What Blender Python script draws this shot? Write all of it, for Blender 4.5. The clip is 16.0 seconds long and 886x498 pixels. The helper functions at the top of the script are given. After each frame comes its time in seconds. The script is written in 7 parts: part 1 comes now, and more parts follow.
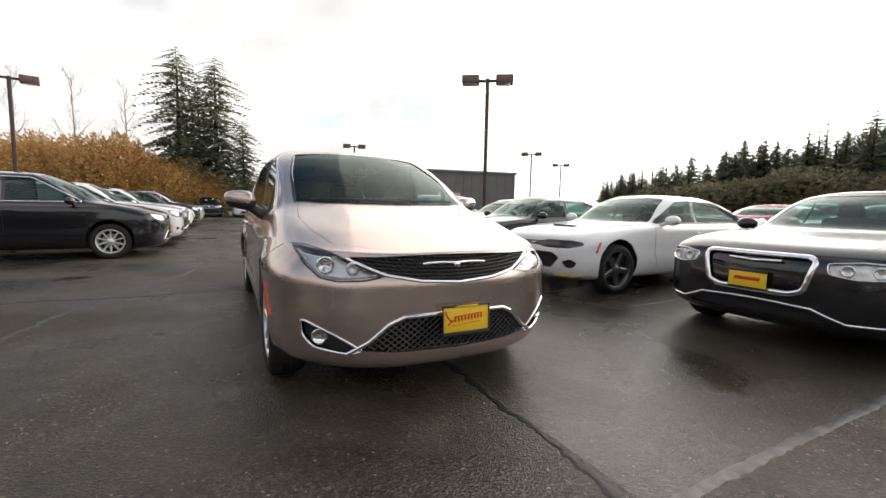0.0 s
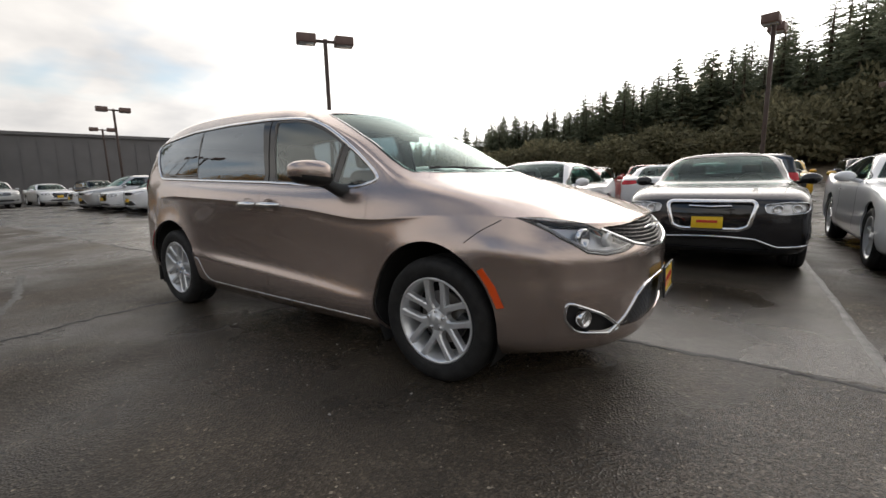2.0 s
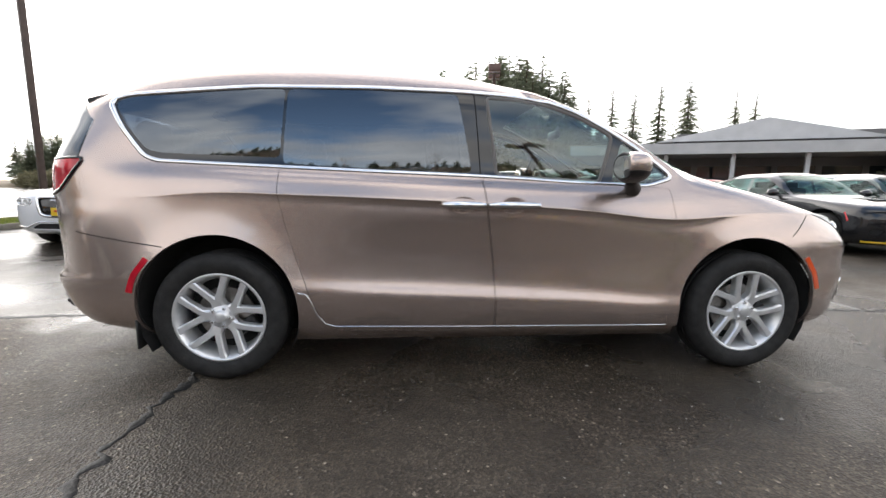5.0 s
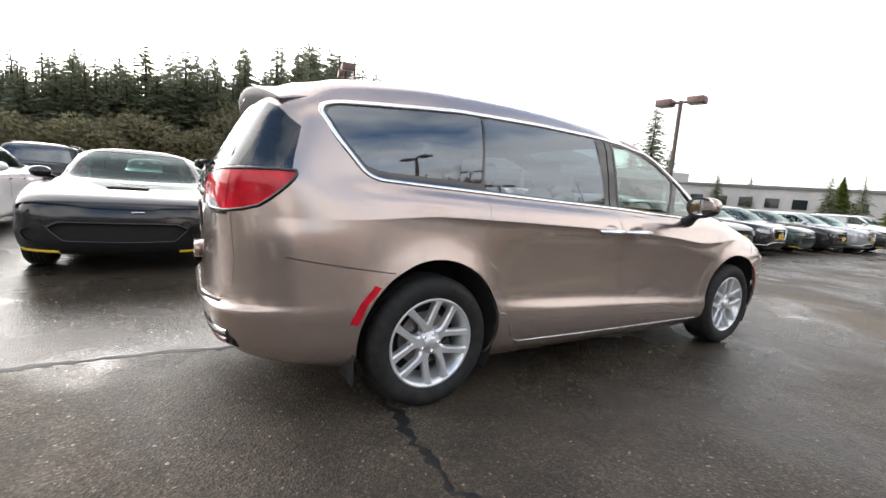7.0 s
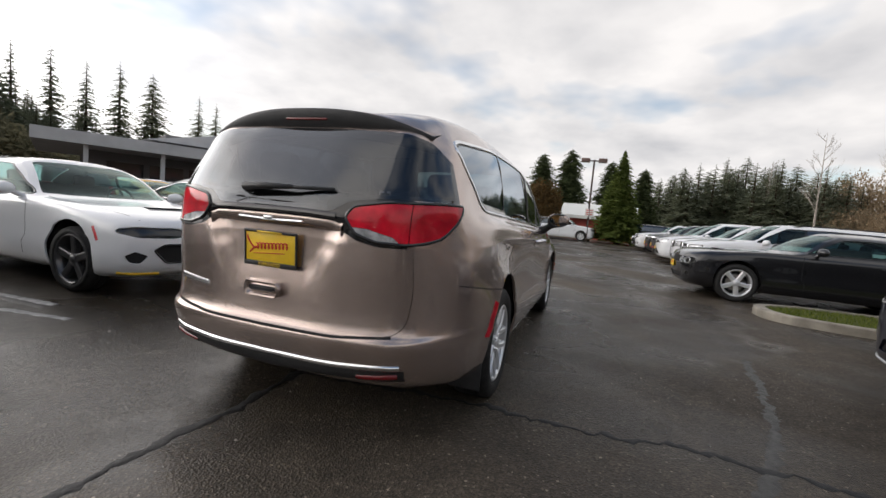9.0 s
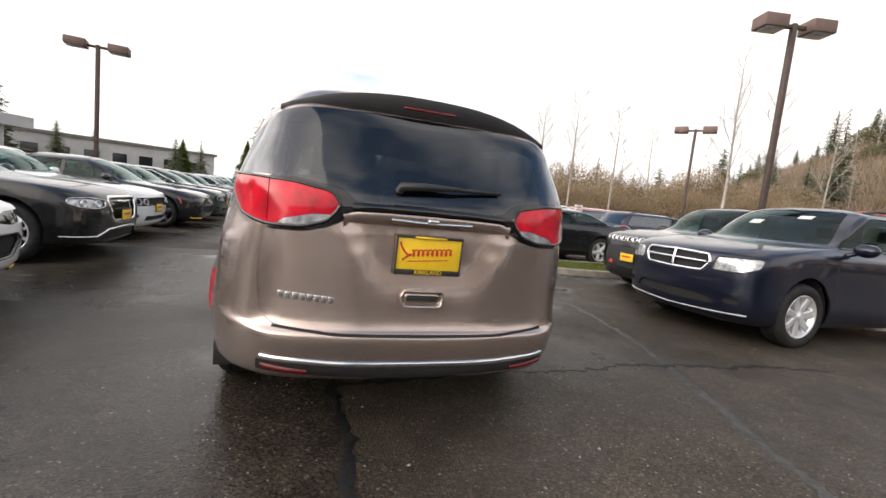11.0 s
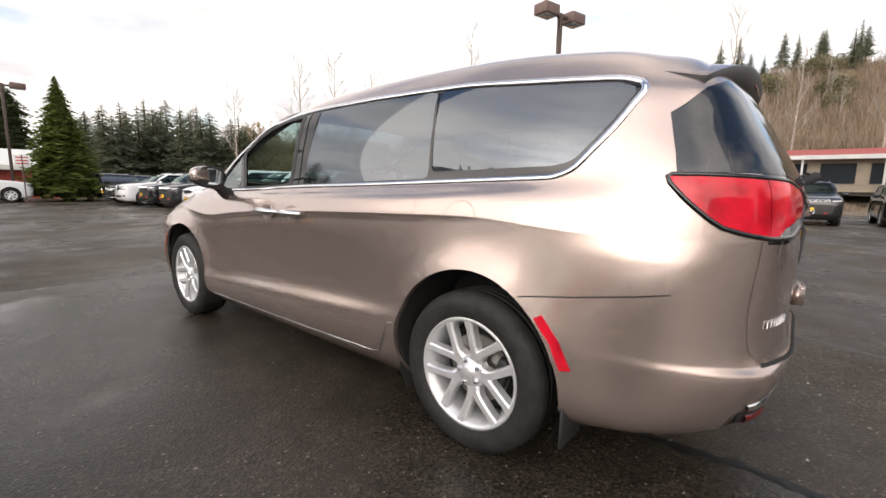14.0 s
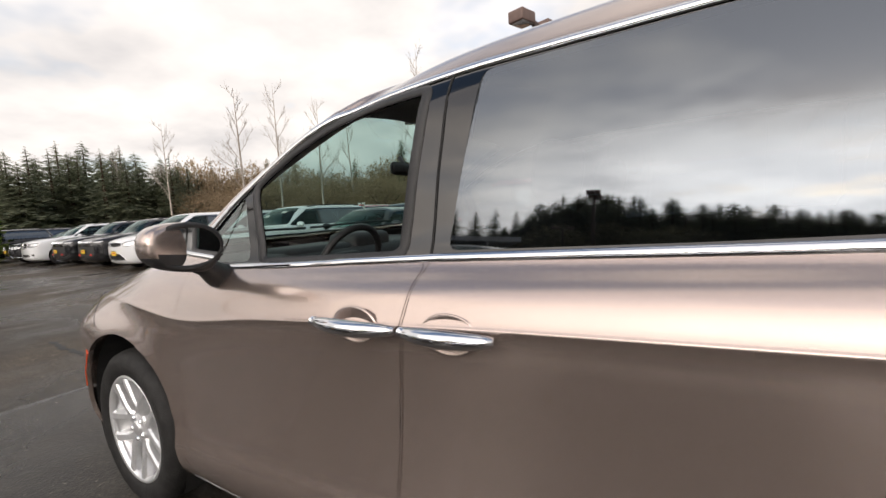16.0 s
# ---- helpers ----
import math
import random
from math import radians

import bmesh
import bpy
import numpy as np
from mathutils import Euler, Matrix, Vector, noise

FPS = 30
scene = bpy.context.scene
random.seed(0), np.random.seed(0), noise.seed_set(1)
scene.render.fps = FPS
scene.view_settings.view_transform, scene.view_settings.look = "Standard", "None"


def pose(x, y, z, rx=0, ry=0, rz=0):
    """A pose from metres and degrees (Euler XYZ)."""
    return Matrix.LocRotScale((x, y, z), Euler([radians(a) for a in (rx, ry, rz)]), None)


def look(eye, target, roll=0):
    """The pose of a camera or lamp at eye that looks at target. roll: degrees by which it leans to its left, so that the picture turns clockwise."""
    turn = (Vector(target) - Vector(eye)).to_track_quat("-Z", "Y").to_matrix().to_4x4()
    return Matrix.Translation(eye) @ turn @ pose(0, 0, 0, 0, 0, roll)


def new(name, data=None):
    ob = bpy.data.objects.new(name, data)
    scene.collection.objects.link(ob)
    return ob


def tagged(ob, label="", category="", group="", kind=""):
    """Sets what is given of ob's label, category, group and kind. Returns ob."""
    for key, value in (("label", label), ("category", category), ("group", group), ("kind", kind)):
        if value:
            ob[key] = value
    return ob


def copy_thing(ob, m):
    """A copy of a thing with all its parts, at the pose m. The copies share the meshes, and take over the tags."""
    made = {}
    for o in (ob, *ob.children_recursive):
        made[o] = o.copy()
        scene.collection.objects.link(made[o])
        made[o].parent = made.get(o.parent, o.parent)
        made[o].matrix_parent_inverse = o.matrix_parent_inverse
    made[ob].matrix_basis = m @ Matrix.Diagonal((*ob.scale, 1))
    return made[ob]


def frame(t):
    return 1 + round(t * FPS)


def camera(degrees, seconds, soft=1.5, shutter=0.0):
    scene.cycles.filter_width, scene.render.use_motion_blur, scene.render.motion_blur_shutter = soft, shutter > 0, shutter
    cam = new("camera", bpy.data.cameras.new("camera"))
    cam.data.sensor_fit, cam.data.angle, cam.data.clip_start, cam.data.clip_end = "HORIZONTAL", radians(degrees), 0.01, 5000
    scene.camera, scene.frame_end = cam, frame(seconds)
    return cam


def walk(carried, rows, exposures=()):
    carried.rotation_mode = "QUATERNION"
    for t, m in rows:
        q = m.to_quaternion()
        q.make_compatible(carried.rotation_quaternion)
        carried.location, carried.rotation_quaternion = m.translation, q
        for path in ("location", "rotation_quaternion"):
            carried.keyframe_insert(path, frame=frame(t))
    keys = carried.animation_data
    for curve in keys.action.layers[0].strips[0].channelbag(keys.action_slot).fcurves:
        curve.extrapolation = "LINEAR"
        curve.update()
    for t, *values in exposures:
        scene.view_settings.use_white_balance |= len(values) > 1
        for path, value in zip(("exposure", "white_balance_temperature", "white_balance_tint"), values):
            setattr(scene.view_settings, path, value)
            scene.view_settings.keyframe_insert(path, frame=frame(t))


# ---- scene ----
cam = camera(92.0, 16.0)
PATH = [
    (0, (4.714, -1.23, 1.186), (2.944, -0.319, 0.991), 1.1),
    (0.5, (4.384, -1.732, 1.181), (2.763, -0.586, 0.93), 0.9),
    (1, (3.944, -2.205, 1.19), (2.485, -0.859, 0.945), -1.1),
    (1.5, (3.465, -2.554, 1.165), (2.141, -1.089, 0.85), -1.2),
    (2, (2.929, -2.843, 1.156), (1.794, -1.228, 0.834), -1.3),
    (2.5, (2.41, -3.054, 1.153), (1.454, -1.331, 0.815), -0.9),
    (3, (1.851, -3.208, 1.157), (1.072, -1.399, 0.808), -0.7),
    (3.5, (1.296, -3.326, 1.115), (0.743, -1.436, 0.77), -2.0),
    (4, (0.643, -3.379, 1.114), (0.237, -1.445, 0.802), -1.6),
    (4.2, (0.389, -3.403, 1.101), (0.096, -1.448, 0.797), -1.1),
    (6.3, (-1.894, -3.143, 1.162), (-1.201, -1.285, 0.904), 3.1),
    (6.5, (-2.13, -3.106, 1.178), (-1.375, -1.278, 0.883), 3.7),
    (7, (-2.683, -2.902, 1.185), (-1.658, -1.204, 0.92), 4.4),
    (7.5, (-3.234, -2.709, 1.189), (-1.931, -1.212, 0.946), 4.5),
    (8, (-3.676, -2.351, 1.194), (-2.169, -1.055, 0.974), 5.3),
    (8.5, (-4.076, -1.971, 1.197), (-2.353, -0.973, 1.007), 4.6),
    (9, (-4.321, -1.496, 1.189), (-2.439, -0.84, 1.022), 5.0),
    (9.5, (-4.548, -1.004, 1.188), (-2.579, -0.723, 0.981), 4.6),
    (10, (-4.61, -0.479, 1.182), (-2.623, -0.583, 0.984), 4.7),
    (10.2, (-4.613, -0.261, 1.163), (-2.634, -0.477, 0.975), 5.2),
    (12.3, (-3.867, 1.723, 1.203), (-2.259, 0.549, 1.011), 1.5),
    (12.5, (-3.748, 1.885, 1.19), (-2.186, 0.648, 1.016), 0.2),
    (13, (-3.439, 2.179, 1.183), (-1.996, 0.815, 0.938), 0.1),
    (13.5, (-3.034, 2.331, 1.177), (-1.693, 0.874, 0.898), 1.4),
    (14, (-2.587, 2.425, 1.174), (-1.332, 0.894, 0.887), 1.0),
    (14.5, (-2.077, 2.347, 1.223), (-0.835, 0.805, 0.941), 0.5),
    (15, (-1.578, 2.222, 1.23), (-0.43, 0.608, 0.965), -2.4),
    (15.5, (-1.18, 2.03, 1.243), (-0.0, 0.425, 1.026), -3.2),
    (16, (-0.713, 1.78, 1.28), (0.361, 0.103, 1.1), -3.5),
]
walk(cam, [(t, look(e, g, r)) for t, e, g, r in PATH], [(0, 0.8, 7000, 12), (0.7, 0.62, 7000, 12), (2.5, 0.42, 6900, 11), (4.2, 1.12, 6700, 11), (6, 1.7, 6700, 11), (7, 1.62, 6700, 11), (8.2, 0.85, 6700, 12), (9, 0.4, 6700, 12), (10.2, 0.78, 6900, 13), (12.3, 1.3, 7000, 13), (13.5, 1.15, 7000, 15), (14.5, 0.8, 7100, 15), (16, 0.65, 7100, 14)])

# ---- world and sun ----
SUN_AZ, SUN_EL = 100.0, 18.0
sun_dir = Vector((math.cos(radians(SUN_AZ)) * math.cos(radians(SUN_EL)), math.sin(radians(SUN_AZ)) * math.cos(radians(SUN_EL)), math.sin(radians(SUN_EL))))
sun = new("sun", bpy.data.lights.new("sun", "SUN"))
sun.matrix_world = look(sun_dir * 60, (0, 0, 0))
sun.data.energy, sun.data.angle, sun.data.color = 1.3, radians(120.0), (1.0, 0.91, 0.80)


def make_world():
    """A broken winter overcast: pale cloud over a blue sky, brightest round the veiled sun."""
    w = bpy.data.worlds.new("sky")
    scene.world = w
    w.use_nodes = True
    t = w.node_tree
    t.nodes.clear()
    N = t.nodes.new
    L = t.links.new
    out, bg = N("ShaderNodeOutputWorld"), N("ShaderNodeBackground")
    sky = N("ShaderNodeTexSky")
    sky.sky_type, sky.sun_disc = "NISHITA", False
    sky.sun_elevation, sky.sun_rotation = radians(SUN_EL), radians(90 - SUN_AZ)
    low = N("ShaderNodeVectorMath")
    low.operation = "SCALE"
    low.inputs["Scale"].default_value = 0.11
    L(sky.outputs[0], low.inputs[0])
    tc = N("ShaderNodeTexCoord")
    sep = N("ShaderNodeSeparateXYZ")
    L(tc.outputs["Generated"], sep.inputs[0])
    # flatten the dome so that clouds stretch towards the horizon
    up = N("ShaderNodeMath"); up.operation = "MAXIMUM"; up.inputs[1].default_value = 0.0
    L(sep.outputs["Z"], up.inputs[0])
    up2 = N("ShaderNodeMath"); up2.operation = "ADD"; up2.inputs[1].default_value = 0.22
    L(up.outputs[0], up2.inputs[0])
    dx = N("ShaderNodeMath"); dx.operation = "DIVIDE"; L(sep.outputs["X"], dx.inputs[0]); L(up2.outputs[0], dx.inputs[1])
    dy = N("ShaderNodeMath"); dy.operation = "DIVIDE"; L(sep.outputs["Y"], dy.inputs[0]); L(up2.outputs[0], dy.inputs[1])
    cv = N("ShaderNodeCombineXYZ"); L(dx.outputs[0], cv.inputs[0]); L(dy.outputs[0], cv.inputs[1])
    big = N("ShaderNodeTexNoise"); big.inputs["Scale"].default_value = 1.15; big.inputs["Detail"].default_value = 4; big.inputs["Roughness"].default_value = 0.55
    L(cv.outputs[0], big.inputs["Vector"])
    fine = N("ShaderNodeTexNoise"); fine.inputs["Scale"].default_value = 1.9; fine.inputs["Detail"].default_value = 5; fine.inputs["Roughness"].default_value = 0.5
    L(cv.outputs[0], fine.inputs["Vector"])
    cover = N("ShaderNodeMapRange"); cover.inputs["From Min"].default_value = 0.28; cover.inputs["From Max"].default_value = 0.46
    # the cover opens to blue overhead
    high = N("ShaderNodeMapRange"); high.inputs["From Min"].default_value = 0.40; high.inputs["From Max"].default_value = 0.66; high.inputs["To Max"].default_value = 0.19
    L(sep.outputs["Z"], high.inputs["Value"])
    open_ = N("ShaderNodeMath"); open_.operation = "SUBTRACT"
    L(big.outputs["Fac"], open_.inputs[0]); L(high.outputs[0], open_.inputs[1]); L(open_.outputs[0], cover.inputs["Value"])
    shade = N("ShaderNodeValToRGB")
    shade.color_ramp.elements[0].position, shade.color_ramp.elements[0].color = 0.28, (0.60, 0.62, 0.655, 1)
    shade.color_ramp.elements[1].position, shade.color_ramp.elements[1].color = 0.66, (0.98, 0.98, 0.98, 1)
    L(fine.outputs["Fac"], shade.inputs[0])
    # the veil about the sun
    dot = N("ShaderNodeVectorMath"); dot.operation = "DOT_PRODUCT"
    L(tc.outputs["Generated"], dot.inputs[0]); dot.inputs[1].default_value = sun_dir
    near = N("ShaderNodeMapRange"); near.inputs["From Min"].default_value = 0.25; near.inputs["From Max"].default_value = 1.0
    L(dot.outputs["Value"], near.inputs["Value"])
    gl = N("ShaderNodeMath"); gl.operation = "POWER"; gl.inputs[1].default_value = 3.8; L(near.outputs[0], gl.inputs[0])
    # it lies low and thins towards the zenith
    thin = N("ShaderNodeMapRange"); thin.inputs["From Min"].default_value = 0.34; thin.inputs["From Max"].default_value = 0.74; thin.inputs["To Min"].default_value = 1.0; thin.inputs["To Max"].default_value = 0.25
    L(sep.outputs["Z"], thin.inputs["Value"])
    veil = N("ShaderNodeMath"); veil.operation = "MULTIPLY"; L(gl.outputs[0], veil.inputs[0]); L(thin.outputs[0], veil.inputs[1])
    amp = N("ShaderNodeMath"); amp.operation = "MULTIPLY_ADD"; amp.inputs[1].default_value = 2.3; amp.inputs[2].default_value = 0.60; L(veil.outputs[0], amp.inputs[0])
    cl = N("ShaderNodeVectorMath"); cl.operation = "SCALE"; L(shade.outputs[0], cl.inputs[0]); L(amp.outputs[0], cl.inputs["Scale"])
    mix = N("ShaderNodeMix"); mix.data_type = "RGBA"
    L(cover.outputs[0], mix.inputs["Factor"]); L(low.outputs[0], mix.inputs["A"]); L(cl.outputs[0], mix.inputs["B"])
    L(mix.outputs["Result"], bg.inputs["Color"])
    bg.inputs["Strength"].default_value = 1.25
    L(bg.outputs[0], out.inputs[0])


make_world()


# ---- materials ----
def socket(node, name, value):
    if name in node.inputs:
        node.inputs[name].default_value = value


def mat(name, color, rough=0.5, metal=0.0, coat=0.0, bump=0.0, bump_scale=40.0, vary=0.0, vary_scale=6.0, spec=0.5, alpha=1.0, trans=0.0, ior=1.45, rough_vary=0.0, dark=None):
    m = bpy.data.materials.new(name)
    m.use_nodes = True
    t = m.node_tree
    b = t.nodes["Principled BSDF"]
    socket(b, "Base Color", (*color, 1)); socket(b, "Roughness", rough); socket(b, "Metallic", metal)
    socket(b, "Coat Weight", coat); socket(b, "Coat Roughness", 0.03); socket(b, "Specular IOR Level", spec)
    socket(b, "Transmission Weight", trans); socket(b, "IOR", ior); socket(b, "Alpha", alpha)
    tc = t.nodes.new("ShaderNodeTexCoord")
    if vary:
        n = t.nodes.new("ShaderNodeTexNoise")
        n.inputs["Scale"].default_value = vary_scale; n.inputs["Detail"].default_value = 8
        t.links.new(tc.outputs["Object"], n.inputs["Vector"])
        r = t.nodes.new("ShaderNodeValToRGB")
        d = dark or [c * (1 - vary) for c in color]
        r.color_ramp.elements[0].position, r.color_ramp.elements[0].color = 0.32, (*d, 1)
        r.color_ramp.elements[1].position, r.color_ramp.elements[1].color = 0.68, (*[min(1, c * (1 + vary * 0.6)) for c in color], 1)
        t.links.new(n.outputs["Fac"], r.inputs[0]); t.links.new(r.outputs[0], b.inputs["Base Color"])
        if rough_vary:
            q = t.nodes.new("ShaderNodeMapRange")
            q.inputs["To Min"].default_value = max(0, rough - rough_vary); q.inputs["To Max"].default_value = min(1, rough + rough_vary)
            t.links.new(n.outputs["Fac"], q.inputs["Value"]); t.links.new(q.outputs[0], b.inputs["Roughness"])
    if bump:
        n2 = t.nodes.new("ShaderNodeTexNoise")
        n2.inputs["Scale"].default_value = bump_scale; n2.inputs["Detail"].default_value = 6
        t.links.new(tc.outputs["Object"], n2.inputs["Vector"])
        bp = t.nodes.new("ShaderNodeBump"); bp.inputs["Strength"].default_value = bump; bp.inputs["Distance"].default_value = 0.01
        t.links.new(n2.outputs["Fac"], bp.inputs["Height"]); t.links.new(bp.outputs[0], b.inputs["Normal"])
    return m


def car_paint(name, color, flake=0.35, rough=0.32, coat=1.0):
    """Metallic base under a clear coat, with fine flake and a film of road dust low down the grain."""
    m = mat(name, color, rough=rough, metal=flake, coat=coat, vary=0.05, vary_scale=900.0)
    return m


def glass(name, tint, clear, base=0.08, bend=3.5, rough=0.015):
    """Thin automotive glass: a pane that lets part of the light through and mirrors more at a slant, the same from both sides."""
    m = bpy.data.materials.new(name)
    m.use_nodes = True
    t = m.node_tree
    t.nodes.clear()
    out, mx, add = t.nodes.new("ShaderNodeOutputMaterial"), t.nodes.new("ShaderNodeMixShader"), t.nodes.new("ShaderNodeMixShader")
    tr, gl, df, lw = t.nodes.new("ShaderNodeBsdfTransparent"), t.nodes.new("ShaderNodeBsdfGlossy"), t.nodes.new("ShaderNodeBsdfDiffuse"), t.nodes.new("ShaderNodeLayerWeight")
    lw.inputs["Blend"].default_value = 0.5
    # a worn line whose paler tone includes painted glare
    pw, mr = t.nodes.new("ShaderNodeMath"), t.nodes.new("ShaderNodeMapRange")
    pw.operation, pw.inputs[1].default_value = "POWER", bend
    mr.inputs["To Min"].default_value = base
    t.links.new(lw.outputs["Facing"], pw.inputs[0]); t.links.new(pw.outputs[0], mr.inputs["Value"])
    tr.inputs["Color"].default_value = (*[clear * c for c in tint], 1)
    df.inputs["Color"].default_value = (0.01, 0.011, 0.012, 1)
    gl.inputs["Color"].default_value = (*[.45 + .55 * c for c in tint], 1)
    gl.inputs["Roughness"].default_value = rough
    add.inputs[0].default_value = 0.10
    t.links.new(tr.outputs[0], add.inputs[1]); t.links.new(df.outputs[0], add.inputs[2])
    t.links.new(mr.outputs[0], mx.inputs[0]); t.links.new(add.outputs[0], mx.inputs[1]); t.links.new(gl.outputs[0], mx.inputs[2])
    t.links.new(mx.outputs[0], out.inputs[0])
    return m


def asphalt():
    """Damp old asphalt: aggregate, patches, thin films of water; earth and dry grass beyond the lot's edge."""
    m = bpy.data.materials.new("asphalt")
    m.use_nodes = True
    t = m.node_tree
    N, L = t.nodes.new, t.links.new
    b = t.nodes["Principled BSDF"]
    tc = N("ShaderNodeTexCoord")

    def noise_tex(scale, detail, rough=0.55):
        n = N("ShaderNodeTexNoise"); n.inputs["Scale"].default_value = scale; n.inputs["Detail"].default_value = detail; n.inputs["Roughness"].default_value = rough
        L(tc.outputs["Object"], n.inputs["Vector"])
        return n

    def ramp(src, stops):
        r = N("ShaderNodeValToRGB")
        while len(r.color_ramp.elements) < len(stops):
            r.color_ramp.elements.new(0.5)
        for e, (p, c) in zip(r.color_ramp.elements, stops):
            e.position, e.color = p, (*c, 1)
        L(src, r.inputs[0])
        return r
    grit = N("ShaderNodeTexVoronoi"); grit.inputs["Scale"].default_value = 95.0
    L(tc.outputs["Object"], grit.inputs["Vector"])
    stone = ramp(grit.outputs["Color"], [(0.0, (0.028, 0.0245, 0.020)), (0.6, (0.064, 0.056, 0.046)), (0.9, (0.116, 0.102, 0.085)), (1.0, (0.40, 0.37, 0.32))])
    wide = noise_tex(0.33, 7)
    patch = ramp(wide.outputs["Fac"], [(0.35, (0.60, 0.58, 0.55)), (0.5, (0.95, 0.93, 0.9)), (0.68, (1.35, 1.3, 1.22))])
    mul = N("ShaderNodeMix"); mul.data_type, mul.blend_type = "RGBA", "MULTIPLY"; mul.inputs["Factor"].default_value = 1.0
    L(stone.outputs[0], mul.inputs["A"]); L(patch.outputs[0], mul.inputs["B"])
    mid = noise_tex(3.1, 9, 0.7)
    blot = ramp(mid.outputs["Fac"], [(0.36, (0.72, 0.71, 0.70)), (0.62, (1.12, 1.1, 1.07))])
    mul2 = N("ShaderNodeMix"); mul2.data_type, mul2.blend_type = "RGBA", "MULTIPLY"; mul2.inputs["Factor"].default_value = 1.0
    L(mul.outputs["Result"], mul2.inputs["A"]); L(blot.outputs[0], mul2.inputs["B"])
    # dampness
    wet = noise_tex(0.42, 5, 0.5)
    wet_f = N("ShaderNodeMapRange"); wet_f.inputs["From Min"].default_value = 0.40; wet_f.inputs["From Max"].default_value = 0.58
    L(wet.outputs["Fac"], wet_f.inputs["Value"])
    rg = N("ShaderNodeMapRange"); rg.inputs["To Min"].default_value = 0.74; rg.inputs["To Max"].default_value = 0.26
    L(wet_f.outputs[0], rg.inputs["Value"])
    # a smoother, newer lay north of the long seam
    sep = N("ShaderNodeSeparateXYZ"); L(tc.outputs["Object"], sep.inputs[0])

    def edge(sock, lo, hi, op):
        a = N("ShaderNodeMath"); a.operation = op; a.inputs[1].default_value = lo if op == "GREATER_THAN" else hi
        L(sock, a.inputs[0])
        return a

    def both(a, b_):
        k = N("ShaderNodeMath"); k.operation = "MULTIPLY"; L(a.outputs[0], k.inputs[0]); L(b_.outputs[0], k.inputs[1])
        return k
    fresh = both(edge(sep.outputs["Y"], .27, 0, "GREATER_THAN"), edge(sep.outputs["X"], 0, 3.66, "LESS_THAN"))
    rg2 = N("ShaderNodeMapRange"); rg2.inputs["To Min"].default_value = 0.46; rg2.inputs["To Max"].default_value = 0.19
    L(wet_f.outputs[0], rg2.inputs["Value"])
    rough_ = N("ShaderNodeMix"); rough_.data_type = "FLOAT"
    L(fresh.outputs[0], rough_.inputs["Factor"]); L(rg.outputs[0], rough_.inputs["A"]); L(rg2.outputs[0], rough_.inputs["B"])
    # standing films of water fill the hollows
    pool = noise_tex(0.75, 3, 0.5)
    pool_f = N("ShaderNodeMapRange"); pool_f.inputs["From Min"].default_value = 0.58; pool_f.inputs["From Max"].default_value = 0.72
    L(pool.outputs["Fac"], pool_f.inputs["Value"])
    still = N("ShaderNodeMix"); still.data_type = "FLOAT"; still.inputs["B"].default_value = 0.07
    L(pool_f.outputs[0], still.inputs["Factor"]); L(rough_.outputs["Result"], still.inputs["A"])
    relief = N("ShaderNodeMapRange"); relief.inputs["To Min"].default_value = 0.75; relief.inputs["To Max"].default_value = 0.03
    L(pool_f.outputs[0], relief.inputs["Value"])
    fine_ = N("ShaderNodeMapRange"); fine_.inputs["To Min"].default_value = 1.0; fine_.inputs["To Max"].default_value = 0.45
    L(fresh.outputs[0], fine_.inputs["Value"])
    relief = both(relief, fine_)
    wetc = N("ShaderNodeMix"); wetc.data_type, wetc.blend_type = "RGBA", "MULTIPLY"
    wetc.inputs["B"].default_value = (0.58, 0.58, 0.59, 1)
    L(wet_f.outputs[0], wetc.inputs["Factor"]); L(mul2.outputs["Result"], wetc.inputs["A"])
    lay = N("ShaderNodeMix"); lay.data_type, lay.blend_type = "RGBA", "MULTIPLY"; lay.inputs["Factor"].default_value = 1.0
    tone = N("ShaderNodeMix"); tone.data_type = "RGBA"
    tone.inputs["A"].default_value, tone.inputs["B"].default_value = (1.40, 1.34, 1.26, 1), (0.95, 0.94, 0.92, 1)
    L(fresh.outputs[0], tone.inputs["Factor"]); L(wetc.outputs["Result"], lay.inputs["A"]); L(tone.outputs["Result"], lay.inputs["B"])
    # the lot's edge
    tests = [edge(sep.outputs["X"], -75, 0, "GREATER_THAN"), edge(sep.outputs["X"], 0, 34, "LESS_THAN"), edge(sep.outputs["Y"], -31, 0, "GREATER_THAN"), edge(sep.outputs["Y"], 0, 62, "LESS_THAN")]
    acc = tests[0]
    for q in tests[1:]:
        k = N("ShaderNodeMath"); k.operation = "MULTIPLY"; L(acc.outputs[0], k.inputs[0]); L(q.outputs[0], k.inputs[1]); acc = k
    soil_n = noise_tex(0.35, 10, 0.7)
    soil = ramp(soil_n.outputs["Fac"], [(0.3, (0.13, 0.10, 0.065)), (0.5, (0.23, 0.175, 0.12)), (0.7, (0.15, 0.15, 0.08))])
    fin = N("ShaderNodeMix"); fin.data_type = "RGBA"
    L(acc.outputs[0], fin.inputs["Factor"]); L(soil.outputs[0], fin.inputs["A"]); L(lay.outputs["Result"], fin.inputs["B"])
    L(fin.outputs["Result"], b.inputs["Base Color"])
    rfin = N("ShaderNodeMix"); rfin.data_type = "FLOAT"; rfin.inputs["A"].default_value = 0.95
    L(acc.outputs[0], rfin.inputs["Factor"]); L(still.outputs["Result"], rfin.inputs["B"]); L(rfin.outputs["Result"], b.inputs["Roughness"])
    socket(b, "Specular IOR Level", 0.33)
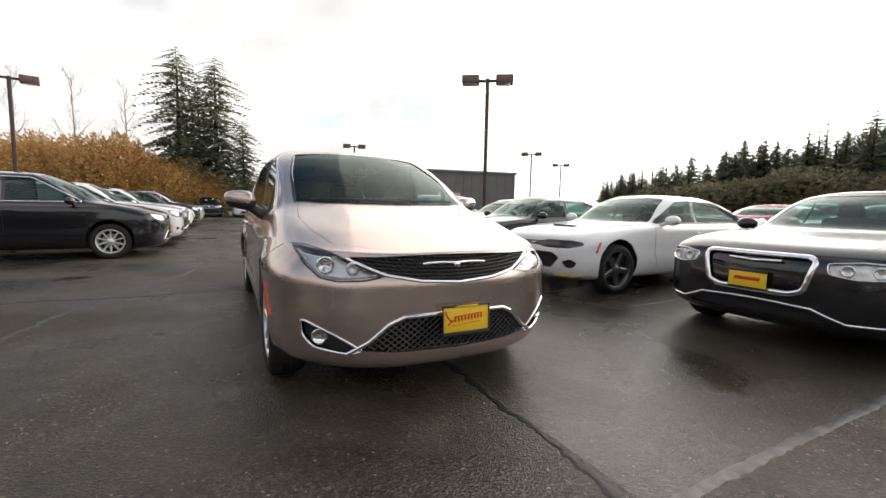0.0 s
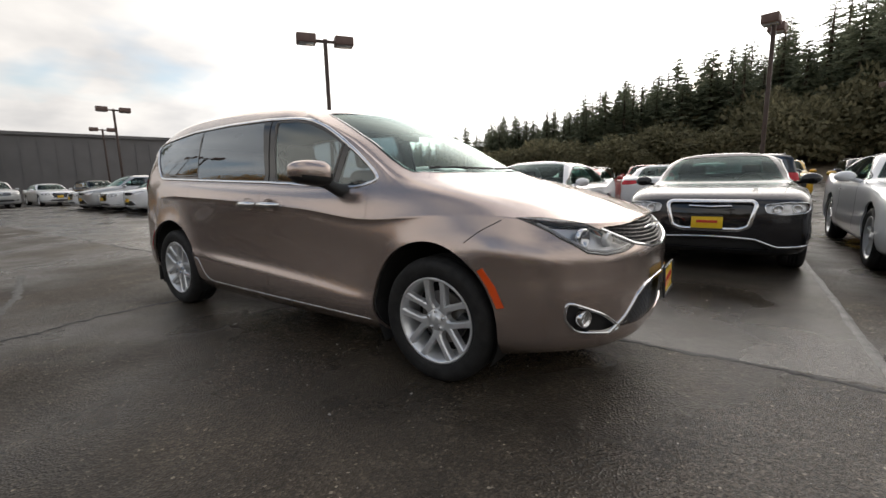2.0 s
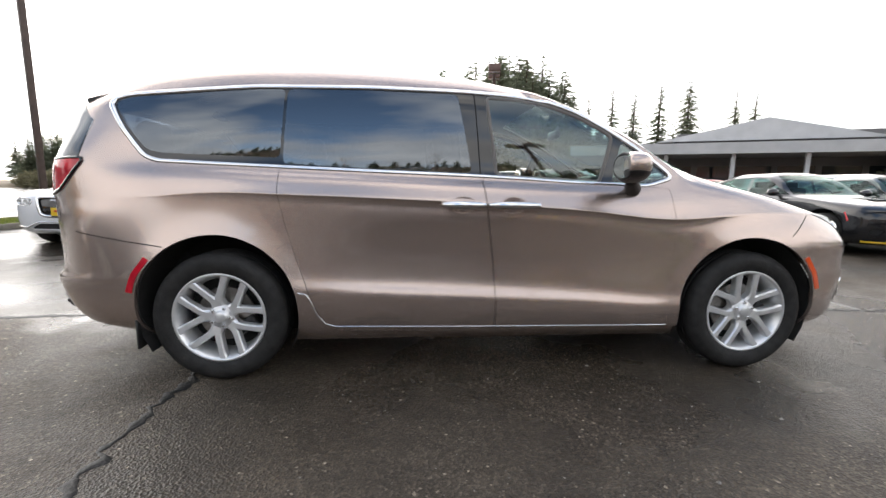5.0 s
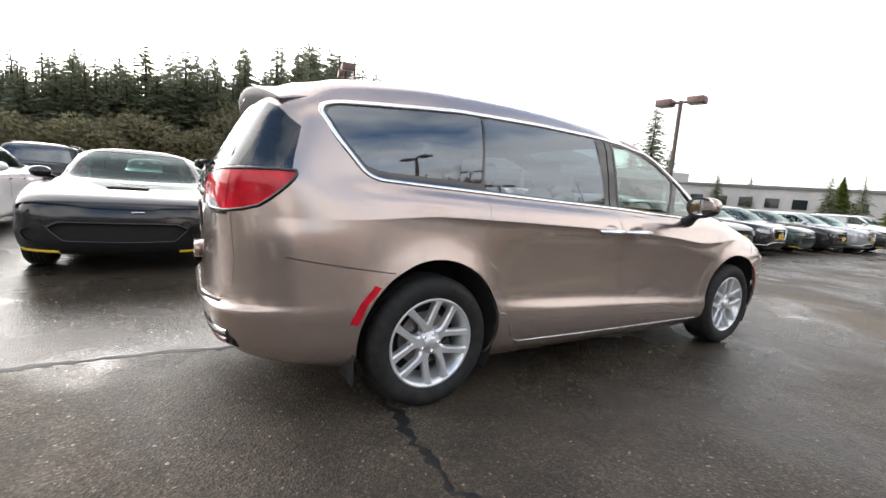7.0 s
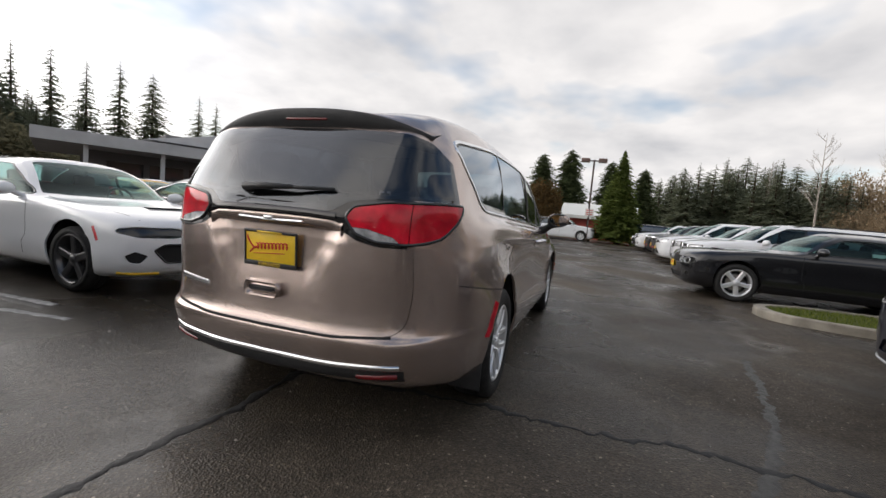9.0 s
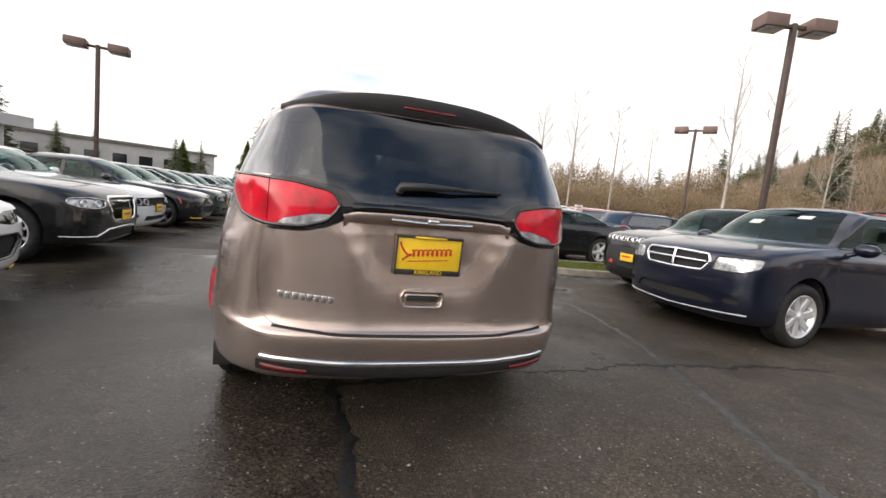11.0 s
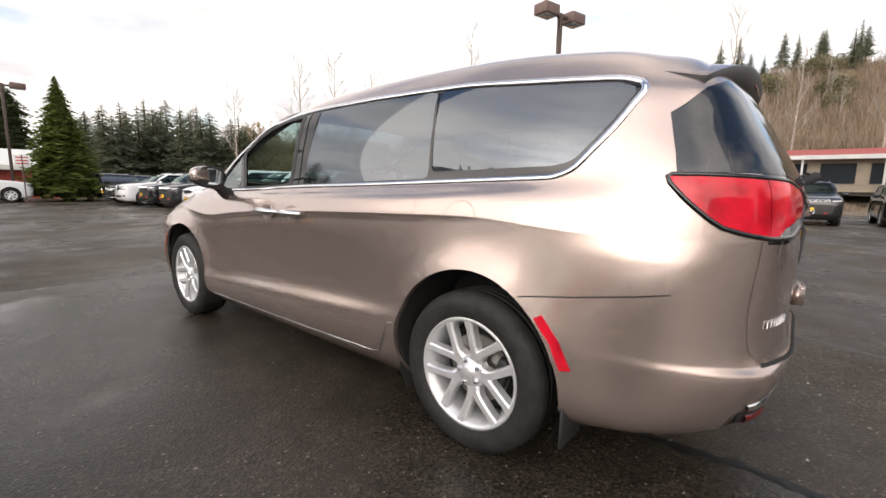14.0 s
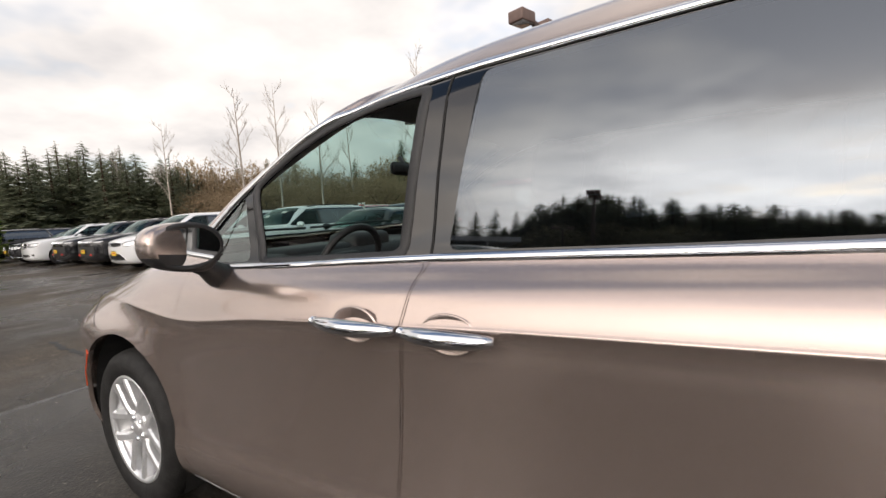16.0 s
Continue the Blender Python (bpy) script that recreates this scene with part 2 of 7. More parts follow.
    bp = N("ShaderNodeBump"); L(relief.outputs[0], bp.inputs["Strength"]); bp.inputs["Distance"].default_value = 0.006
    L(grit.outputs["Distance"], bp.inputs["Height"])
    bp2 = N("ShaderNodeBump"); L(relief.outputs[0], bp2.inputs["Strength"]); bp2.inputs["Distance"].default_value = 0.02
    L(mid.outputs["Fac"], bp2.inputs["Height"]); L(bp.outputs[0], bp2.inputs["Normal"]); L(bp2.outputs[0], b.inputs["Normal"])
    return m


def leaf_mat(name, dark, light):
    """Foliage with a tone of its own for each spray."""
    m = bpy.data.materials.new(name)
    m.use_nodes = True
    t = m.node_tree
    b = t.nodes["Principled BSDF"]
    g = t.nodes.new("ShaderNodeNewGeometry")
    r = t.nodes.new("ShaderNodeValToRGB")
    r.color_ramp.elements[0].color, r.color_ramp.elements[1].color = (*dark, 1), (*light, 1)
    t.links.new(g.outputs["Random Per Island"], r.inputs[0]); t.links.new(r.outputs[0], b.inputs["Base Color"])
    socket(b, "Roughness", 0.75); socket(b, "Specular IOR Level", 0.2)
    tl, mx, out = t.nodes.new("ShaderNodeBsdfTranslucent"), t.nodes.new("ShaderNodeMixShader"), t.nodes["Material Output"]
    mx.inputs[0].default_value = 0.5
    t.links.new(r.outputs[0], tl.inputs[0]); t.links.new(b.outputs[0], mx.inputs[1]); t.links.new(tl.outputs[0], mx.inputs[2]); t.links.new(mx.outputs[0], out.inputs[0])
    return m


M = dict(
    asphalt=asphalt(),
    bronze=car_paint("metallic_mauve_paint", (0.510, 0.415, 0.372), 0.82, 0.27, 0.9),
    white=car_paint("white_paint", (0.78, 0.79, 0.80), 0.0, 0.3),
    black=car_paint("black_paint", (0.012, 0.012, 0.014), 0.1, 0.25, 0.55),
    graphite=car_paint("dark_grey_paint", (0.015, 0.0155, 0.018), 0.35, 0.22, 0.9),
    navy=car_paint("navy_paint", (0.008, 0.011, 0.026), 0.3, 0.28, 0.7),
    silver=car_paint("silver_paint", (0.42, 0.43, 0.44), 0.6, 0.32),
    green=car_paint("dark_green_paint", (0.025, 0.05, 0.04), 0.35, 0.3),
    red=car_paint("red_paint", (0.42, 0.03, 0.02), 0.15, 0.3),
    yellow=car_paint("yellow_paint", (0.75, 0.42, 0.03), 0.05, 0.3),
    chrome=mat("chrome", (0.82, 0.83, 0.85), 0.07, 1.0, bump=0.02, bump_scale=60),
    alloy=mat("silver_alloy", (0.78, 0.79, 0.80), 0.30, 0.6, coat=0.4, vary=0.06, vary_scale=30),
    dark_alloy=mat("black_alloy", (0.085, 0.085, 0.088), 0.3, 0.6, coat=0.4, vary=0.1, vary_scale=30),
    tyre=mat("tyre_rubber", (0.026, 0.0255, 0.025), 0.66, bump=0.3, bump_scale=90, vary=0.35, vary_scale=18, spec=0.3),
    plastic=mat("black_plastic", (0.028, 0.028, 0.029), 0.5, bump=0.12, bump_scale=250, vary=0.2, vary_scale=20),
    gloss_black=mat("gloss_black", (0.008, 0.008, 0.009), 0.08, coat=0.6),
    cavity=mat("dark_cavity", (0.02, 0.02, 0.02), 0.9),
    clear=glass("clear_glass", (0.66, 0.93, 0.88), 0.66, 0.03, 6.5),
    tinted=glass("privacy_glass", (0.70, 0.85, 1.0), 0.22, 0.16, 3.3, 0.025),
    rear_glass=glass("rear_privacy_glass", (0.82, 0.88, 0.95), 0.16, 0.085, 3.5, 0.04),
    frit=glass("black_glass_band", (1, 1, 1), 0.0, 0.07, 4.2, 0.05),
    side_glass=glass("front_door_glass", (0.86, 0.97, 0.94), 0.80, 0.12, 3.5),
    lens=glass("lamp_lens", (1, 1, 1), 0.92, 0.05),
    red_lens=mat("red_lens", (0.62, 0.010, 0.028), 0.16, coat=0.45, vary=0.4, vary_scale=9, spec=0.25),
    bright_red=mat("bright_red_guide", (0.62, 0.03, 0.035), 0.2, coat=1.0),
    dark_red=mat("dark_red_lens", (0.13, 0.005, 0.008), 0.15, coat=0.4),
    white_lens=mat("white_lens", (0.50, 0.51, 0.52), 0.12, 0.3, coat=1.0, vary=0.55, vary_scale=24),
    amber=mat("amber_lens", (0.85, 0.10, 0.02), 0.16, coat=1.0),
    reflector=mat("lamp_reflector", (0.80, 0.81, 0.82), 0.3, 0.7, bump=0.3, bump_scale=35),
    lamp_inside=mat("lamp_inside", (0.56, 0.57, 0.58), 0.25, 0.5, coat=1.0, vary=0.4, vary_scale=18),
    plate_yellow=mat("plate_yellow", (0.88, 0.58, 0.03), 0.4, coat=0.3, vary=0.05, vary_scale=30),
    plate_red=mat("plate_red", (0.62, 0.05, 0.03), 0.45),
    seat=mat("black_seat_cloth", (0.03, 0.03, 0.032), 0.85, bump=0.3, bump_scale=220, vary=0.2, vary_scale=30),
    lining=mat("grey_lining", (0.10, 0.10, 0.10), 0.9, bump=0.2, bump_scale=200, vary=0.1, vary_scale=10),
    headliner=mat("pale_headliner", (0.42, 0.40, 0.37), 0.95, bump=0.2, bump_scale=200),
    bronze_metal=mat("lamp_pole_brown", (0.085, 0.06, 0.05), 0.55, 0.2, vary=0.2, vary_scale=8, bump=0.1),
    lamp_box=mat("lamp_box_brown", (0.16, 0.105, 0.09), 0.55, 0.1, vary=0.15, vary_scale=6),
    disc=mat("brake_steel", (0.35, 0.33, 0.31), 0.4, 0.9, vary=0.2, vary_scale=40),
    bark=mat("bark", (0.10, 0.075, 0.055), 0.95, bump=0.8, bump_scale=14, vary=0.4, vary_scale=9),
    pale_bark=mat("pale_bark", (0.36, 0.32, 0.28), 0.95, bump=0.5, bump_scale=14, vary=0.3, vary_scale=5),
    conifer=leaf_mat("conifer_needles", (0.135, 0.16, 0.11), (0.30, 0.32, 0.22)),
    cedar=leaf_mat("cedar_sprays", (0.10, 0.14, 0.035), (0.22, 0.27, 0.075)),
    broadleaf=leaf_mat("dark_conifer_needles", (0.07, 0.095, 0.045), (0.16, 0.19, 0.09)),
    rust=leaf_mat("rust_foliage", (0.075, 0.050, 0.020), (0.17, 0.105, 0.040)),
    willow=leaf_mat("ochre_foliage", (0.40, 0.24, 0.09), (0.74, 0.48, 0.20)),
    brush=leaf_mat("winter_brush", (0.22, 0.16, 0.11), (0.46, 0.37, 0.28)),
    thicket=leaf_mat("thicket_leaves", (0.14, 0.135, 0.08), (0.31, 0.28, 0.17)),
    seal=mat("grey_rubber_seal", (0.16, 0.15, 0.14), 0.6),
    scrub=leaf_mat("scrub_twigs", (0.24, 0.18, 0.11), (0.46, 0.35, 0.23)),
    grass=leaf_mat("mossy_grass", (0.06, 0.10, 0.015), (0.22, 0.25, 0.045)),
    kerb=mat("kerb_concrete", (0.33, 0.30, 0.25), 0.85, bump=0.4, bump_scale=40, vary=0.3, vary_scale=5),
    tar=mat("crack_tar", (0.012, 0.012, 0.012), 0.55, bump=0.6, bump_scale=40, vary=0.4, vary_scale=12),
    line=mat("worn_line_paint", (0.068, 0.064, 0.057), 0.42, bump=0.5, bump_scale=90, vary=0.45, vary_scale=10),
    # the worn line colour again, lightened to hold the wet glare on line_1
    glare_line=mat("line_paint_with_glare", (0.13, 0.125, 0.115), 0.36, bump=0.5, bump_scale=90, vary=0.5, vary_scale=10),
    old_seam=mat("worn_pale_seam", (0.072, 0.069, 0.063), 0.5, bump=0.6, bump_scale=90, vary=0.6, vary_scale=14),
    white_line=mat("white_line_paint", (0.34, 0.34, 0.33), 0.5, bump=0.5, bump_scale=90, vary=0.5, vary_scale=16),
    grey_wall=mat("grey_metal_cladding", (0.17, 0.165, 0.165), 0.6, vary=0.12, vary_scale=0.6),
    pale_wall=mat("pale_wall", (0.50, 0.50, 0.50), 0.7, vary=0.1, vary_scale=0.8),
    dark_glass=mat("dark_shop_glass", (0.02, 0.025, 0.03), 0.08, coat=0.5),
    roof_red=mat("red_roof_metal", (0.42, 0.07, 0.05), 0.5, vary=0.15, vary_scale=1.5),
    cream=mat("cream_wall", (0.26, 0.22, 0.17), 0.8, vary=0.15, vary_scale=1.2),
    paper=mat("window_sticker", (0.75, 0.76, 0.72), 0.6),
)


# ---- building tools ----
from mathutils.bvhtree import BVHTree


def finish(bm, name, material, smooth=True, merge=0.0):
    if merge:
        bmesh.ops.remove_doubles(bm, verts=bm.verts, dist=merge)
    me = bpy.data.meshes.new(name)
    lay = bm.verts.layers.float_vector.get("n0")
    lip = bm.faces.layers.int.get("lip")
    bm.normal_update()
    normals = None
    if lay is not None:
        normals = []
        for f in bm.faces:
            flat = lip is not None and f[lip]
            for v in f.verts:
                normals.append(tuple(f.normal) if flat else tuple(v[lay]))
    bm.to_mesh(me)
    bm.free()
    mats = material if isinstance(material, (list, tuple)) else [material]
    for m_ in mats:
        me.materials.append(m_)
    if smooth:
        me.polygons.foreach_set("use_smooth", [True] * len(me.polygons))
    if normals:
        me.normals_split_custom_set(normals)
    me.update()
    return me


def part(name, bm, material, parent, label="", smooth=True):
    """One mesh object under a thing or under a part."""
    ob = new(name, finish(bm, name, material, smooth) if isinstance(bm, bmesh.types.BMesh) else bm)
    ob.parent = parent
    if label:
        tagged(ob, label)
    return ob


def thing(name, label, category, group="", kind="", at=None):
    ob = new(name)
    ob.empty_display_size = 0.2
    tagged(ob, label, category, group, kind)
    if at is not None:
        ob.matrix_basis = at
    return ob


def solo(name, bm, material, label="", category="", group="", kind="", smooth=True):
    return tagged(new(name, finish(bm, name, material, smooth)), label, category, group, kind)


def box(bm, cx, cy, cz, sx, sy, sz, bevel=0.0, seg=2, m=None, mi=0):
    """A box with rounded edges, added to bm."""
    r = bmesh.ops.create_cube(bm, size=1.0, matrix=(m or Matrix()) @ Matrix.Translation((cx, cy, cz)) @ Matrix.Diagonal((sx, sy, sz, 1)))
    fs = {f for v in r["verts"] for f in v.link_faces}
    for f in fs:
        f.material_index = mi
    if bevel:
        es = {e for v in r["verts"] for e in v.link_edges}
        bmesh.ops.bevel(bm, geom=list(es), offset=bevel, segments=seg, affect="EDGES", profile=0.5)
    return bm


def lathe(bm, prof, n=32, m=None, axis="y"):
    """Turns (radius, along) pairs about the axis."""
    rings = []
    m = m or Matrix()
    for r, a in prof:
        row = []
        for k in range(n):
            c, s = math.cos(2 * math.pi * k / n) * r, math.sin(2 * math.pi * k / n) * r
            p = (c, a, s) if axis == "y" else ((c, s, a) if axis == "z" else (a, c, s))
            row.append(bm.verts.new(m @ Vector(p)))
        rings.append(row)
    for a, b in zip(rings, rings[1:]):
        for k in range(n):
            bm.faces.new((a[k], a[(k + 1) % n], b[(k + 1) % n], b[k]))
    return rings


def tube(bm, pts, r, n=8, close=False):
    """A round bar along points; r is one radius or one for each point."""
    pts = [Vector(p) for p in pts]
    rings = []
    for i, p in enumerate(pts):
        a = pts[i - 1] if i or close else p
        b = pts[(i + 1) % len(pts)] if i + 1 < len(pts) or close else p
        d = (b - a).normalized() if (b - a).length > 1e-9 else Vector((0, 0, 1))
        s = d.cross(Vector((0, 0, 1)) if abs(d.z) < 0.95 else Vector((1, 0, 0))).normalized()
        u = s.cross(d)
        rr = r[i] if isinstance(r, (list, tuple)) else r
        rings.append([bm.verts.new(p + (s * math.cos(2 * math.pi * k / n) + u * math.sin(2 * math.pi * k / n)) * rr) for k in range(n)])
    pairs = list(zip(rings, rings[1:])) + ([(rings[-1], rings[0])] if close else [])
    for a, b in pairs:
        for k in range(n):
            bm.faces.new((a[k], a[(k + 1) % n], b[(k + 1) % n], b[k]))
    if not close:
        for ring in (rings[0], rings[-1]):
            try:
                bm.faces.new(ring)
            except ValueError:
                pass
    return bm


def ribbon(bm, path, width, thick, close=True, lift=0.0):
    """A raised strip along [(point, normal)], width across, thick out of the surface."""
    n = len(path)
    rings = []
    for i, (p, nn) in enumerate(path):
        a = path[i - 1][0] if (i or close) else p
        b = path[(i + 1) % n][0] if (i + 1 < n or close) else p
        d = (b - a)
        d = d.normalized() if d.length > 1e-9 else Vector((1, 0, 0))
        s = nn.cross(d).normalized()
        q = p + nn * lift
        h = width / 2
        rings.append([bm.verts.new(v) for v in (q - s * h - nn * thick * 0.6, q - s * h * 0.85 + nn * thick * 0.6, q + nn * thick, q + s * h * 0.85 + nn * thick * 0.6, q + s * h - nn * thick * 0.6)])
    pairs = list(zip(rings, rings[1:])) + ([(rings[-1], rings[0])] if close else [])
    for a, b in pairs:
        for k in range(4):
            bm.faces.new((a[k], a[k + 1], b[k + 1], b[k]))
    bmesh.ops.recalc_face_normals(bm, faces=bm.faces)
    return bm


def inside(p, poly):
    x, y = p
    c = False
    for (x1, y1), (x2, y2) in zip(poly, poly[1:] + poly[:1]):
        if (y1 > y) != (y2 > y) and x < (x2 - x1) * (y - y1) / (y2 - y1) + x1:
            c = not c
    return c


def rounded(poly, r, n=4):
    """The polygon with its corners cut round."""
    out = []
    k = len(poly)
    for i in range(k):
        p, a, b = Vector(poly[i]), Vector(poly[i - 1]), Vector(poly[(i + 1) % k])
        da, db = a - p, b - p
        q = min(r, da.length * 0.45, db.length * 0.45)
        s, e = p + da.normalized() * q, p + db.normalized() * q
        for j in range(n + 1):
            w = j / n
            out.append(tuple(s * (1 - w) ** 2 + p * 2 * w * (1 - w) + e * w * w))
    return out


def dense(poly, step, close=True):
    out = []
    k = len(poly)
    for i in range(k if close else k - 1):
        a, b = Vector(poly[i]), Vector(poly[(i + 1) % k])
        n = max(1, int((b - a).length / step))
        out += [tuple(a + (b - a) * j / n) for j in range(n)]
    if not close:
        out.append(tuple(poly[-1]))
    return out


AX = {"xz": (0, 2, 1), "yz": (1, 2, 0), "xy": (0, 1, 2)}


def cut(bm, poly, plane, keep):
    """Cuts the sheet along a polygon drawn in a plane, on the faces that keep() accepts; returns the faces within."""
    ia, ib, ic = AX[plane]
    xs, ys = [p[0] for p in poly], [p[1] for p in poly]
    lo, hi = (min(xs), min(ys)), (max(xs), max(ys))

    def over(f, l, h, e=1e-4):
        a = [v.co[ia] for v in f.verts]
        b = [v.co[ib] for v in f.verts]
        return min(a) <= h[0] + e and max(a) >= l[0] - e and min(b) <= h[1] + e and max(b) >= l[1] - e
    local = {f for f in bm.faces if keep(f) and over(f, lo, hi)}
    for p, q in zip(poly, poly[1:] + poly[:1]):
        l, h = (min(p[0], q[0]), min(p[1], q[1])), (max(p[0], q[0]), max(p[1], q[1]))
        sel = [f for f in local if over(f, l, h)]
        if not sel:
            continue
        co, no = [0, 0, 0], [0, 0, 0]
        co[ia], co[ib] = p
        no[ia], no[ib] = q[1] - p[1], p[0] - q[0]
        if Vector(no).length < 1e-9:
            continue
        geom = list({v for f in sel for v in f.verts} | {e for f in sel for e in f.edges}) + sel
        r = bmesh.ops.bisect_plane(bm, geom=geom, dist=1e-5, plane_co=co, plane_no=Vector(no).normalized())
        local = {f for f in local if f.is_valid} | {g for g in r["geom"] if isinstance(g, bmesh.types.BMFace) and g.is_valid}
    res = []
    for f in local:
        c = f.calc_center_median()
        if inside((c[ia], c[ib]), poly):
            res.append(f)
    return res


def take(bm, faces, offset=0.0):
    """Lifts faces out of bm into a sheet of their own, moved along the surface's normal by offset."""
    nb = bmesh.new()
    la, lb = bm.verts.layers.float_vector["n0"], nb.verts.layers.float_vector.new("n0")
    nb.faces.layers.int.new("lip")
    done = {}
    for f in faces:
        vs = []
        for v in f.verts:
            if v not in done:
                w = nb.verts.new(v.co + v[la] * offset)
                w[lb] = v[la]
                done[v] = w
            vs.append(done[v])
        try:
            nb.faces.new(vs)
        except ValueError:
            pass
    bmesh.ops.delete(bm, geom=list(faces), context="FACES")
    return nb


def edge_in(bm, gap=0.0025, depth=0.014):
    """Draws a sheet's rim back by gap and folds it inwards by depth, so that panels have shut lines and thickness."""
    lay = bm.verts.layers.float_vector["n0"]
    lip = bm.faces.layers.int["lip"]
    rim = [e for e in bm.edges if e.is_boundary]
    move = {}
    for e in rim:
        f = e.link_faces[0]
        d = (e.verts[1].co - e.verts[0].co)
        if d.length < 1e-7:
            continue
        d.normalize()
        c = f.calc_center_median() - (e.verts[0].co + e.verts[1].co) / 2
        c -= d * c.dot(d)
        if c.length < 1e-9:
            continue
        c.normalize()
        for v in e.verts:
            move.setdefault(v, Vector())
            move[v] += c
    for v, d in move.items():
        if d.length > 1e-6:
            v.co += d.normalized() * gap
    r = bmesh.ops.extrude_edge_only(bm, edges=rim)
    for g in r["geom"]:
        if isinstance(g, bmesh.types.BMVert):
            g.co -= Vector(g[lay]) * depth
        elif isinstance(g, bmesh.types.BMFace):
            g[lip] = 1
    return bm


def hermite(knots, P, ts):
    """A smooth curve through points at uneven knots."""
    P = np.asarray(P, float)
    n = len(knots)
    d = np.diff(P, axis=0) / np.diff(knots)[:, None]
    h = np.diff(knots)
    tan = np.empty_like(P)
    tan[0], tan[-1] = d[0], d[-1]
    for i in range(1, n - 1):
        tan[i] = (d[i - 1] * h[i] + d[i] * h[i - 1]) / (h[i] + h[i - 1])
    out = []
    for t in ts:
        i = min(max(int(np.searchsorted(knots, t)) - 1, 0), n - 2)
        u = (t - knots[i]) / h[i]
        out.append((2 * u**3 - 3 * u**2 + 1) * P[i] + (u**3 - 2 * u**2 + u) * h[i] * tan[i] + (-2 * u**3 + 3 * u**2) * P[i + 1] + (u**3 - u**2) * h[i] * tan[i + 1])
    return np.array(out)


def ring(*rows):
    """One line round half the car from nose to tail: (x, half width, z) at each of 17 stations."""
    return np.array(rows, float)


def skin(rings, nu=8, nv=5, bulge=None, press=None):
    """A car's outer sheet through rings from the underside to the roof's ridge: a bmesh, and the grid of its right half."""
    P = np.stack(rings)
    ku = np.r_[0, np.cumsum(np.linalg.norm(np.diff(P, axis=1), axis=2).mean(0))]
    kv = np.r_[0, np.cumsum(np.linalg.norm(np.diff(P, axis=0), axis=2)[:, 1:-1].mean(1))]
    tu = np.concatenate([np.linspace(a, b, nu, endpoint=False) for a, b in zip(ku, ku[1:])] + [[ku[-1]]])
    tv = np.concatenate([np.linspace(a, b, nv, endpoint=False) for a, b in zip(kv, kv[1:])] + [[kv[-1]]])
    A = np.stack([hermite(ku, row, tu) for row in P])
    G = np.stack([hermite(kv, A[:, j], tv) for j in range(A.shape[1])], 1)
    G[:, 0, 1] = G[:, -1, 1] = 0
    G[-1, :, 1] = 0
    G[:, :, 1] = G[:, :, 1].clip(0)
    if bulge:
        for i in range(G.shape[0]):
            for j in range(G.shape[1]):
                G[i, j, 1] += bulge(*G[i, j])
                if press:
                    G[i, j, 0] += press(*G[i, j])
    bm = bmesh.new()
    lay = bm.verts.layers.float_vector.new("n0")
    bm.faces.layers.int.new("lip")
    nvv, nuu = G.shape[:2]
    right = [[bm.verts.new((x, -w, z)) for x, w, z in row] for row in G]
    left = [[right[i][j] if (j in (0, nuu - 1) or i == nvv - 1) else bm.verts.new((G[i, j, 0], G[i, j, 1], G[i, j, 2])) for j in range(nuu)] for i in range(nvv)]
    for i in range(nvv - 1):
        for j in range(nuu - 1):
            for S, flip in ((right, False), (left, True)):
                q = [S[i][j], S[i + 1][j], S[i + 1][j + 1], S[i][j + 1]]
                q = list(dict.fromkeys(q))
                if len(q) > 2:
                    try:
                        bm.faces.new(q if flip else q[::-1])
                    except ValueError:
                        pass
    bmesh.ops.recalc_face_normals(bm, faces=bm.faces)
    bm.normal_update()
    up = sum(f.normal.z * f.calc_area() for f in bm.faces if f.calc_center_median().z > 1.0)
    if up < 0:
        bmesh.ops.reverse_faces(bm, faces=bm.faces)
        bm.normal_update()
    even = {v: (v.normal * 2 + sum((e.other_vert(v).normal for e in v.link_edges), Vector()) * 0.5).normalized() for v in bm.verts}
    for v in bm.verts:
        v[lay] = even[v]
    return bm


def fair(bm, plane, quartic=False):
    """Lays a pane on one smooth curved sheet, as bent glass is."""
    ia, ib, ic = AX[plane]
    lay = bm.verts.layers.float_vector["n0"]
    vs = list(bm.verts)
    if len(vs) < 12:
        return bm
    C = np.array([tuple(v.co) for v in vs])
    a0, b0 = C[:, ia].mean(), C[:, ib].mean()
    a, b = C[:, ia] - a0, C[:, ib] - b0
    z, o = np.zeros_like(a), np.ones_like(a)
    A = [o, a, b, a * a, a * b, b * b] + ([a ** 4, a * a * b] if quartic else [])
    Da = [z, o, z, 2 * a, b, z] + ([4 * a ** 3, 2 * a * b] if quartic else [])
    Db = [z, z, o, z, a, 2 * b] + ([z, a * a] if quartic else [])
    k = np.linalg.lstsq(np.stack(A, 1), C[:, ic], rcond=None)[0]
    h, ha, hb = np.stack(A, 1) @ k, np.stack(Da, 1) @ k, np.stack(Db, 1) @ k
    for i, v in enumerate(vs):
        v.co[ic] = h[i] * 0.6 + C[i, ic] * 0.4
        n = [0, 0, 0]
        n[ia], n[ib], n[ic] = -ha[i], -hb[i], 1.0
        n = Vector(n).normalized()
        v[lay] = n if n.dot(Vector(v[lay])) > 0 else -n
    return bm


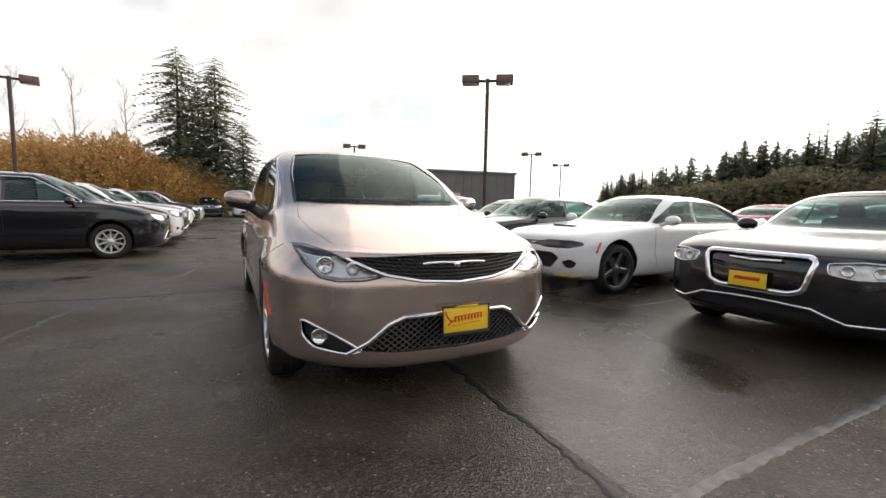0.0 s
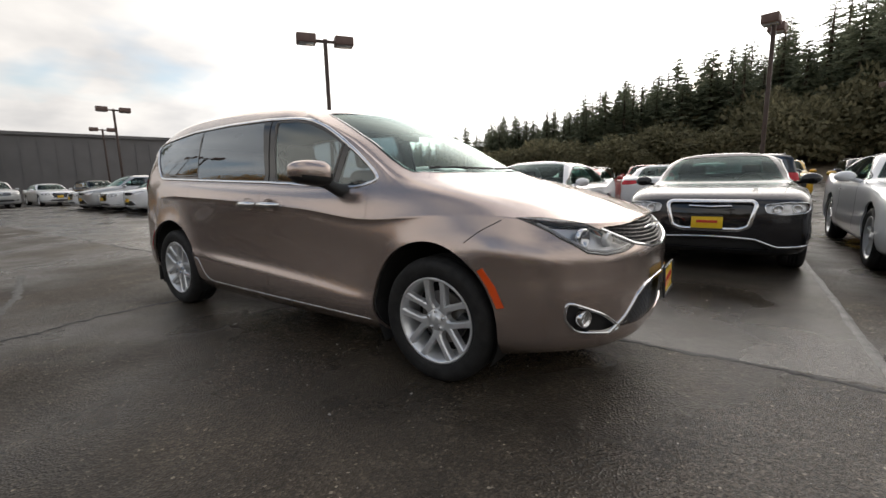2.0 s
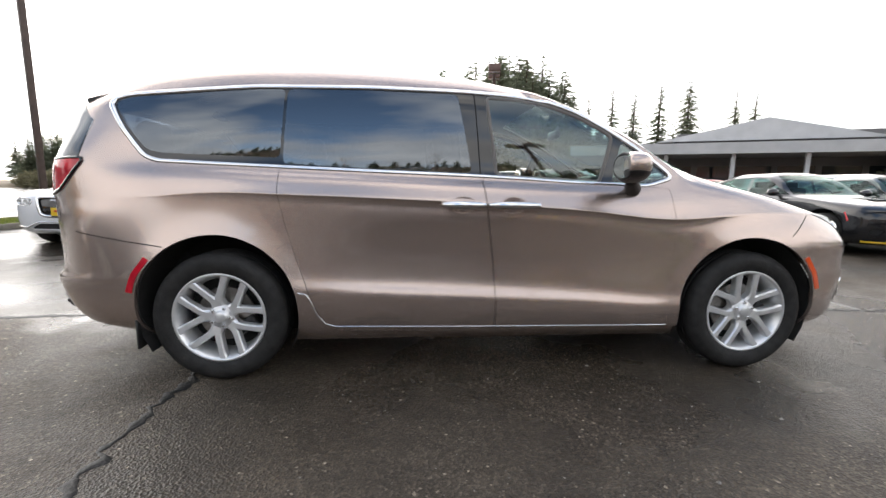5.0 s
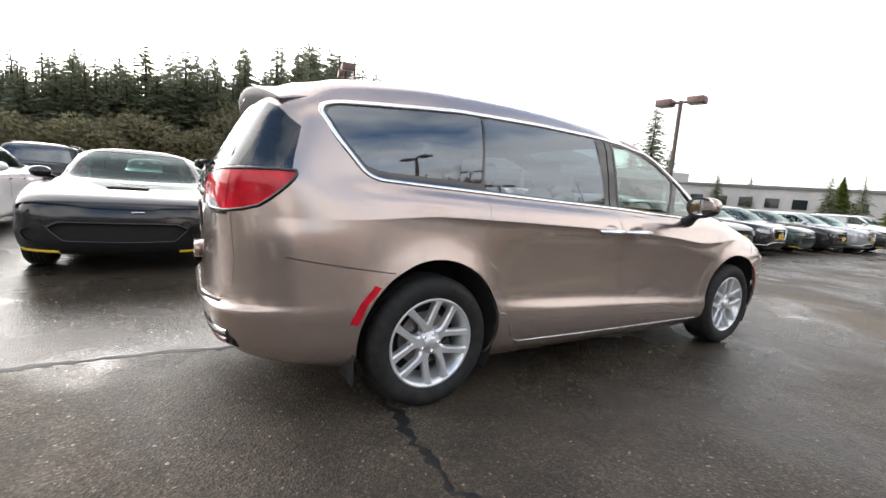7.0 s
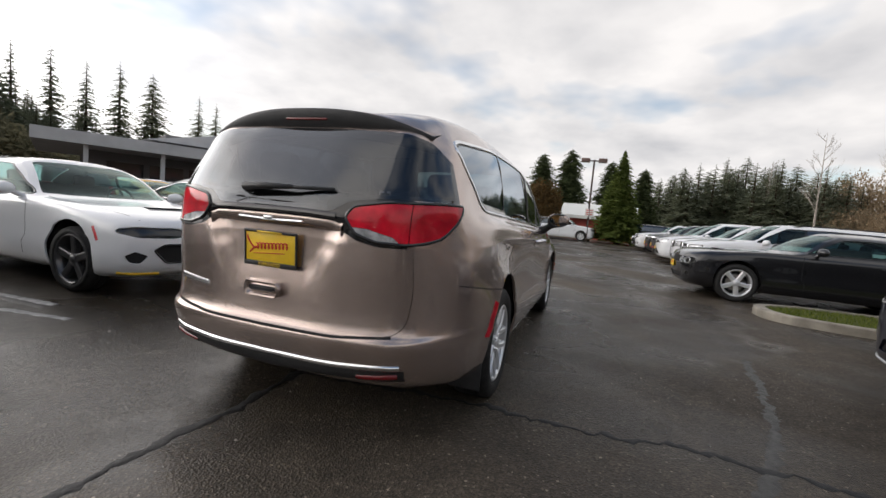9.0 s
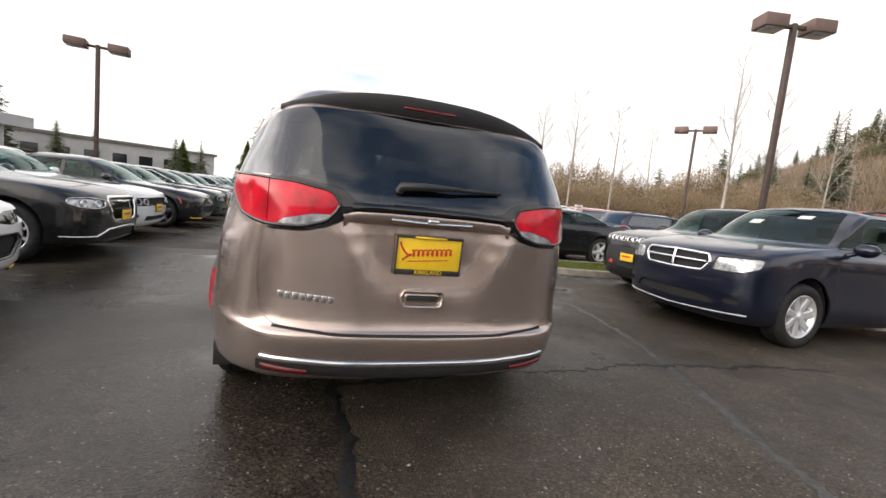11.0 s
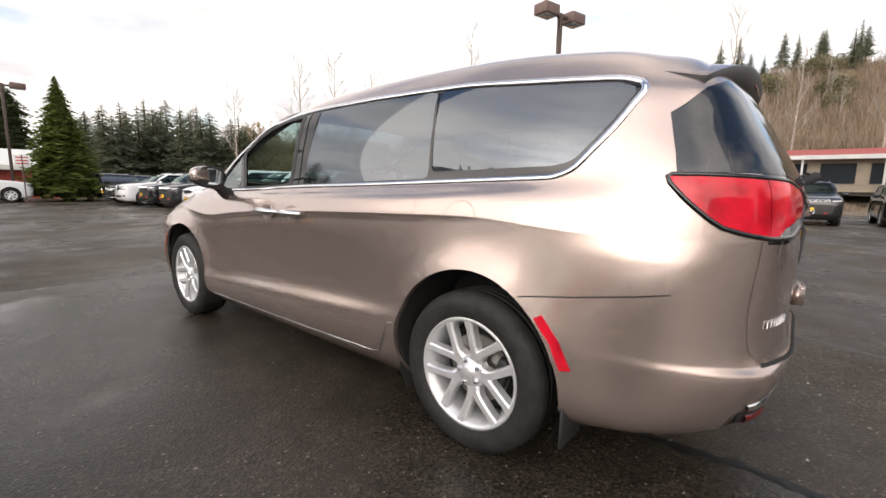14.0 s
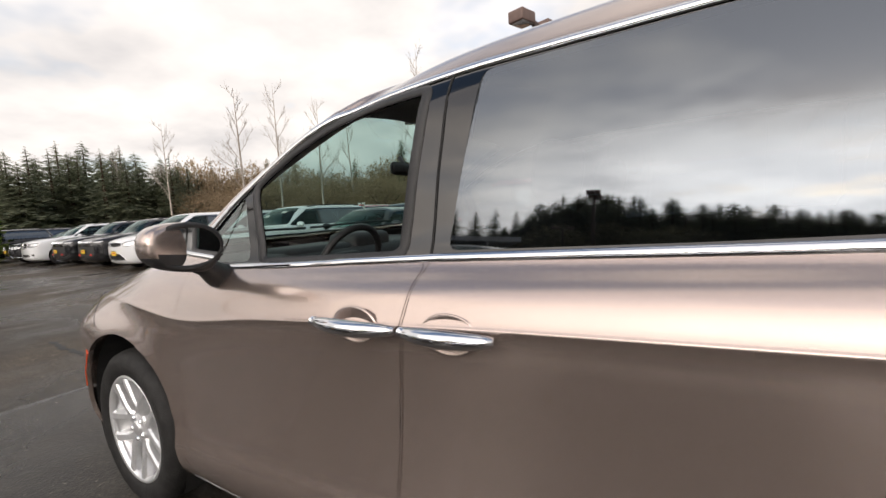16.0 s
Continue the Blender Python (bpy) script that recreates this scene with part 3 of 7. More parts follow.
def outline(sheet, bvh, lift=0.0):
    """The border of a sheet as closed runs of (point, normal on the body)."""
    nxt = {}
    for e in sheet.edges:
        if e.is_boundary:
            a, b = e.verts
            nxt.setdefault(a, []).append(b)
            nxt.setdefault(b, []).append(a)
    runs, seen = [], set()
    for v in nxt:
        run = []
        while v is not None and v not in seen:
            seen.add(v)
            run.append(v.co.copy())
            v = next((w for w in nxt[v] if w not in seen), None)
        if len(run) > 8:
            thin = [run[0]]
            for p in run:
                if (p - thin[-1]).length > .012:
                    thin.append(p)
            path = []
            for p in thin:
                hit, nn, _, _ = bvh.find_nearest(p)
                if nn.dot(Vector((p.x + 2.0, p.y, 0))) < 0:
                    nn = -nn
                path.append((p + nn * lift, nn))
            runs.append(path)
    return runs


def sink(bvh, plane, sign, poly, lift=0.0):
    """Lays points drawn in a plane onto the car's sheet: [(point, normal)]."""
    ia, ib, ic = AX[plane]
    out = []
    for p in poly:
        o, d = [0, 0, 0], [0, 0, 0]
        o[ia], o[ib], o[ic] = p[0], p[1], 6.0 * sign
        d[ic] = -sign
        hit, nn, _, _ = bvh.ray_cast(Vector(o), Vector(d))
        if hit is not None:
            if nn.dot(Vector(d)) > 0:
                nn = -nn
            out.append((hit + nn * lift, nn))
    return out


# ---- wheels ----
def wheel_meshes(style, r_tyre=0.365, r_rim=0.232, width=0.235, rim_mat="alloy"):
    """Tyre, rim, spokes, disc, hub and nuts, lying in the xz plane with the outer face towards -y."""
    w = width / 2
    t = bmesh.new()
    prof = [(r_rim - 0.004, -w * 0.80), (r_rim + 0.012, -w * 0.98), (r_rim + 0.06, -w * 1.06), (r_tyre - 0.035, -w * 1.02), (r_tyre - 0.012, -w * 0.88)]
    prof += [(r_tyre - 0.003, -w * 0.68), (r_tyre, -w * 0.5)]
    for k in (-1, 0, 1):
        c = k * w * 0.3
        prof += [(r_tyre, c - w * 0.05), (r_tyre - 0.008, c - w * 0.04), (r_tyre - 0.008, c + w * 0.04), (r_tyre, c + w * 0.05)]
    prof += [(r_tyre, w * 0.5), (r_tyre - 0.003, w * 0.68), (r_tyre - 0.012, w * 0.9), (r_tyre - 0.035, w * 1.02), (r_rim + 0.06, w * 1.05), (r_rim, w * 0.8)]
    lathe(t, prof, 48)
    tyre = finish(t, "tyre", M["tyre"])
    b = bmesh.new()
    lathe(b, [(r_rim, w * 0.8), (r_rim - 0.03, w * 0.5), (r_rim - 0.035, -w * 0.3), (r_rim - 0.012, -w * 0.72), (r_rim + 0.002, -w * 0.86), (r_rim + 0.006, -w * 0.93), (r_rim + 0.001, -w * 0.97), (r_rim - 0.01, -w * 0.93), (r_rim - 0.018, -w * 0.80)], 48)
    bmesh.ops.recalc_face_normals(b, faces=b.faces)
    rim = finish(b, "rim", M[rim_mat])
    s = bmesh.new()
    face = -w * 0.82

    def bar(a0, r0, a1, r1, w0, w1, y0, y1, deep):
        p0, p1 = Vector((math.cos(a0) * r0, y0, math.sin(a0) * r0)), Vector((math.cos(a1) * r1, y1, math.sin(a1) * r1))
        d = (p1 - p0).normalized()
        q = d.cross(Vector((0, 1, 0))).normalized()
        sec = []
        for p, ww in ((p0, w0), ((p0 + p1) / 2, (w0 + w1) / 2), (p1, w1)):
            sec.append([s.verts.new(p + q * ww * k + Vector((0, dy, 0))) for k, dy in ((-0.5, deep), (-0.5, 0.006), (-0.32, -0.003), (0.32, -0.003), (0.5, 0.006), (0.5, deep))])
        for u, v in zip(sec, sec[1:]):
            for k in range(6):
                s.faces.new((u[k], u[(k + 1) % 6], v[(k + 1) % 6], v[k]))
    n = style.get("n", 5)
    for k in range(n):
        a = math.pi / 2 + 2 * math.pi * k / n + style.get("turn", 0)
        if style["kind"] == "y":
            split = style.get("split", 0.115)
            bar(a, 0.035, a, split - 0.004, 0.074, 0.066, face + 0.016, face + 0.004, 0.05)
            for sg in (-1, 1):
                ks = [(split - 0.020, 0.10, 0.044, 0.006), (0.1235, 0.215, 0.037, 0.0), (0.160, 0.305, 0.036, -0.003), (0.2025, 0.362, 0.037, -0.006), (r_rim - 0.008, 0.402, 0.046, -0.009), (r_rim + 0.001, 0.408, 0.056, -0.009)]
                for (ra, ga, wa, ya), (rb, gb, wb, yb) in zip(ks, ks[1:]):
                    bar(a + sg * ga, ra, a + sg * gb, rb, wa, wb, face + ya, face + yb, 0.045)
        elif style["kind"] == "five":
            bar(a, 0.045, a, r_rim - 0.004, 0.075, 0.085, face + 0.012, face + 0.002, 0.05)
        else:
            bar(a, 0.045, a, r_rim - 0.004, 0.028, 0.034, face + 0.012, face + 0.002, 0.05)
    if style["kind"] == "y":
        for k in range(n):
            a = math.pi / 2 + 2 * math.pi * (k + 0.5) / n
            bar(a - 0.26, 0.06, a + 0.26, 0.06, 0.03, 0.03, face + 0.012, face + 0.012, 0.05)
    bmesh.ops.recalc_face_normals(s, faces=s.faces)
    spokes = finish(s, "spokes", M[rim_mat], smooth=False)
    d = bmesh.new()
    lathe(d, [(0.05, -w * 0.1), (0.155, -w * 0.1), (0.157, 0.0), (0.05, 0.0)], 32)
    bmesh.ops.recalc_face_normals(d, faces=d.faces)
    disc = finish(d, "brake_disc", M["disc"], smooth=False)
    k_ = bmesh.new()
    box(k_, 0.115, -w * 0.06, 0.05, 0.07, 0.07, 0.15, 0.015)
    caliper = finish(k_, "brake_caliper", M["plastic"], smooth=False)
    # a near-black disc added behind the brake, standing in for shade between the spokes
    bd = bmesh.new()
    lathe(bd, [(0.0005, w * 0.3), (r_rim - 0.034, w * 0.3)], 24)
    back = finish(bd, "wheel_shade_disc", M["cavity"])
    h = bmesh.new()
    lathe(h, [(0.075, face + 0.04), (0.072, face + 0.012), (0.055, face + 0.006), (0.034, face + 0.004), (0.032, face - 0.004), (0.026, face - 0.008), (0.0005, face - 0.009)], 24)
    bmesh.ops.recalc_face_normals(h, faces=h.faces)
    hub = finish(h, "hub_cap", M[rim_mat])
    u = bmesh.new()
    lathe(u, [(0.0115, 0.03), (0.0115, -0.006), (0.007, -0.012), (0.0005, -0.012)], 6)
    bmesh.ops.recalc_face_normals(u, faces=u.faces)
    nut = finish(u, "wheel_nut", M["chrome"], smooth=False)
    return dict(tyre=tyre, rim=rim, spokes=spokes, brake_disc=disc, brake_caliper=caliper, wheel_shade_disc=back, hub_cap=hub, wheel_nut=nut, face=face)


def add_wheel(car, ms, x, y, z, side, turn=0.0, nuts=True):
    """A wheel under a car; side -1 is the right-hand side. Its pieces are one level deeper."""
    hubm = pose(x, y, z, 0, turn, 0) if side < 0 else pose(x, y, z, 0, turn, 180)
    wh = new("wheel", ms["rim"])
    wh.parent = car
    wh.matrix_basis = hubm
    for nm in ("tyre", "spokes", "hub_cap", "brake_disc", "brake_caliper", "wheel_shade_disc"):
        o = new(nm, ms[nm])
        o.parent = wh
    if nuts:
        for k in range(5):
            a = math.pi / 2 + 2 * math.pi * (k + 0.5) / 5
            o = new("wheel_nut", ms["wheel_nut"])
            o.parent = wh
            o.matrix_basis = pose(math.cos(a) * 0.052, ms["face"] + 0.006, math.sin(a) * 0.052)
    return wh


# ---- the minivan: 5.17 m long, on a 3.09 m wheelbase, nose towards +x ----
MID = (1.08, 0.5, -0.1, -0.7, -1.15, -1.545)


def mids(ws, zs, xs=MID):
    return list(zip(xs, ws, zs))


VAN = []
VAN.append(ring((2.38, 0, .215), (2.34, .38, .215), (2.20, .66, .22), (2.06, .80, .225), (1.95, .86, .22), (1.545, .88, .20), *mids((.88,) * 6, (.20,) * 6), (-1.95, .86, .24), (-2.2, .78, .27), (-2.36, .64, .29), (-2.43, .36, .30), (-2.45, 0, .30)))
VAN.append(ring((2.49, 0, .265), (2.45, .40, .265), (2.315, .70, .275), (2.14, .87, .285), (1.98, .935, .285), (1.545, .95, .28), *mids((.955,) * 6, (.265, .267, .27, .28, .29, .30)), (-2.0, .945, .32), (-2.25, .87, .32), (-2.44, .70, .325), (-2.52, .40, .325), (-2.53, 0, .325)))
VAN.append(ring((2.535, 0, .42), (2.49, .42, .42), (2.355, .74, .43), (2.17, .91, .44), (2.0, .975, .42), (1.545, 1.0, .42), *mids((.999, 1.0, 1.0, 1.0, .999, 1.0), (.405, .435, .465, .49, .51, .52)), (-2.0, .985, .51), (-2.30, .90, .50), (-2.53, .72, .49), (-2.61, .41, .485), (-2.625, 0, .485)))
VAN.append(ring((2.548, 0, .56), (2.50, .42, .56), (2.37, .745, .57), (2.185, .92, .57), (2.0, .985, .56), (1.545, 1.0, .54), *mids((.983, .977, .975, .977, .985, 1.0), (.49, .52, .55, .57, .59, .60)), (-2.0, .985, .58), (-2.30, .905, .57), (-2.54, .725, .56), (-2.625, .415, .555), (-2.64, 0, .55)))
VAN.append(ring((2.545, 0, .66), (2.50, .42, .66), (2.365, .742, .66), (2.182, .92, .66), (2.0, .985, .66), (1.545, 1.0, .65), *mids((.976, .968, .966, .968, .977, .998), (.62, .64, .66, .66, .66, .66)), (-2.0, .98, .635), (-2.295, .90, .61), (-2.515, .72, .595), (-2.60, .41, .588), (-2.612, 0, .585)))
VAN.append(ring((2.51, 0, .82), (2.465, .42, .82), (2.33, .735, .82), (2.15, .905, .84), (1.97, .965, .86), (1.545, .985, .87), *mids((.980, .980, .980, .980, .982, .988), (.84, .90, .93, .955, .968, .975)), (-2.0, .968, .945), (-2.30, .893, .93), (-2.52, .713, .915), (-2.605, .41, .905), (-2.62, 0, .905)))
VAN.append(ring((2.44, 0, .918), (2.40, .42, .915), (2.265, .72, .925), (2.11, .83, .94), (1.95, .885, .957), (1.545, .955, .96), *mids((.984, .99, .992, .992, .992, .990), (.925, .972, 1.008, 1.032, 1.045, 1.052)), (-2.0, .96, 1.022), (-2.31, .878, 1.012), (-2.525, .71, 1.015), (-2.607, .41, 1.015), (-2.622, 0, 1.015)))
VAN.append(ring((2.05, 0, 1.045), (2.02, .38, 1.04), (1.95, .64, 1.035), (1.86, .76, 1.035), (1.76, .82, 1.045), (1.46, .90, 1.06), *mids((.943, .953, .955, .955, .955, .955), (1.04, 1.06, 1.085, 1.107, 1.12, 1.132)), (-2.0, .928, 1.12), (-2.32, .862, 1.105), (-2.525, .70, 1.105), (-2.605, .41, 1.105), (-2.62, 0, 1.105)))
VAN.append(ring((1.47, 0, 1.185), (1.45, .30, 1.187), (1.38, .55, 1.19), (1.30, .70, 1.19), (1.24, .77, 1.188), (1.17, .825, 1.18), *mids((.868, .875, .88, .88, .88, .88), (1.165, 1.14, 1.157, 1.175, 1.19, 1.203), (1.10, .5, -.1, -.7, -1.15, -1.545)), (-2.0, .876, 1.218), (-2.33, .84, 1.212), (-2.515, .69, 1.205), (-2.588, .40, 1.20), (-2.60, 0, 1.20)))
VAN.append(ring((.92, 0, 1.475), (.90, .28, 1.473), (.86, .52, 1.465), (.82, .66, 1.455), (.79, .73, 1.445), (.76, .775, 1.435), *mids((.81, .835, .84, .84, .84, .84), (1.425, 1.42, 1.43, 1.435, 1.435, 1.435), (.74, .33, -.15, -.7, -1.13, -1.545)), (-2.02, .83, 1.42), (-2.28, .78, 1.41), (-2.42, .66, 1.41), (-2.478, .38, 1.41), (-2.49, 0, 1.41)))
VAN.append(ring((.32, 0, 1.705), (.31, .26, 1.703), (.29, .46, 1.695), (.27, .58, 1.685), (.26, .65, 1.672), (.25, .71, 1.655), *mids((.75, .765, .77, .77, .77, .768), (1.63, 1.645, 1.662, 1.668, 1.66, 1.645), (.22, .05, -.2, -.72, -1.15, -1.56)), (-2.0, .758, 1.598), (-2.19, .72, 1.585), (-2.31, .61, 1.59), (-2.355, .36, 1.60), (-2.36, 0, 1.602)))
VAN.append(ring((.2, 0, 1.735), (.19, .22, 1.733), (.17, .38, 1.728), (.15, .48, 1.72), (.14, .54, 1.715), (.12, .59, 1.708), *mids((.62, .64, .645, .645, .645, .645), (1.70, 1.71, 1.722, 1.73, 1.722, 1.705), (.10, -.02, -.22, -.72, -1.15, -1.56)), (-2.0, .63, 1.66), (-2.14, .60, 1.645), (-2.24, .52, 1.645), (-2.285, .32, 1.65), (-2.295, 0, 1.652)))
VAN.append(ring((.08, 0, 1.755), (.07, .13, 1.754), (.05, .22, 1.75), (.04, .28, 1.748), (.03, .32, 1.746), (.01, .34, 1.744), *mids((.35, .36, .36, .36, .36, .36), (1.742, 1.75, 1.76, 1.768, 1.76, 1.74), (0, -.1, -.3, -.75, -1.15, -1.56)), (-1.95, .35, 1.71), (-2.06, .34, 1.69), (-2.13, .30, 1.685), (-2.17, .19, 1.685), (-2.18, 0, 1.686)))
VAN.append(ring((-.1, 0, 1.768), (-.11, 0, 1.768), (-.12, 0, 1.768), (-.13, 0, 1.768), (-.14, 0, 1.768), (-.15, 0, 1.769), *mids((0,) * 6, (1.769, 1.77, 1.773, 1.776, 1.768, 1.75), (-.16, -.22, -.4, -.78, -1.15, -1.5)), (-1.8, 0, 1.728), (-1.9, 0, 1.72), (-1.97, 0, 1.715), (-2.0, 0, 1.713), (-2.01, 0, 1.712)))


# the rear flank leans out over the wheel: one row for each ring, stations from -0.7 to -2.3
for k, lean in ((3, (0, .003, .010, .006, 0)), (4, (0, .006, .014, .008, 0)), (5, (-.002, -.010, -.022, -.012, -.004)), (6, (-.003, -.014, -.026, -.016, -.006)), (7, (-.002, -.008, -.016, -.010, -.004))):
    VAN[k][9:14, 1] += np.array(lean)
VAN[-4][6:14, 1] *= .967
VAN[-5][6:14, 1] *= .988
for k, up in ((-3, .036), (-2, .046), (-1, .046)):
    VAN[k][:, 2] += up * np.array((0, 0, 0, 0, .05, .1, .2, .35, .5, .85, 1.1, 1.2, 1.1, .8, .6, .5, .5))


def near(a, b, k, inset):
    """A ring a little way from a towards b, drawn in along the flanks: it sharpens the crease at a."""
    r = a + (b - a) * k
    r[6:13, 1] -= inset * np.array((1, 1, 1, 1, .7, .3, 0))
    return r


VAN = VAN[:6] + [near(VAN[6], VAN[5], .16, .004), VAN[6], near(VAN[6], VAN[7], .12, .000)] + VAN[7:]

ARCH = ((1.525, 0.395, 0.428), (-1.545, 0.40, 0.43))


def van_bulge(x, w, z):
    """Rolled lips round the wheel openings."""
    if w < 0.8 or z > 0.96:
        return 0.0
    add = 0.0
    for cx, cz, r in ARCH:
        d = math.hypot(x - cx, z - cz) - r
        if d < 0.09:
            add = max(add, 0.016 * (1 - max(0, d) / 0.09) ** 2 * min(1.0, max(0.0, (z - 0.2) / 0.25)))
    return add


def tailgate_press(x, w, z):
    """The hollow in the tailgate about the plate."""
    if x > -2.4 or w > .5:
        return 0.0
    half = .25 + (z - .82) / .26 * .14
    a = max(0.0, min(1.0, (half - w) / .05 + .5)) * max(0.0, min(1.0, (z - .80) / .045)) * max(0.0, min(1.0, (1.10 - z) / .02))
    return .032 * a * a * (3 - 2 * a)


def clear_arches(bm, sg):
    """Takes away what is left within the wheel openings."""
    out = []
    for f in bm.faces:
        c = f.calc_center_median()
        if c.y * sg > 0.6 and any(math.hypot(c.x - cx, c.z - cz) < r * 0.985 or (abs(c.x - cx) < r * 0.88 and c.z < cz) for cx, cz, r in ARCH):
            out.append(f)
    bmesh.ops.delete(bm, geom=out, context="FACES")


def mirror_poly(p):
    return [(-a, b) for a, b in p][::-1]


def build_van():
    car = thing("minivan", "metallic mauve-bronze minivan with chrome window trim, parked on wet asphalt", "minivan")
    bm = skin(VAN, 9, 5, van_bulge, tailgate_press)
    bvh = BVHTree.FromBMesh(bm)
    shell = bm.copy()

    def on_side(sg):
        return lambda f: f.calc_center_median().y * sg > 0.45 and f.normal.y * sg > 0.12

    front = lambda f: f.calc_center_median().x > 1.88 and f.normal.x > 0.05
    rear = lambda f: f.calc_center_median().x < -2.20 and f.normal.x < -0.04
    top = lambda f: f.normal.z > 0.25 and f.calc_center_median().x > 0.15 and f.calc_center_median().z > 0.9

    arches = [[(cx + math.cos(a) * r, cz + math.sin(a) * r) for a in np.linspace(-0.62, math.pi + 0.62, 40)] + [(cx - r * 0.9, -0.1), (cx + r * 0.9, -0.1)] for cx, cz, r in ARCH]
    dlo = rounded([(1.075, 1.165), (.98, 1.245), (.83, 1.352), (.66, 1.456), (.51, 1.535), (.34, 1.597), (.17, 1.628), (-.2, 1.648), (-.73, 1.656), (-1.35, 1.645), (-2.05, 1.585), (-2.125, 1.56), (-2.135, 1.525), (-2.06, 1.40), (-1.93, 1.245), (-1.86, 1.218), (-1.15, 1.193), (-.7, 1.178), (-.1, 1.16), (.5, 1.132), (.9, 1.118)], 0.05, 3)
    door_f = rounded([(1.03, 1.10), (1.055, .80), (1.04, .36), (.98, .285), (.0, .275), (-.01, .55), (-.03, .75), (-.06, .95), (-.078, 1.09), (-.085, 1.157), (.5, 1.128), (.98, 1.107)], 0.035, 3)
    door_s = rounded([(-.006, .275), (-.016, .55), (-.036, .75), (-.066, .95), (-.084, 1.09), (-.091, 1.158), (-.7, 1.175), (-1.212, 1.192), (-1.214, 1.06), (-1.174, .875), (-1.094, .61), (-1.049, .485), (-1.0, .36), (-.94, .285)], 0.03, 3)
    glass_f = [(.62, 1.14), (.44, 1.145), (.03, 1.163), (.0, 1.18), (-.055, 1.62), (.16, 1.61), (.33, 1.58), (.50, 1.518), (.64, 1.447), (.705, 1.405)]
    glass_v = [(.69, 1.14), (.76, 1.375), (.82, 1.335), (.98, 1.225), (1.045, 1.172), (.92, 1.135)]
    glass_s = [(-.142, 1.178), (-.222, 1.628), (-.73, 1.638), (-1.183, 1.634), (-1.203, 1.214), (-.7, 1.193)]
    glass_q = [(-1.219, 1.245), (-1.195, 1.633), (-1.35, 1.628), (-2.04, 1.568), (-2.098, 1.545), (-2.105, 1.52), (-2.035, 1.41), (-1.925, 1.282), (-1.85, 1.262)]

    # underbody and wheel wells
    for sg in (-1, 1):
        for cx, cz, r in ARCH:
            well = bmesh.new()
            rows = []
            for a in np.linspace(-0.55, math.pi + 0.55, 22):
                rows.append([well.verts.new((cx + math.cos(a) * (r + .005), sg * y, cz + math.sin(a) * (r + .005))) for y in (0.97, 0.60)])
            for p, q in zip(rows, rows[1:]):
                well.faces.new((p[0], p[1], q[1], q[0]))
            well.faces.new([p[1] for p in rows])
            part("wheel_well", well, M["cavity"], car, smooth=False)
    for nm, args in (("floor_pan", (0.0, 0, 0.30, 2.05, 1.80, 0.16, 0.02)), ("rear_tray", (-2.2, 0, 0.40, 0.50, 1.45, 0.18, 0.04)), ("front_tray", (2.08, 0, 0.34, 0.36, 1.15, 0.16, 0.04)), ("chassis", (0.0, 0, 0.36, 4.3, 1.15, 0.16, 0.02))):
        ub = bmesh.new()
        box(ub, *args)
        part(nm, ub, M["cavity"], car, smooth=False)

    side_panels = []
    for sg in (-1, 1):
        ok = on_side(sg)
        for a in arches:
            bmesh.ops.delete(bm, geom=cut(bm, a, "xz", ok), context="FACES")
        clear_arches(bm, sg)
        # glasshouse
        fs = cut(bm, dlo, "xz", ok)
        band = take(bm, fs, -0.006)
        every = lambda f: True
        for nm, poly, ma, lab in (("front_door_window", glass_f, "side_glass", "clear front door glass"), ("quarter_light", glass_v, "side_glass", "small fixed glass by the mirror"), ("sliding_door_window", glass_s, "tinted", "dark privacy glass"), ("rear_quarter_window", glass_q, "tinted", "dark privacy glass")):
            g = take(band, cut(band, rounded(poly, 0.03, 3), "xz", every), -0.002)
            if nm == "front_door_window" and sg > 0:
                g.free()          # the driver's window is wound down
                continue
            part(nm, fair(g, "xz"), M[ma], car, lab).visible_shadow = False
        edge_in(band, 0.0, 0.02)
        part("window_surround", band, M["frit"], car, "gloss black pillars and window frames")
        sl = bmesh.new()
        ribbon(sl, sink(bvh, "xz", sg, dense(rounded(glass_f, .03, 3), 0.03), -0.006), 0.022 if sg < 0 else .036, 0.006)
        part("window_seal", sl, M["seal"] if sg < 0 else M["plastic"], car, "rubber seal round the front door window")
        sl = bmesh.new()
        ribbon(sl, sink(bvh, "xz", sg, dense([(-.092, 1.165), (-.105, 1.35), (-.128, 1.652)], .03, False), -.004), .007, .0015, close=False)
        part("pillar_gap", sl, M["cavity"], car)
        path = sink(bvh, "xz", sg, dense(dlo, 0.03))
        tr = bmesh.new()
        ribbon(tr, path, 0.026, 0.006)
        part("window_trim", tr, M["chrome"], car, "bright chrome trim round the side windows")
        for nm, poly in (("front_door", door_f), ("sliding_door", door_s)):
            d = take(bm, cut(bm, poly, "xz", ok))
            edge_in(d, 0.0022, 0.016)
            side_panels.append(part(nm, d, M["bronze"], car))
        for nm, poly, ma, lab in (("side_marker", [(1.955, .51), (1.99, .515), (1.945, .62), (1.878, .71), (1.85, .695), (1.91, .61)], "amber", "amber front side marker"), ("rear_side_marker", [(-1.978, .515), (-2.016, .52), (-1.972, .62), (-1.90, .71), (-1.872, .695), (-1.94, .61)], "red_lens", "red rear side marker")):
            d = take(bm, cut(bm, poly, "xz", ok), 0.004)
            edge_in(d, 0.0, 0.012)
            part(nm, d, M[ma], car, lab)
        sm = bmesh.new()
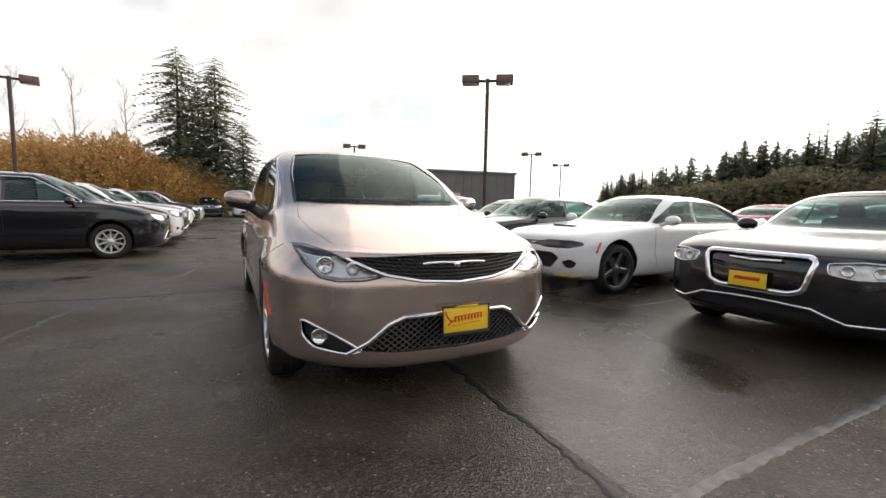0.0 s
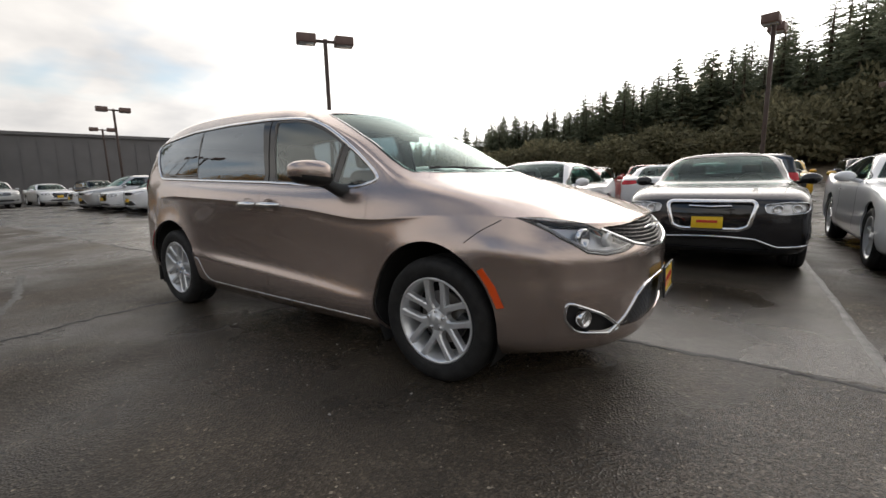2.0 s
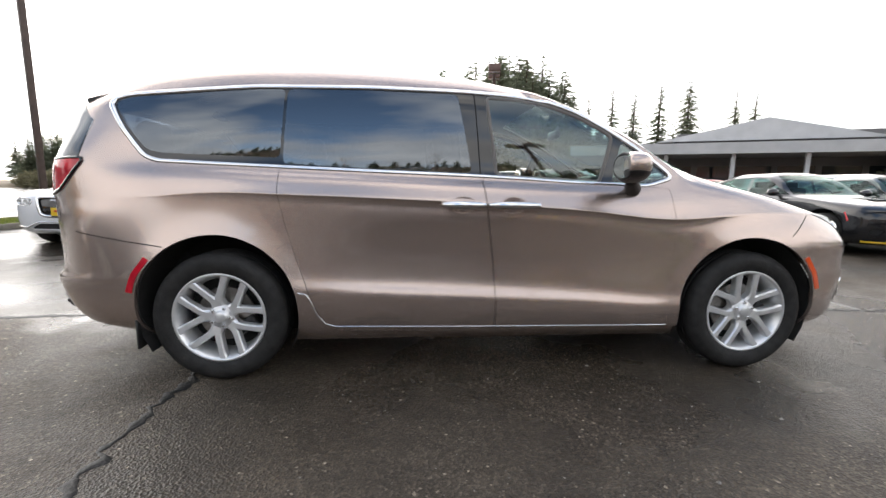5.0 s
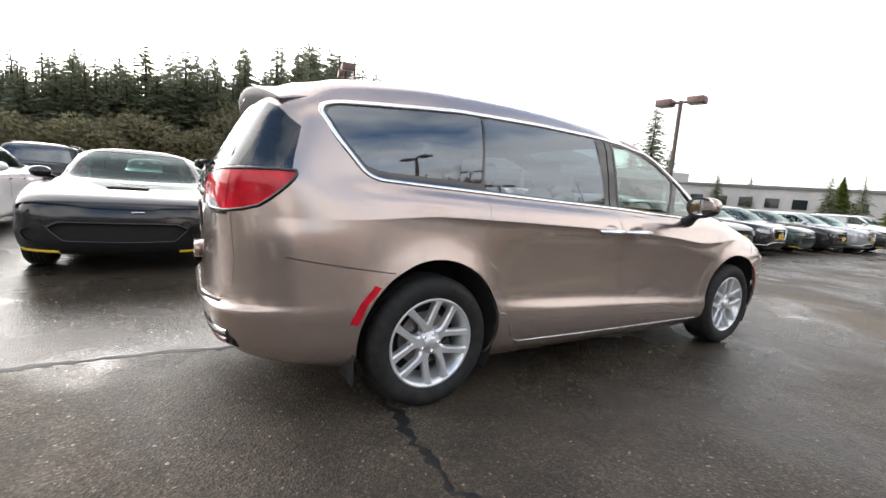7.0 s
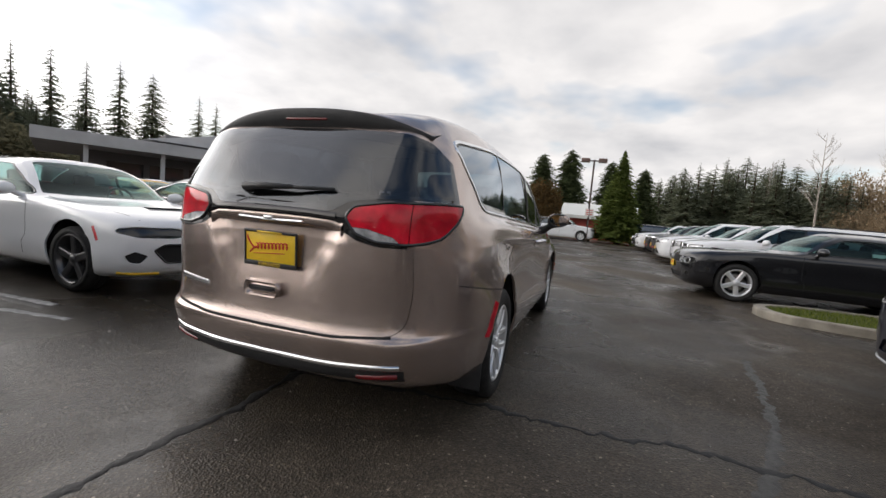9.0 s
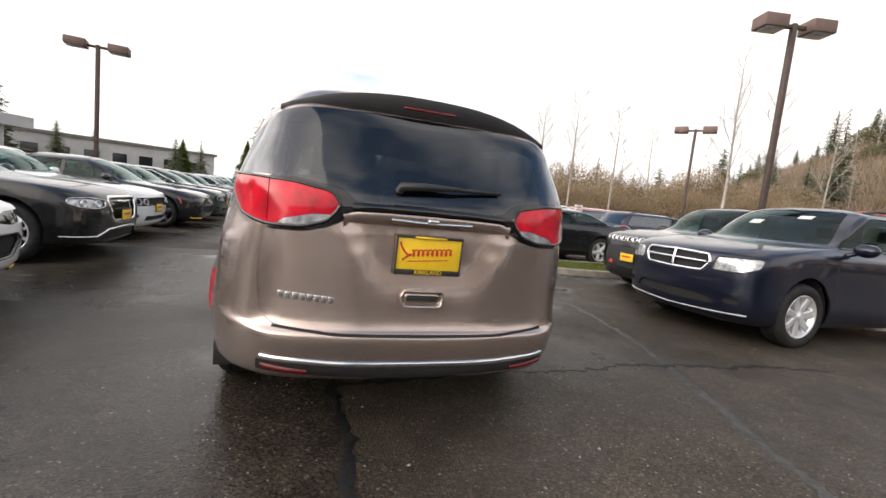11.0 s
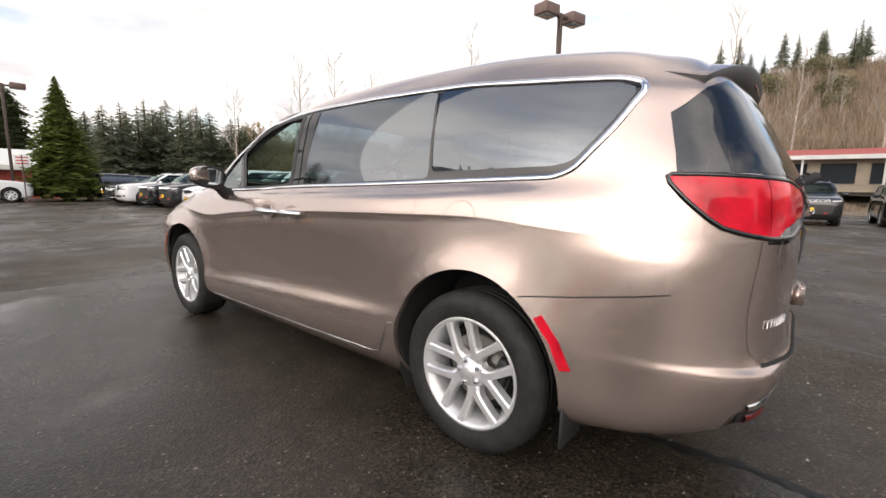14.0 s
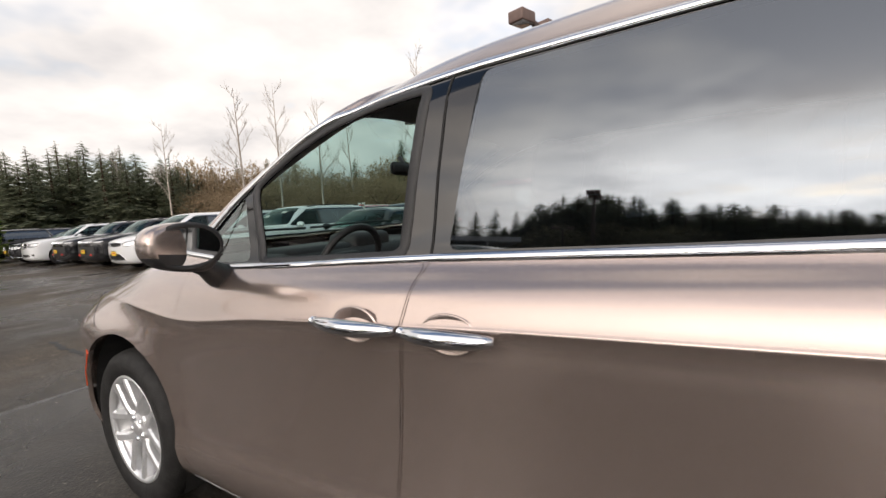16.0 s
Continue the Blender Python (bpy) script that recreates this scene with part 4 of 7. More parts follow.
        ribbon(sm, sink(bvh, "xz", sg, dense([(-1.80, .765), (-2.0, .79), (-2.30, .835)], .03, False)), .006, .0012, close=False)
        part("bumper_gap", sm, M["cavity"], car)
        sm = bmesh.new()
        ribbon(sm, sink(bvh, "xz", sg, dense([(1.04, .288), (.5, .29), (-.3, .294), (-.92, .302), (-.975, .322), (-1.015, .375), (-1.045, .455), (-1.07, .500), (-1.112, .508)], .03, False)), .009, .003, close=False)
        part("sill_strip", sm, M["chrome"], car, "thin bright strip along the sill")
        sm = bmesh.new()
        ribbon(sm, sink(bvh, "xz", sg, dense([(1.765, .83), (1.84, .89), (1.93, .945)], .03, False)), .006, .0012, close=False)
        part("wing_gap", sm, M["cavity"], car)
    # fuel door, on the driver's side only
    fuel = [(-1.475 + math.cos(a) * .082, 1.04 + math.sin(a) * .078) for a in np.linspace(0, 2 * math.pi, 33)[:-1]]
    d = take(bm, cut(bm, fuel, "xz", on_side(1)))
    edge_in(d, 0.0010, 0.005)
    part("fuel_door", d, M["bronze"], car)

    # nose
    head = [(.44, .792), (.55, .772), (.68, .768), (.765, .785), (.835, .86), (.868, .955), (.80, .953), (.70, .922), (.635, .885), (.54, .835)]
    grille = rounded([(0, .906), (.25, .903), (.45, .896), (.60, .897), (.612, .887), (.525, .845), (.43, .803), (.24, .766), (0, .750), (-.24, .766), (-.43, .803), (-.525, .845), (-.612, .887), (-.60, .897), (-.45, .896), (-.25, .903)], 0.012, 2)
    lower = rounded([(-.32, .555), (-.41, .515), (-.50, .44), (-.585, .378), (-.40, .358), (0, .350), (.40, .358), (.585, .378), (.50, .44), (.41, .515), (.32, .555), (0, .566)], 0.03, 3)
    fog = rounded([(.862, .552), (.858, .46), (.80, .385), (.63, .355), (.548, .368), (.70, .47)], 0.03, 3)
    for nm, poly in (("upper_grille", grille), ("lower_grille", lower)):
        g = take(bm, cut(bm, poly, "yz", front), -0.035)
        part(nm, g, M["cavity"], car, "black grille behind chrome trim")
        mesh_ = bmesh.new()
        zs = [p[1] for p in poly]
        lines = []
        if nm == "upper_grille":
            for k in range(8):
                z0 = min(zs) + (max(zs) - min(zs)) * (k + .5) / 8
                lines.append([(y, z0 + .018 * (y / .4) ** 2 + .004 * math.cos(y * 160 + k * math.pi)) for y in np.linspace(-.60, .60, 140)])
        else:
            for k in range(-26, 27):
                for sl in (-1, 1):
                    lines.append([(k * .045 + sl * s, .34 + s * .8) for s in np.linspace(0, .30, 24)])
        for ln in lines:
            run = []
            for p in ln + [(9, 9)]:
                if inside(p, poly):
                    run.append(p)
                elif len(run) > 1:
                    ribbon(mesh_, sink(bvh, "yz", 1, run, -0.014), 0.010 if nm == "lower_grille" else .007, 0.006, close=False)
                    run = []
                else:
                    run = []
        part("grille_mesh", mesh_, M["gloss_black"], car, "gloss black grille mesh")
    tr = bmesh.new()
    ribbon(tr, sink(bvh, "yz", 1, dense(mirror_poly([(.0, .748), (.24, .764), (.43, .800), (.53, .843), (.622, .888)])[::-1][1:][::-1] + [(.0, .748), (.24, .764), (.43, .800), (.53, .843), (.622, .888)], 0.03, False)), 0.02, 0.007, close=False)
    part("grille_trim", tr, M["chrome"], car, "chrome moustache under the grille")
    tr = bmesh.new()
    ribbon(tr, sink(bvh, "yz", 1, dense([(-.64, .352), (-.52, .425), (-.42, .522), (-.33, .562), (0, .573), (.33, .562), (.42, .522), (.52, .425), (.64, .352)], 0.03, False)), 0.026, 0.009, close=False)
    part("lower_grille_trim", tr, M["chrome"], car, "chrome arch over the lower grille")
    # winged badge drawn as a plain shape
    bd = bmesh.new()
    for sg in (-1, 1):
        ribbon(bd, sink(bvh, "yz", 1, [(sg * y, .852 - .012 * (y / .17) ** 2 + .014 * (y / .17)) for y in np.linspace(.0, .21, 9)], 0.010), 0.015, 0.006, close=False)
    box(bd, 2.512, 0, .850, .010, .042, .018, .005)
    part("badge", bd, M["chrome"], car, "chrome winged badge")
    for sg in (-1, 1):
        hp = head if sg > 0 else mirror_poly(head)
        fp = fog if sg > 0 else mirror_poly(fog)
        lensbm = take(bm, cut(bm, hp, "yz", front), 0.002)
        bowl = lensbm.copy()
        lay = bowl.verts.layers.float_vector["n0"]
        for v in bowl.verts:
            v.co -= Vector(v[lay]) * 0.045
        hl = part("headlight", bowl, M["reflector"], car, "clear headlight with projector and chrome reflector")
        part("headlight_lens", lensbm, M["lens"], hl).visible_shadow = False
        pr = bmesh.new()
        c = sink(bvh, "yz", 1, [(sg * .735, .86)], -0.02)[0][0]
        lathe(pr, [(.048, .012), (.05, -.012), (.040, -.016), (.036, -.004), (.0005, .006)], 24, Matrix.Translation(c) @ pose(0, 0, 0, 0, 0, 90 + sg * 18))
        part("projector", pr, M["chrome"], hl)
        pr = bmesh.new()
        c = sink(bvh, "yz", 1, [(sg * .60, .845)], -0.02)[0][0]
        lathe(pr, [(.034, .012), (.036, -.012), (.028, -.016), (.0005, .004)], 20, Matrix.Translation(c) @ pose(0, 0, 0, 0, 0, 90 + sg * 14))
        part("turn_lamp", pr, M["reflector"], hl)
        pr = bmesh.new()
        ribbon(pr, sink(bvh, "yz", 1, dense([(sg * a, b) for a, b in ((.43, .812), (.55, .792), (.67, .785), (.75, .800), (.815, .862), (.845, .93))], .02, False), -0.006), 0.012, 0.006, close=False)
        part("running_light", pr, M["white_lens"], hl, "pale light strip")
        tr = bmesh.new()
        ribbon(tr, sink(bvh, "yz", 1, dense([(sg * a, b) for a, b in head], 0.025), 0.0), 0.010, 0.004)
        part("headlight_rim", tr, M["gloss_black"], hl)
        pocket = take(bm, cut(bm, fp, "yz", front), -0.03)
        fl = part("fog_light", pocket, M["plastic"], car, "black fog lamp pocket with chrome rim")
        tr = bmesh.new()
        ribbon(tr, sink(bvh, "yz", 1, dense([(a, b) for a, b in fp], 0.025)), 0.016, 0.007)
        part("fog_trim", tr, M["chrome"], fl)
        lm = bmesh.new()
        c = sink(bvh, "yz", 1, [(sg * .775, .452)], -0.012)[0][0]
        lathe(lm, [(.045, .02), (.045, -.012), (.037, -.016), (.034, -.006), (.0005, -.012)], 20, Matrix.Translation(c) @ pose(0, 0, 0, 0, 0, 90 + sg * 20))
        part("fog_lamp_lens", lm, M["chrome"], fl)
    # bonnet and windscreen
    hood = rounded([(1.50, -.30), (1.42, -.56), (1.33, -.735), (1.62, -.765), (1.95, -.73), (2.20, -.66), (2.33, -.45), (2.395, -.20), (2.41, 0), (2.395, .20), (2.33, .45), (2.20, .66), (1.95, .73), (1.62, .765), (1.33, .735), (1.42, .56), (1.50, .30), (1.52, 0)], 0.03, 2)
    ws = rounded([(1.455, 0), (1.435, -.30), (1.365, -.545), (1.24, -.735), (.78, -.70), (.345, -.615), (.36, -.3), (.365, 0), (.36, .3), (.345, .615), (.78, .70), (1.24, .735), (1.365, .545), (1.435, .30)], 0.03, 2)
    g = take(bm, cut(bm, ws, "xy", top), -0.004)
    scr = part("windscreen", fair(g, "xy"), M["clear"], car, "clear windscreen with a dark rim")
    scr.visible_shadow = False
    tr = bmesh.new()
    ribbon(tr, sink(bvh, "xy", 1, dense(ws, 0.04), -0.002), 0.03, 0.003)
    part("windscreen_seal", tr, M["gloss_black"], car, "black windscreen rim")
    d = take(bm, cut(bm, hood, "xy", top))
    edge_in(d, 0.003, 0.016)
    part("bonnet", d, M["bronze"], car, "mauve-bronze bonnet with raised shoulders")

    # tail
    gate = rounded([(0, .566), (-.40, .570), (-.66, .592), (-.715, .64), (-.735, .80), (-.722, 1.02), (-.71, 1.23), (-.655, 1.46), (-.60, 1.56), (-.30, 1.585), (0, 1.588), (.30, 1.585), (.60, 1.56), (.655, 1.46), (.71, 1.23), (.722, 1.02), (.735, .80), (.715, .64), (.66, .592), (.40, .570)], 0.04, 2)
    lamp = rounded([(.405, 1.13), (.44, 1.185), (.60, 1.213), (.72, 1.22), (.83, 1.228), (.90, 1.228), (.90, 1.15), (.84, 1.075), (.77, 1.04), (.70, 1.025), (.56, 1.028), (.46, 1.06)], 0.02, 2)
    lamp_side = [(-2.25, 1.222), (-2.26, 1.20), (-2.31, 1.145), (-2.37, 1.09), (-2.45, 1.03), (-2.52, 1.0), (-2.9, .98), (-2.9, 1.3), (-2.3, 1.26)]
    gl_r = rounded([(0, 1.150), (-.34, 1.152), (-.405, 1.205), (-.60, 1.232), (-.95, 1.238), (-.885, 1.30), (-.79, 1.425), (-.70, 1.525), (-.58, 1.562), (-.30, 1.572), (0, 1.576), (.30, 1.572), (.58, 1.562), (.70, 1.525), (.79, 1.425), (.885, 1.30), (.95, 1.238), (.60, 1.232), (.405, 1.205), (.34, 1.152)], 0.03, 2)
    for sg in (-1, 1):
        lp = lamp if sg > 0 else mirror_poly(lamp)
        fs = set(cut(bm, lp, "yz", lambda f: f.calc_center_median().x < -2.2 and f.normal.x < 0.4))
        fs = cut(bm, lamp_side, "xz", lambda f: f in fs)
        ln = take(bm, fs, 0.006)
        rim = bmesh.new()
        for run in outline(ln, bvh):
            ribbon(rim, run, .016, .004)
        inner = take(ln, cut(ln, [(sg * a, b) for a, b in ((.30, .95), (.30, 1.3), (.705, 1.3), (.705, .95))], "yz", lambda f: True))
        white = take(inner, cut(inner, [(sg * a, b) for a, b in ((.42, .98), (.42, 1.088), (.52, 1.085), (.64, 1.055), (.70, 1.0))], "yz", lambda f: True))
        for q in (ln, inner):
            edge_in(q, 0.002, 0.02)
        tl = part("tail_light", ln, M["red_lens"], car, "large red tail light")
        part("gate_lamp", inner, M["red_lens"], tl)
        part("reversing_lamp", white, M["white_lens"], tl, "clear reversing lens")
        part("lamp_rim", rim, M["gloss_black"], tl)
    wide = lambda f: f.calc_center_median().x < -2.12 and f.normal.x < .15 and f.calc_center_median().z > 1.1
    wrap = [(-2.275, 1.232), (-2.262, 1.30), (-2.23, 1.42), (-2.20, 1.53), (-2.18, 1.62), (-2.9, 1.62), (-2.9, 1.1), (-2.29, 1.1)]
    fs = set(cut(bm, gl_r, "yz", wide))
    g = take(bm, cut(bm, wrap, "xz", lambda f: f in fs), 0.003)
    for sg in (-1, 1):
        edge = [(sg * a, b) for a, b in ((.30, 1.156), (.352, 1.125), (.40, 1.065), (.47, 1.030), (.56, 1.010), (.70, 1.008), (.70, 1.236), (.60, 1.237), (.40, 1.21))]
        d = take(bm, cut(bm, edge, "yz", lambda f: f.calc_center_median().x < -2.2 and f.normal.x < -.1), 0.002)
        part("lamp_surround", d, M["gloss_black"], car, "gloss black panel about the tail light")
    part("rear_window", g, M["rear_glass"], car, "dark tinted tailgate glass").visible_shadow = False
    d = take(bm, cut(bm, gate, "yz", rear))
    edge_in(d, 0.003, 0.016)
    tg = part("tailgate", d, M["bronze"], car)
    # handle recess
    hr = bmesh.new()
    box(hr, -2.628, 0.02, .742, .012, .20, .085, .03)
    part("handle_recess", hr, M["bronze"], tg)
    hr = bmesh.new()
    box(hr, -2.636, 0.02, .744, .006, .150, .024, .010)
    part("handle_shadow", hr, M["plastic"], tg)
    hr = bmesh.new()
    box(hr, -2.640, 0.02, .776, .016, .185, .014, .006)
    part("tailgate_handle", hr, M["bronze"], tg, "painted pull above the handle recess")
    tr = bmesh.new()
    ribbon(tr, sink(bvh, "yz", -1, dense([(-.66, .588), (-.40, .566), (0, .561), (.40, .566), (.66, .588)], .03, False), .001), .014, .0012, close=False)
    part("gate_gap", tr, M["cavity"], car)
    tr = bmesh.new()
    ribbon(tr, sink(bvh, "yz", -1, dense([(-.40, 1.072), (-.33, 1.084), (-.2, 1.089), (0, 1.090), (.2, 1.089), (.33, 1.084), (.40, 1.072)], .03, False), 0.004), .072, .010, close=False)
    part("tailgate_garnish", tr, M["bronze"], tg)
    tr = bmesh.new()
    ribbon(tr, sink(bvh, "yz", -1, dense([(-.36, 1.128), (-.2, 1.136), (0, 1.138), (.2, 1.136), (.36, 1.128)], .03, False), 0.003), .042, .005, close=False)
    part("garnish_band", tr, M["frit"], tg, "black band under the tailgate glass")
    bd = bmesh.new()
    for sg in (-1, 1):
        ribbon(bd, sink(bvh, "yz", -1, [(sg * y, 1.096 + .006 * (y / .2)) for y in np.linspace(.0, .19, 8)], 0.018), 0.014, 0.006, close=False)
    box(bd, -2.644, 0, 1.096, .01, .05, .018, .005)
    part("rear_badge", bd, M["chrome"], tg, "chrome winged badge")
    for k in range(8):
        bd = bmesh.new()
        c = sink(bvh, "yz", -1, [(.63 - k * .030, .728 - k * .002)], 0.002)[0][0]
        box(bd, *c, .006, .024, .030, .003)
        part("model_bar", bd, M["chrome"], tg)
    # spoiler
    sp = bmesh.new()
    rows = []
    for y in np.linspace(-.69, .69, 29):
        k = abs(y) / .69
        x0, z0 = -2.10 + .05 * k * k, 1.706 - .098 * k ** 3
        x1, z1 = -2.405 + .10 * k ** 2.4, 1.672 - .112 * k ** 2.6
        d = .128 * (1 - .40 * k ** 3)
        rows.append([sp.verts.new(p) for p in ((x0, y, z0 + .004), ((x0 + x1) / 2, y, (z0 + z1) / 2 + .012), (x1, y, z1 + .004), (x1 - .003, y, z1 - .008), (x1 + .012, y, z1 - d * .6), (x1 + .075, y, z1 - d))])
    for a, b in zip(rows, rows[1:]):
        for k in range(5):
            f = sp.faces.new((a[k], a[k + 1], b[k + 1], b[k]))
            f.material_index = 0 if k < 2 else 1
    for end in (rows[0], rows[-1]):
        sp.faces.new(end).material_index = 1
    bmesh.ops.recalc_face_normals(sp, faces=sp.faces)
    part("spoiler", sp, [M["bronze"], M["plastic"]], car, "roof spoiler with a black underside")
    bl = bmesh.new()
    box(bl, -2.396, 0, 1.622, .012, .26, .014, .004)
    part("brake_light", bl, M["dark_red"], car, "thin dark red brake light under the spoiler")
    # wiper
    wp = bmesh.new()
    tube(wp, [(-2.60, .16, 1.222), (-2.632, .16, 1.238), (-2.630, .05, 1.247), (-2.624, -.12, 1.251)], [.020, .020, .017, .010], 8)
    tube(wp, [(-2.606, .17, 1.246), (-2.622, -.10, 1.250), (-2.590, -.33, 1.254)], .010, 6)
    part("rear_wiper", wp, M["plastic"], car, "black rear wiper")
    # bumper chrome and reflectors
    tr = bmesh.new()
    ribbon(tr, sink(bvh, "yz", -1, dense([(-.70, .440), (-.40, .420), (0, .414), (.40, .420), (.70, .440)], .03, False), 0.002), .034, .010, close=False)
    part("bumper_trim", tr, M["chrome"], car, "chrome strip along the rear bumper")
    for sg in (-1, 1):
        tr = bmesh.new()
        ribbon(tr, sink(bvh, "yz", -1, dense([(sg * .50, .382), (sg * .60, .390), (sg * .69, .404)], .02, False), 0.014), .028, .008, close=False)
        part("bumper_reflector", tr, M["dark_red"], car, "dark red reflector in the rear bumper")
    vl = bmesh.new()
    rows = []
    for y in np.linspace(-.72, .72, 25):
        c = sink(bvh, "yz", -1, [(y, .41)])
        x = c[0][0].x if c else -2.5
        rows.append([vl.verts.new((x + .004, y, .402 + .03 * abs(y))), vl.verts.new((x + .012, y, .362 + .03 * abs(y))), vl.verts.new((x + .04, y, .335 + .04 * abs(y)))])
    for a, b in zip(rows, rows[1:]):
        for k in range(2):
            vl.faces.new((a[k], b[k], b[k + 1], a[k + 1]))
    for v in vl.verts:
        v.co.x -= .014
    part("rear_valance", vl, M["plastic"], car, "black plastic lower bumper")

    edge_in(bm, 0.0005, 0.018)
    part("body", bm, M["bronze"], car, "metallic mauve-bronze body shell")

    # lining, with the same openings
    lay = shell.verts.layers.float_vector["n0"]
    for v in shell.verts:
        v.co -= Vector(v[lay]) * 0.032
    for sg in (-1, 1):
        for a in arches:
            bmesh.ops.delete(shell, geom=cut(shell, a, "xz", on_side(sg)), context="FACES")
        clear_arches(shell, sg)
        bmesh.ops.delete(shell, geom=cut(shell, dlo, "xz", on_side(sg)), context="FACES")
    bmesh.ops.delete(shell, geom=cut(shell, ws, "xy", top), context="FACES")
    bmesh.ops.delete(shell, geom=cut(shell, gl_r, "yz", lambda f: f.calc_center_median().x < -2.1 and f.normal.x < -0.04), context="FACES")
    bmesh.ops.delete(shell, geom=[f for f in shell.faces if f.calc_center_median().x > 1.5 or f.calc_center_median().x < -2.60], context="FACES")
    for f in shell.faces:
        f.material_index = 1 if f.calc_center_median().z > 1.24 else 0
    part("cabin_lining", shell, [M["lining"], M["headliner"]], car, "grey cabin trim and pale headliner")

    # door handles, a pair meeting at the door gap
    for sg in (-1, 1):
        for x0, x1 in ((.225, -.065), (-.082, -.325)):
            mid = (x0 + x1) / 2
            cup = bmesh.new()
            base = sink(bvh, "xz", sg, [(mid, .998)])[0][0]
            lathe(cup, [(.062, .004), (.060, -.001), (.052, .004), (.0005, .014)], 24, Matrix.Translation(base + Vector((0, sg * .002, 0))) @ pose(0, 0, 0, 0, 0, 0 if sg < 0 else 180) @ Matrix.Diagonal((1.25, 1, .82, 1)))
            h = bmesh.new()
            pts = []
            for k in range(9):
                w = k / 8
                x = x0 + (x1 - x0) * w
                p, n = sink(bvh, "xz", sg, [(x, 1.0)])[0]
                pts.append(p + Vector((0, sg, 0)) * (.012 + .026 * math.sin(math.pi * min(max(w, .02), .98)) ** .6))
            tube(h, pts, [.012, .017, .020, .0215, .022, .0215, .020, .017, .012], 12)
            hd = part("door_handle", h, M["chrome"], car, "chrome door handle")
            part("handle_cup", cup, M["bronze"], hd)

    # mirrors
    for sg in (-1, 1):
        mm = bmesh.new()
        bmesh.ops.create_uvsphere(mm, u_segments=24, v_segments=16, radius=1.0)
        for v in mm.verts:
            x, y, z = v.co
            q = lambda c, p: math.copysign(abs(c) ** p, c)
            y2 = q(y, .72)
            v.co = Vector((q(x, .75) * .098 * (1 - .15 * y2), y2 * .122, q(z, .75) * .078 * (1 - .16 * y2) + .012 * y2))
            if v.co.x < -.045:
                v.co.x = -.045 - (v.co.x + .045) * -.25
            v.co += Vector((.70 - .03 * y2, 0, 1.215))
            v.co.y = sg * (v.co.y + 1.10)
        for f in mm.faces:
            f.material_index = 1 if f.calc_center_median().z < 1.196 else 0
        mi = part("wing_mirror", mm, [M["bronze"], M["plastic"]], car, "two-tone wing mirror, painted above and black below")
        low = bmesh.new()
        tube(low, [(.80, sg * .895, 1.085), (.79, sg * .94, 1.10), (.745, sg * 1.00, 1.14), (.72, sg * 1.04, 1.165)], [.05, .045, .034, .04], 10)
        part("mirror_stalk", low, M["plastic"], mi)
        gl = bmesh.new()
        bmesh.ops.create_circle(gl, cap_ends=True, segments=24, radius=1.0, matrix=Matrix.Translation((.640, sg * 1.10, 1.217)) @ pose(0, 0, 0, 0, -90, -sg * 4) @ Matrix.Diagonal((.060, .095, 1, 1)))
        part("mirror_glass", gl, mat("mirror_silver", (.85, .86, .87), .02, 1.0), mi)
        rimm = bmesh.new()
        tube(rimm, [(.643, sg * (1.10 + math.cos(a) * .102), 1.217 + math.sin(a) * .066) for a in np.linspace(0, 2 * math.pi, 25)[:-1]], .010, 6, close=True)
        part("mirror_rim", rimm, M["plastic"], mi)

    # mud flaps
    for sg in (-1, 1):
        mf = bmesh.new()
        box(mf, -1.985, sg * .88, .275, .014, .19, .17, .006, m=Matrix())
        part("mud_flap", mf, M["plastic"], car, "black mud flap behind the rear wheel")

    # antenna fin
    fin = bmesh.new()
    bmesh.ops.create_uvsphere(fin, u_segments=14, v_segments=8, radius=1.0, matrix=Matrix.Translation((-1.95, 0, 1.722)) @ Matrix.Diagonal((.085, .03, .045, 1)))
    part("antenna_fin", fin, M["bronze"], car)

    # front wipers
    for y0, y1 in ((-.62, -.02), (.02, .60)):
        wp = bmesh.new()
        pts = [sink(bvh, "xy", 1, [(1.40 - .12 * (abs(y) / .6) ** 2, y)], 0.012)[0][0] for y in np.linspace(y0, y1, 8)]
        tube(wp, pts, .008, 6)
        part("windscreen_wiper", wp, M["plastic"], car, "black windscreen wiper")

    # number plate boards in yellow, with the dealer's script as plain strokes
    def plate(name, m):
        pl = bmesh.new()
        box(pl, 0, 0, 0, .008, .305, .155, .004)
        o = part(name, pl, M["plate_yellow"], car, "yellow dealer plate with red script in a black frame")
        o.matrix_basis = m
        fr = bmesh.new()
        for cy, cz, sy, sz in ((0, .080, .318, .013), (0, -.083, .318, .024), (-.155, 0, .008, .16), (.155, 0, .008, .16)):
            box(fr, .004, cy, cz, .014, sy, sz, .004)
        part("plate_frame", fr, M["plastic"], o)
        sc = bmesh.new()
        ribbon(sc, [(Vector((.006, -.085 + .195 * w + .008 * math.sin(w * 56), .004 + .015 * math.cos(w * 56) + .014 * w)), Vector((1, 0, 0))) for w in np.linspace(0, 1, 120)], .0065, .002, close=False)
        ribbon(sc, [(Vector((.006, -.125 + .02 * w + .032 * math.sin(w * 5.2), -.030 + .075 * w + .012 * math.sin(w * 9))), Vector((1, 0, 0))) for w in np.linspace(0, 1, 24)], .009, .002, close=False)
        ribbon(sc, [(Vector((.006, -.10 + .19 * w, -.034 + .014 * w)), Vector((1, 0, 0))) for w in np.linspace(0, 1, 6)], .004, .002, close=False)
        part("dealer_script", sc, M["plate_red"], o)
        br = bmesh.new()
        box(br, .012, .0, .078, .002, .15, .010)
        part("frame_bar", br, M["plate_yellow"], o)
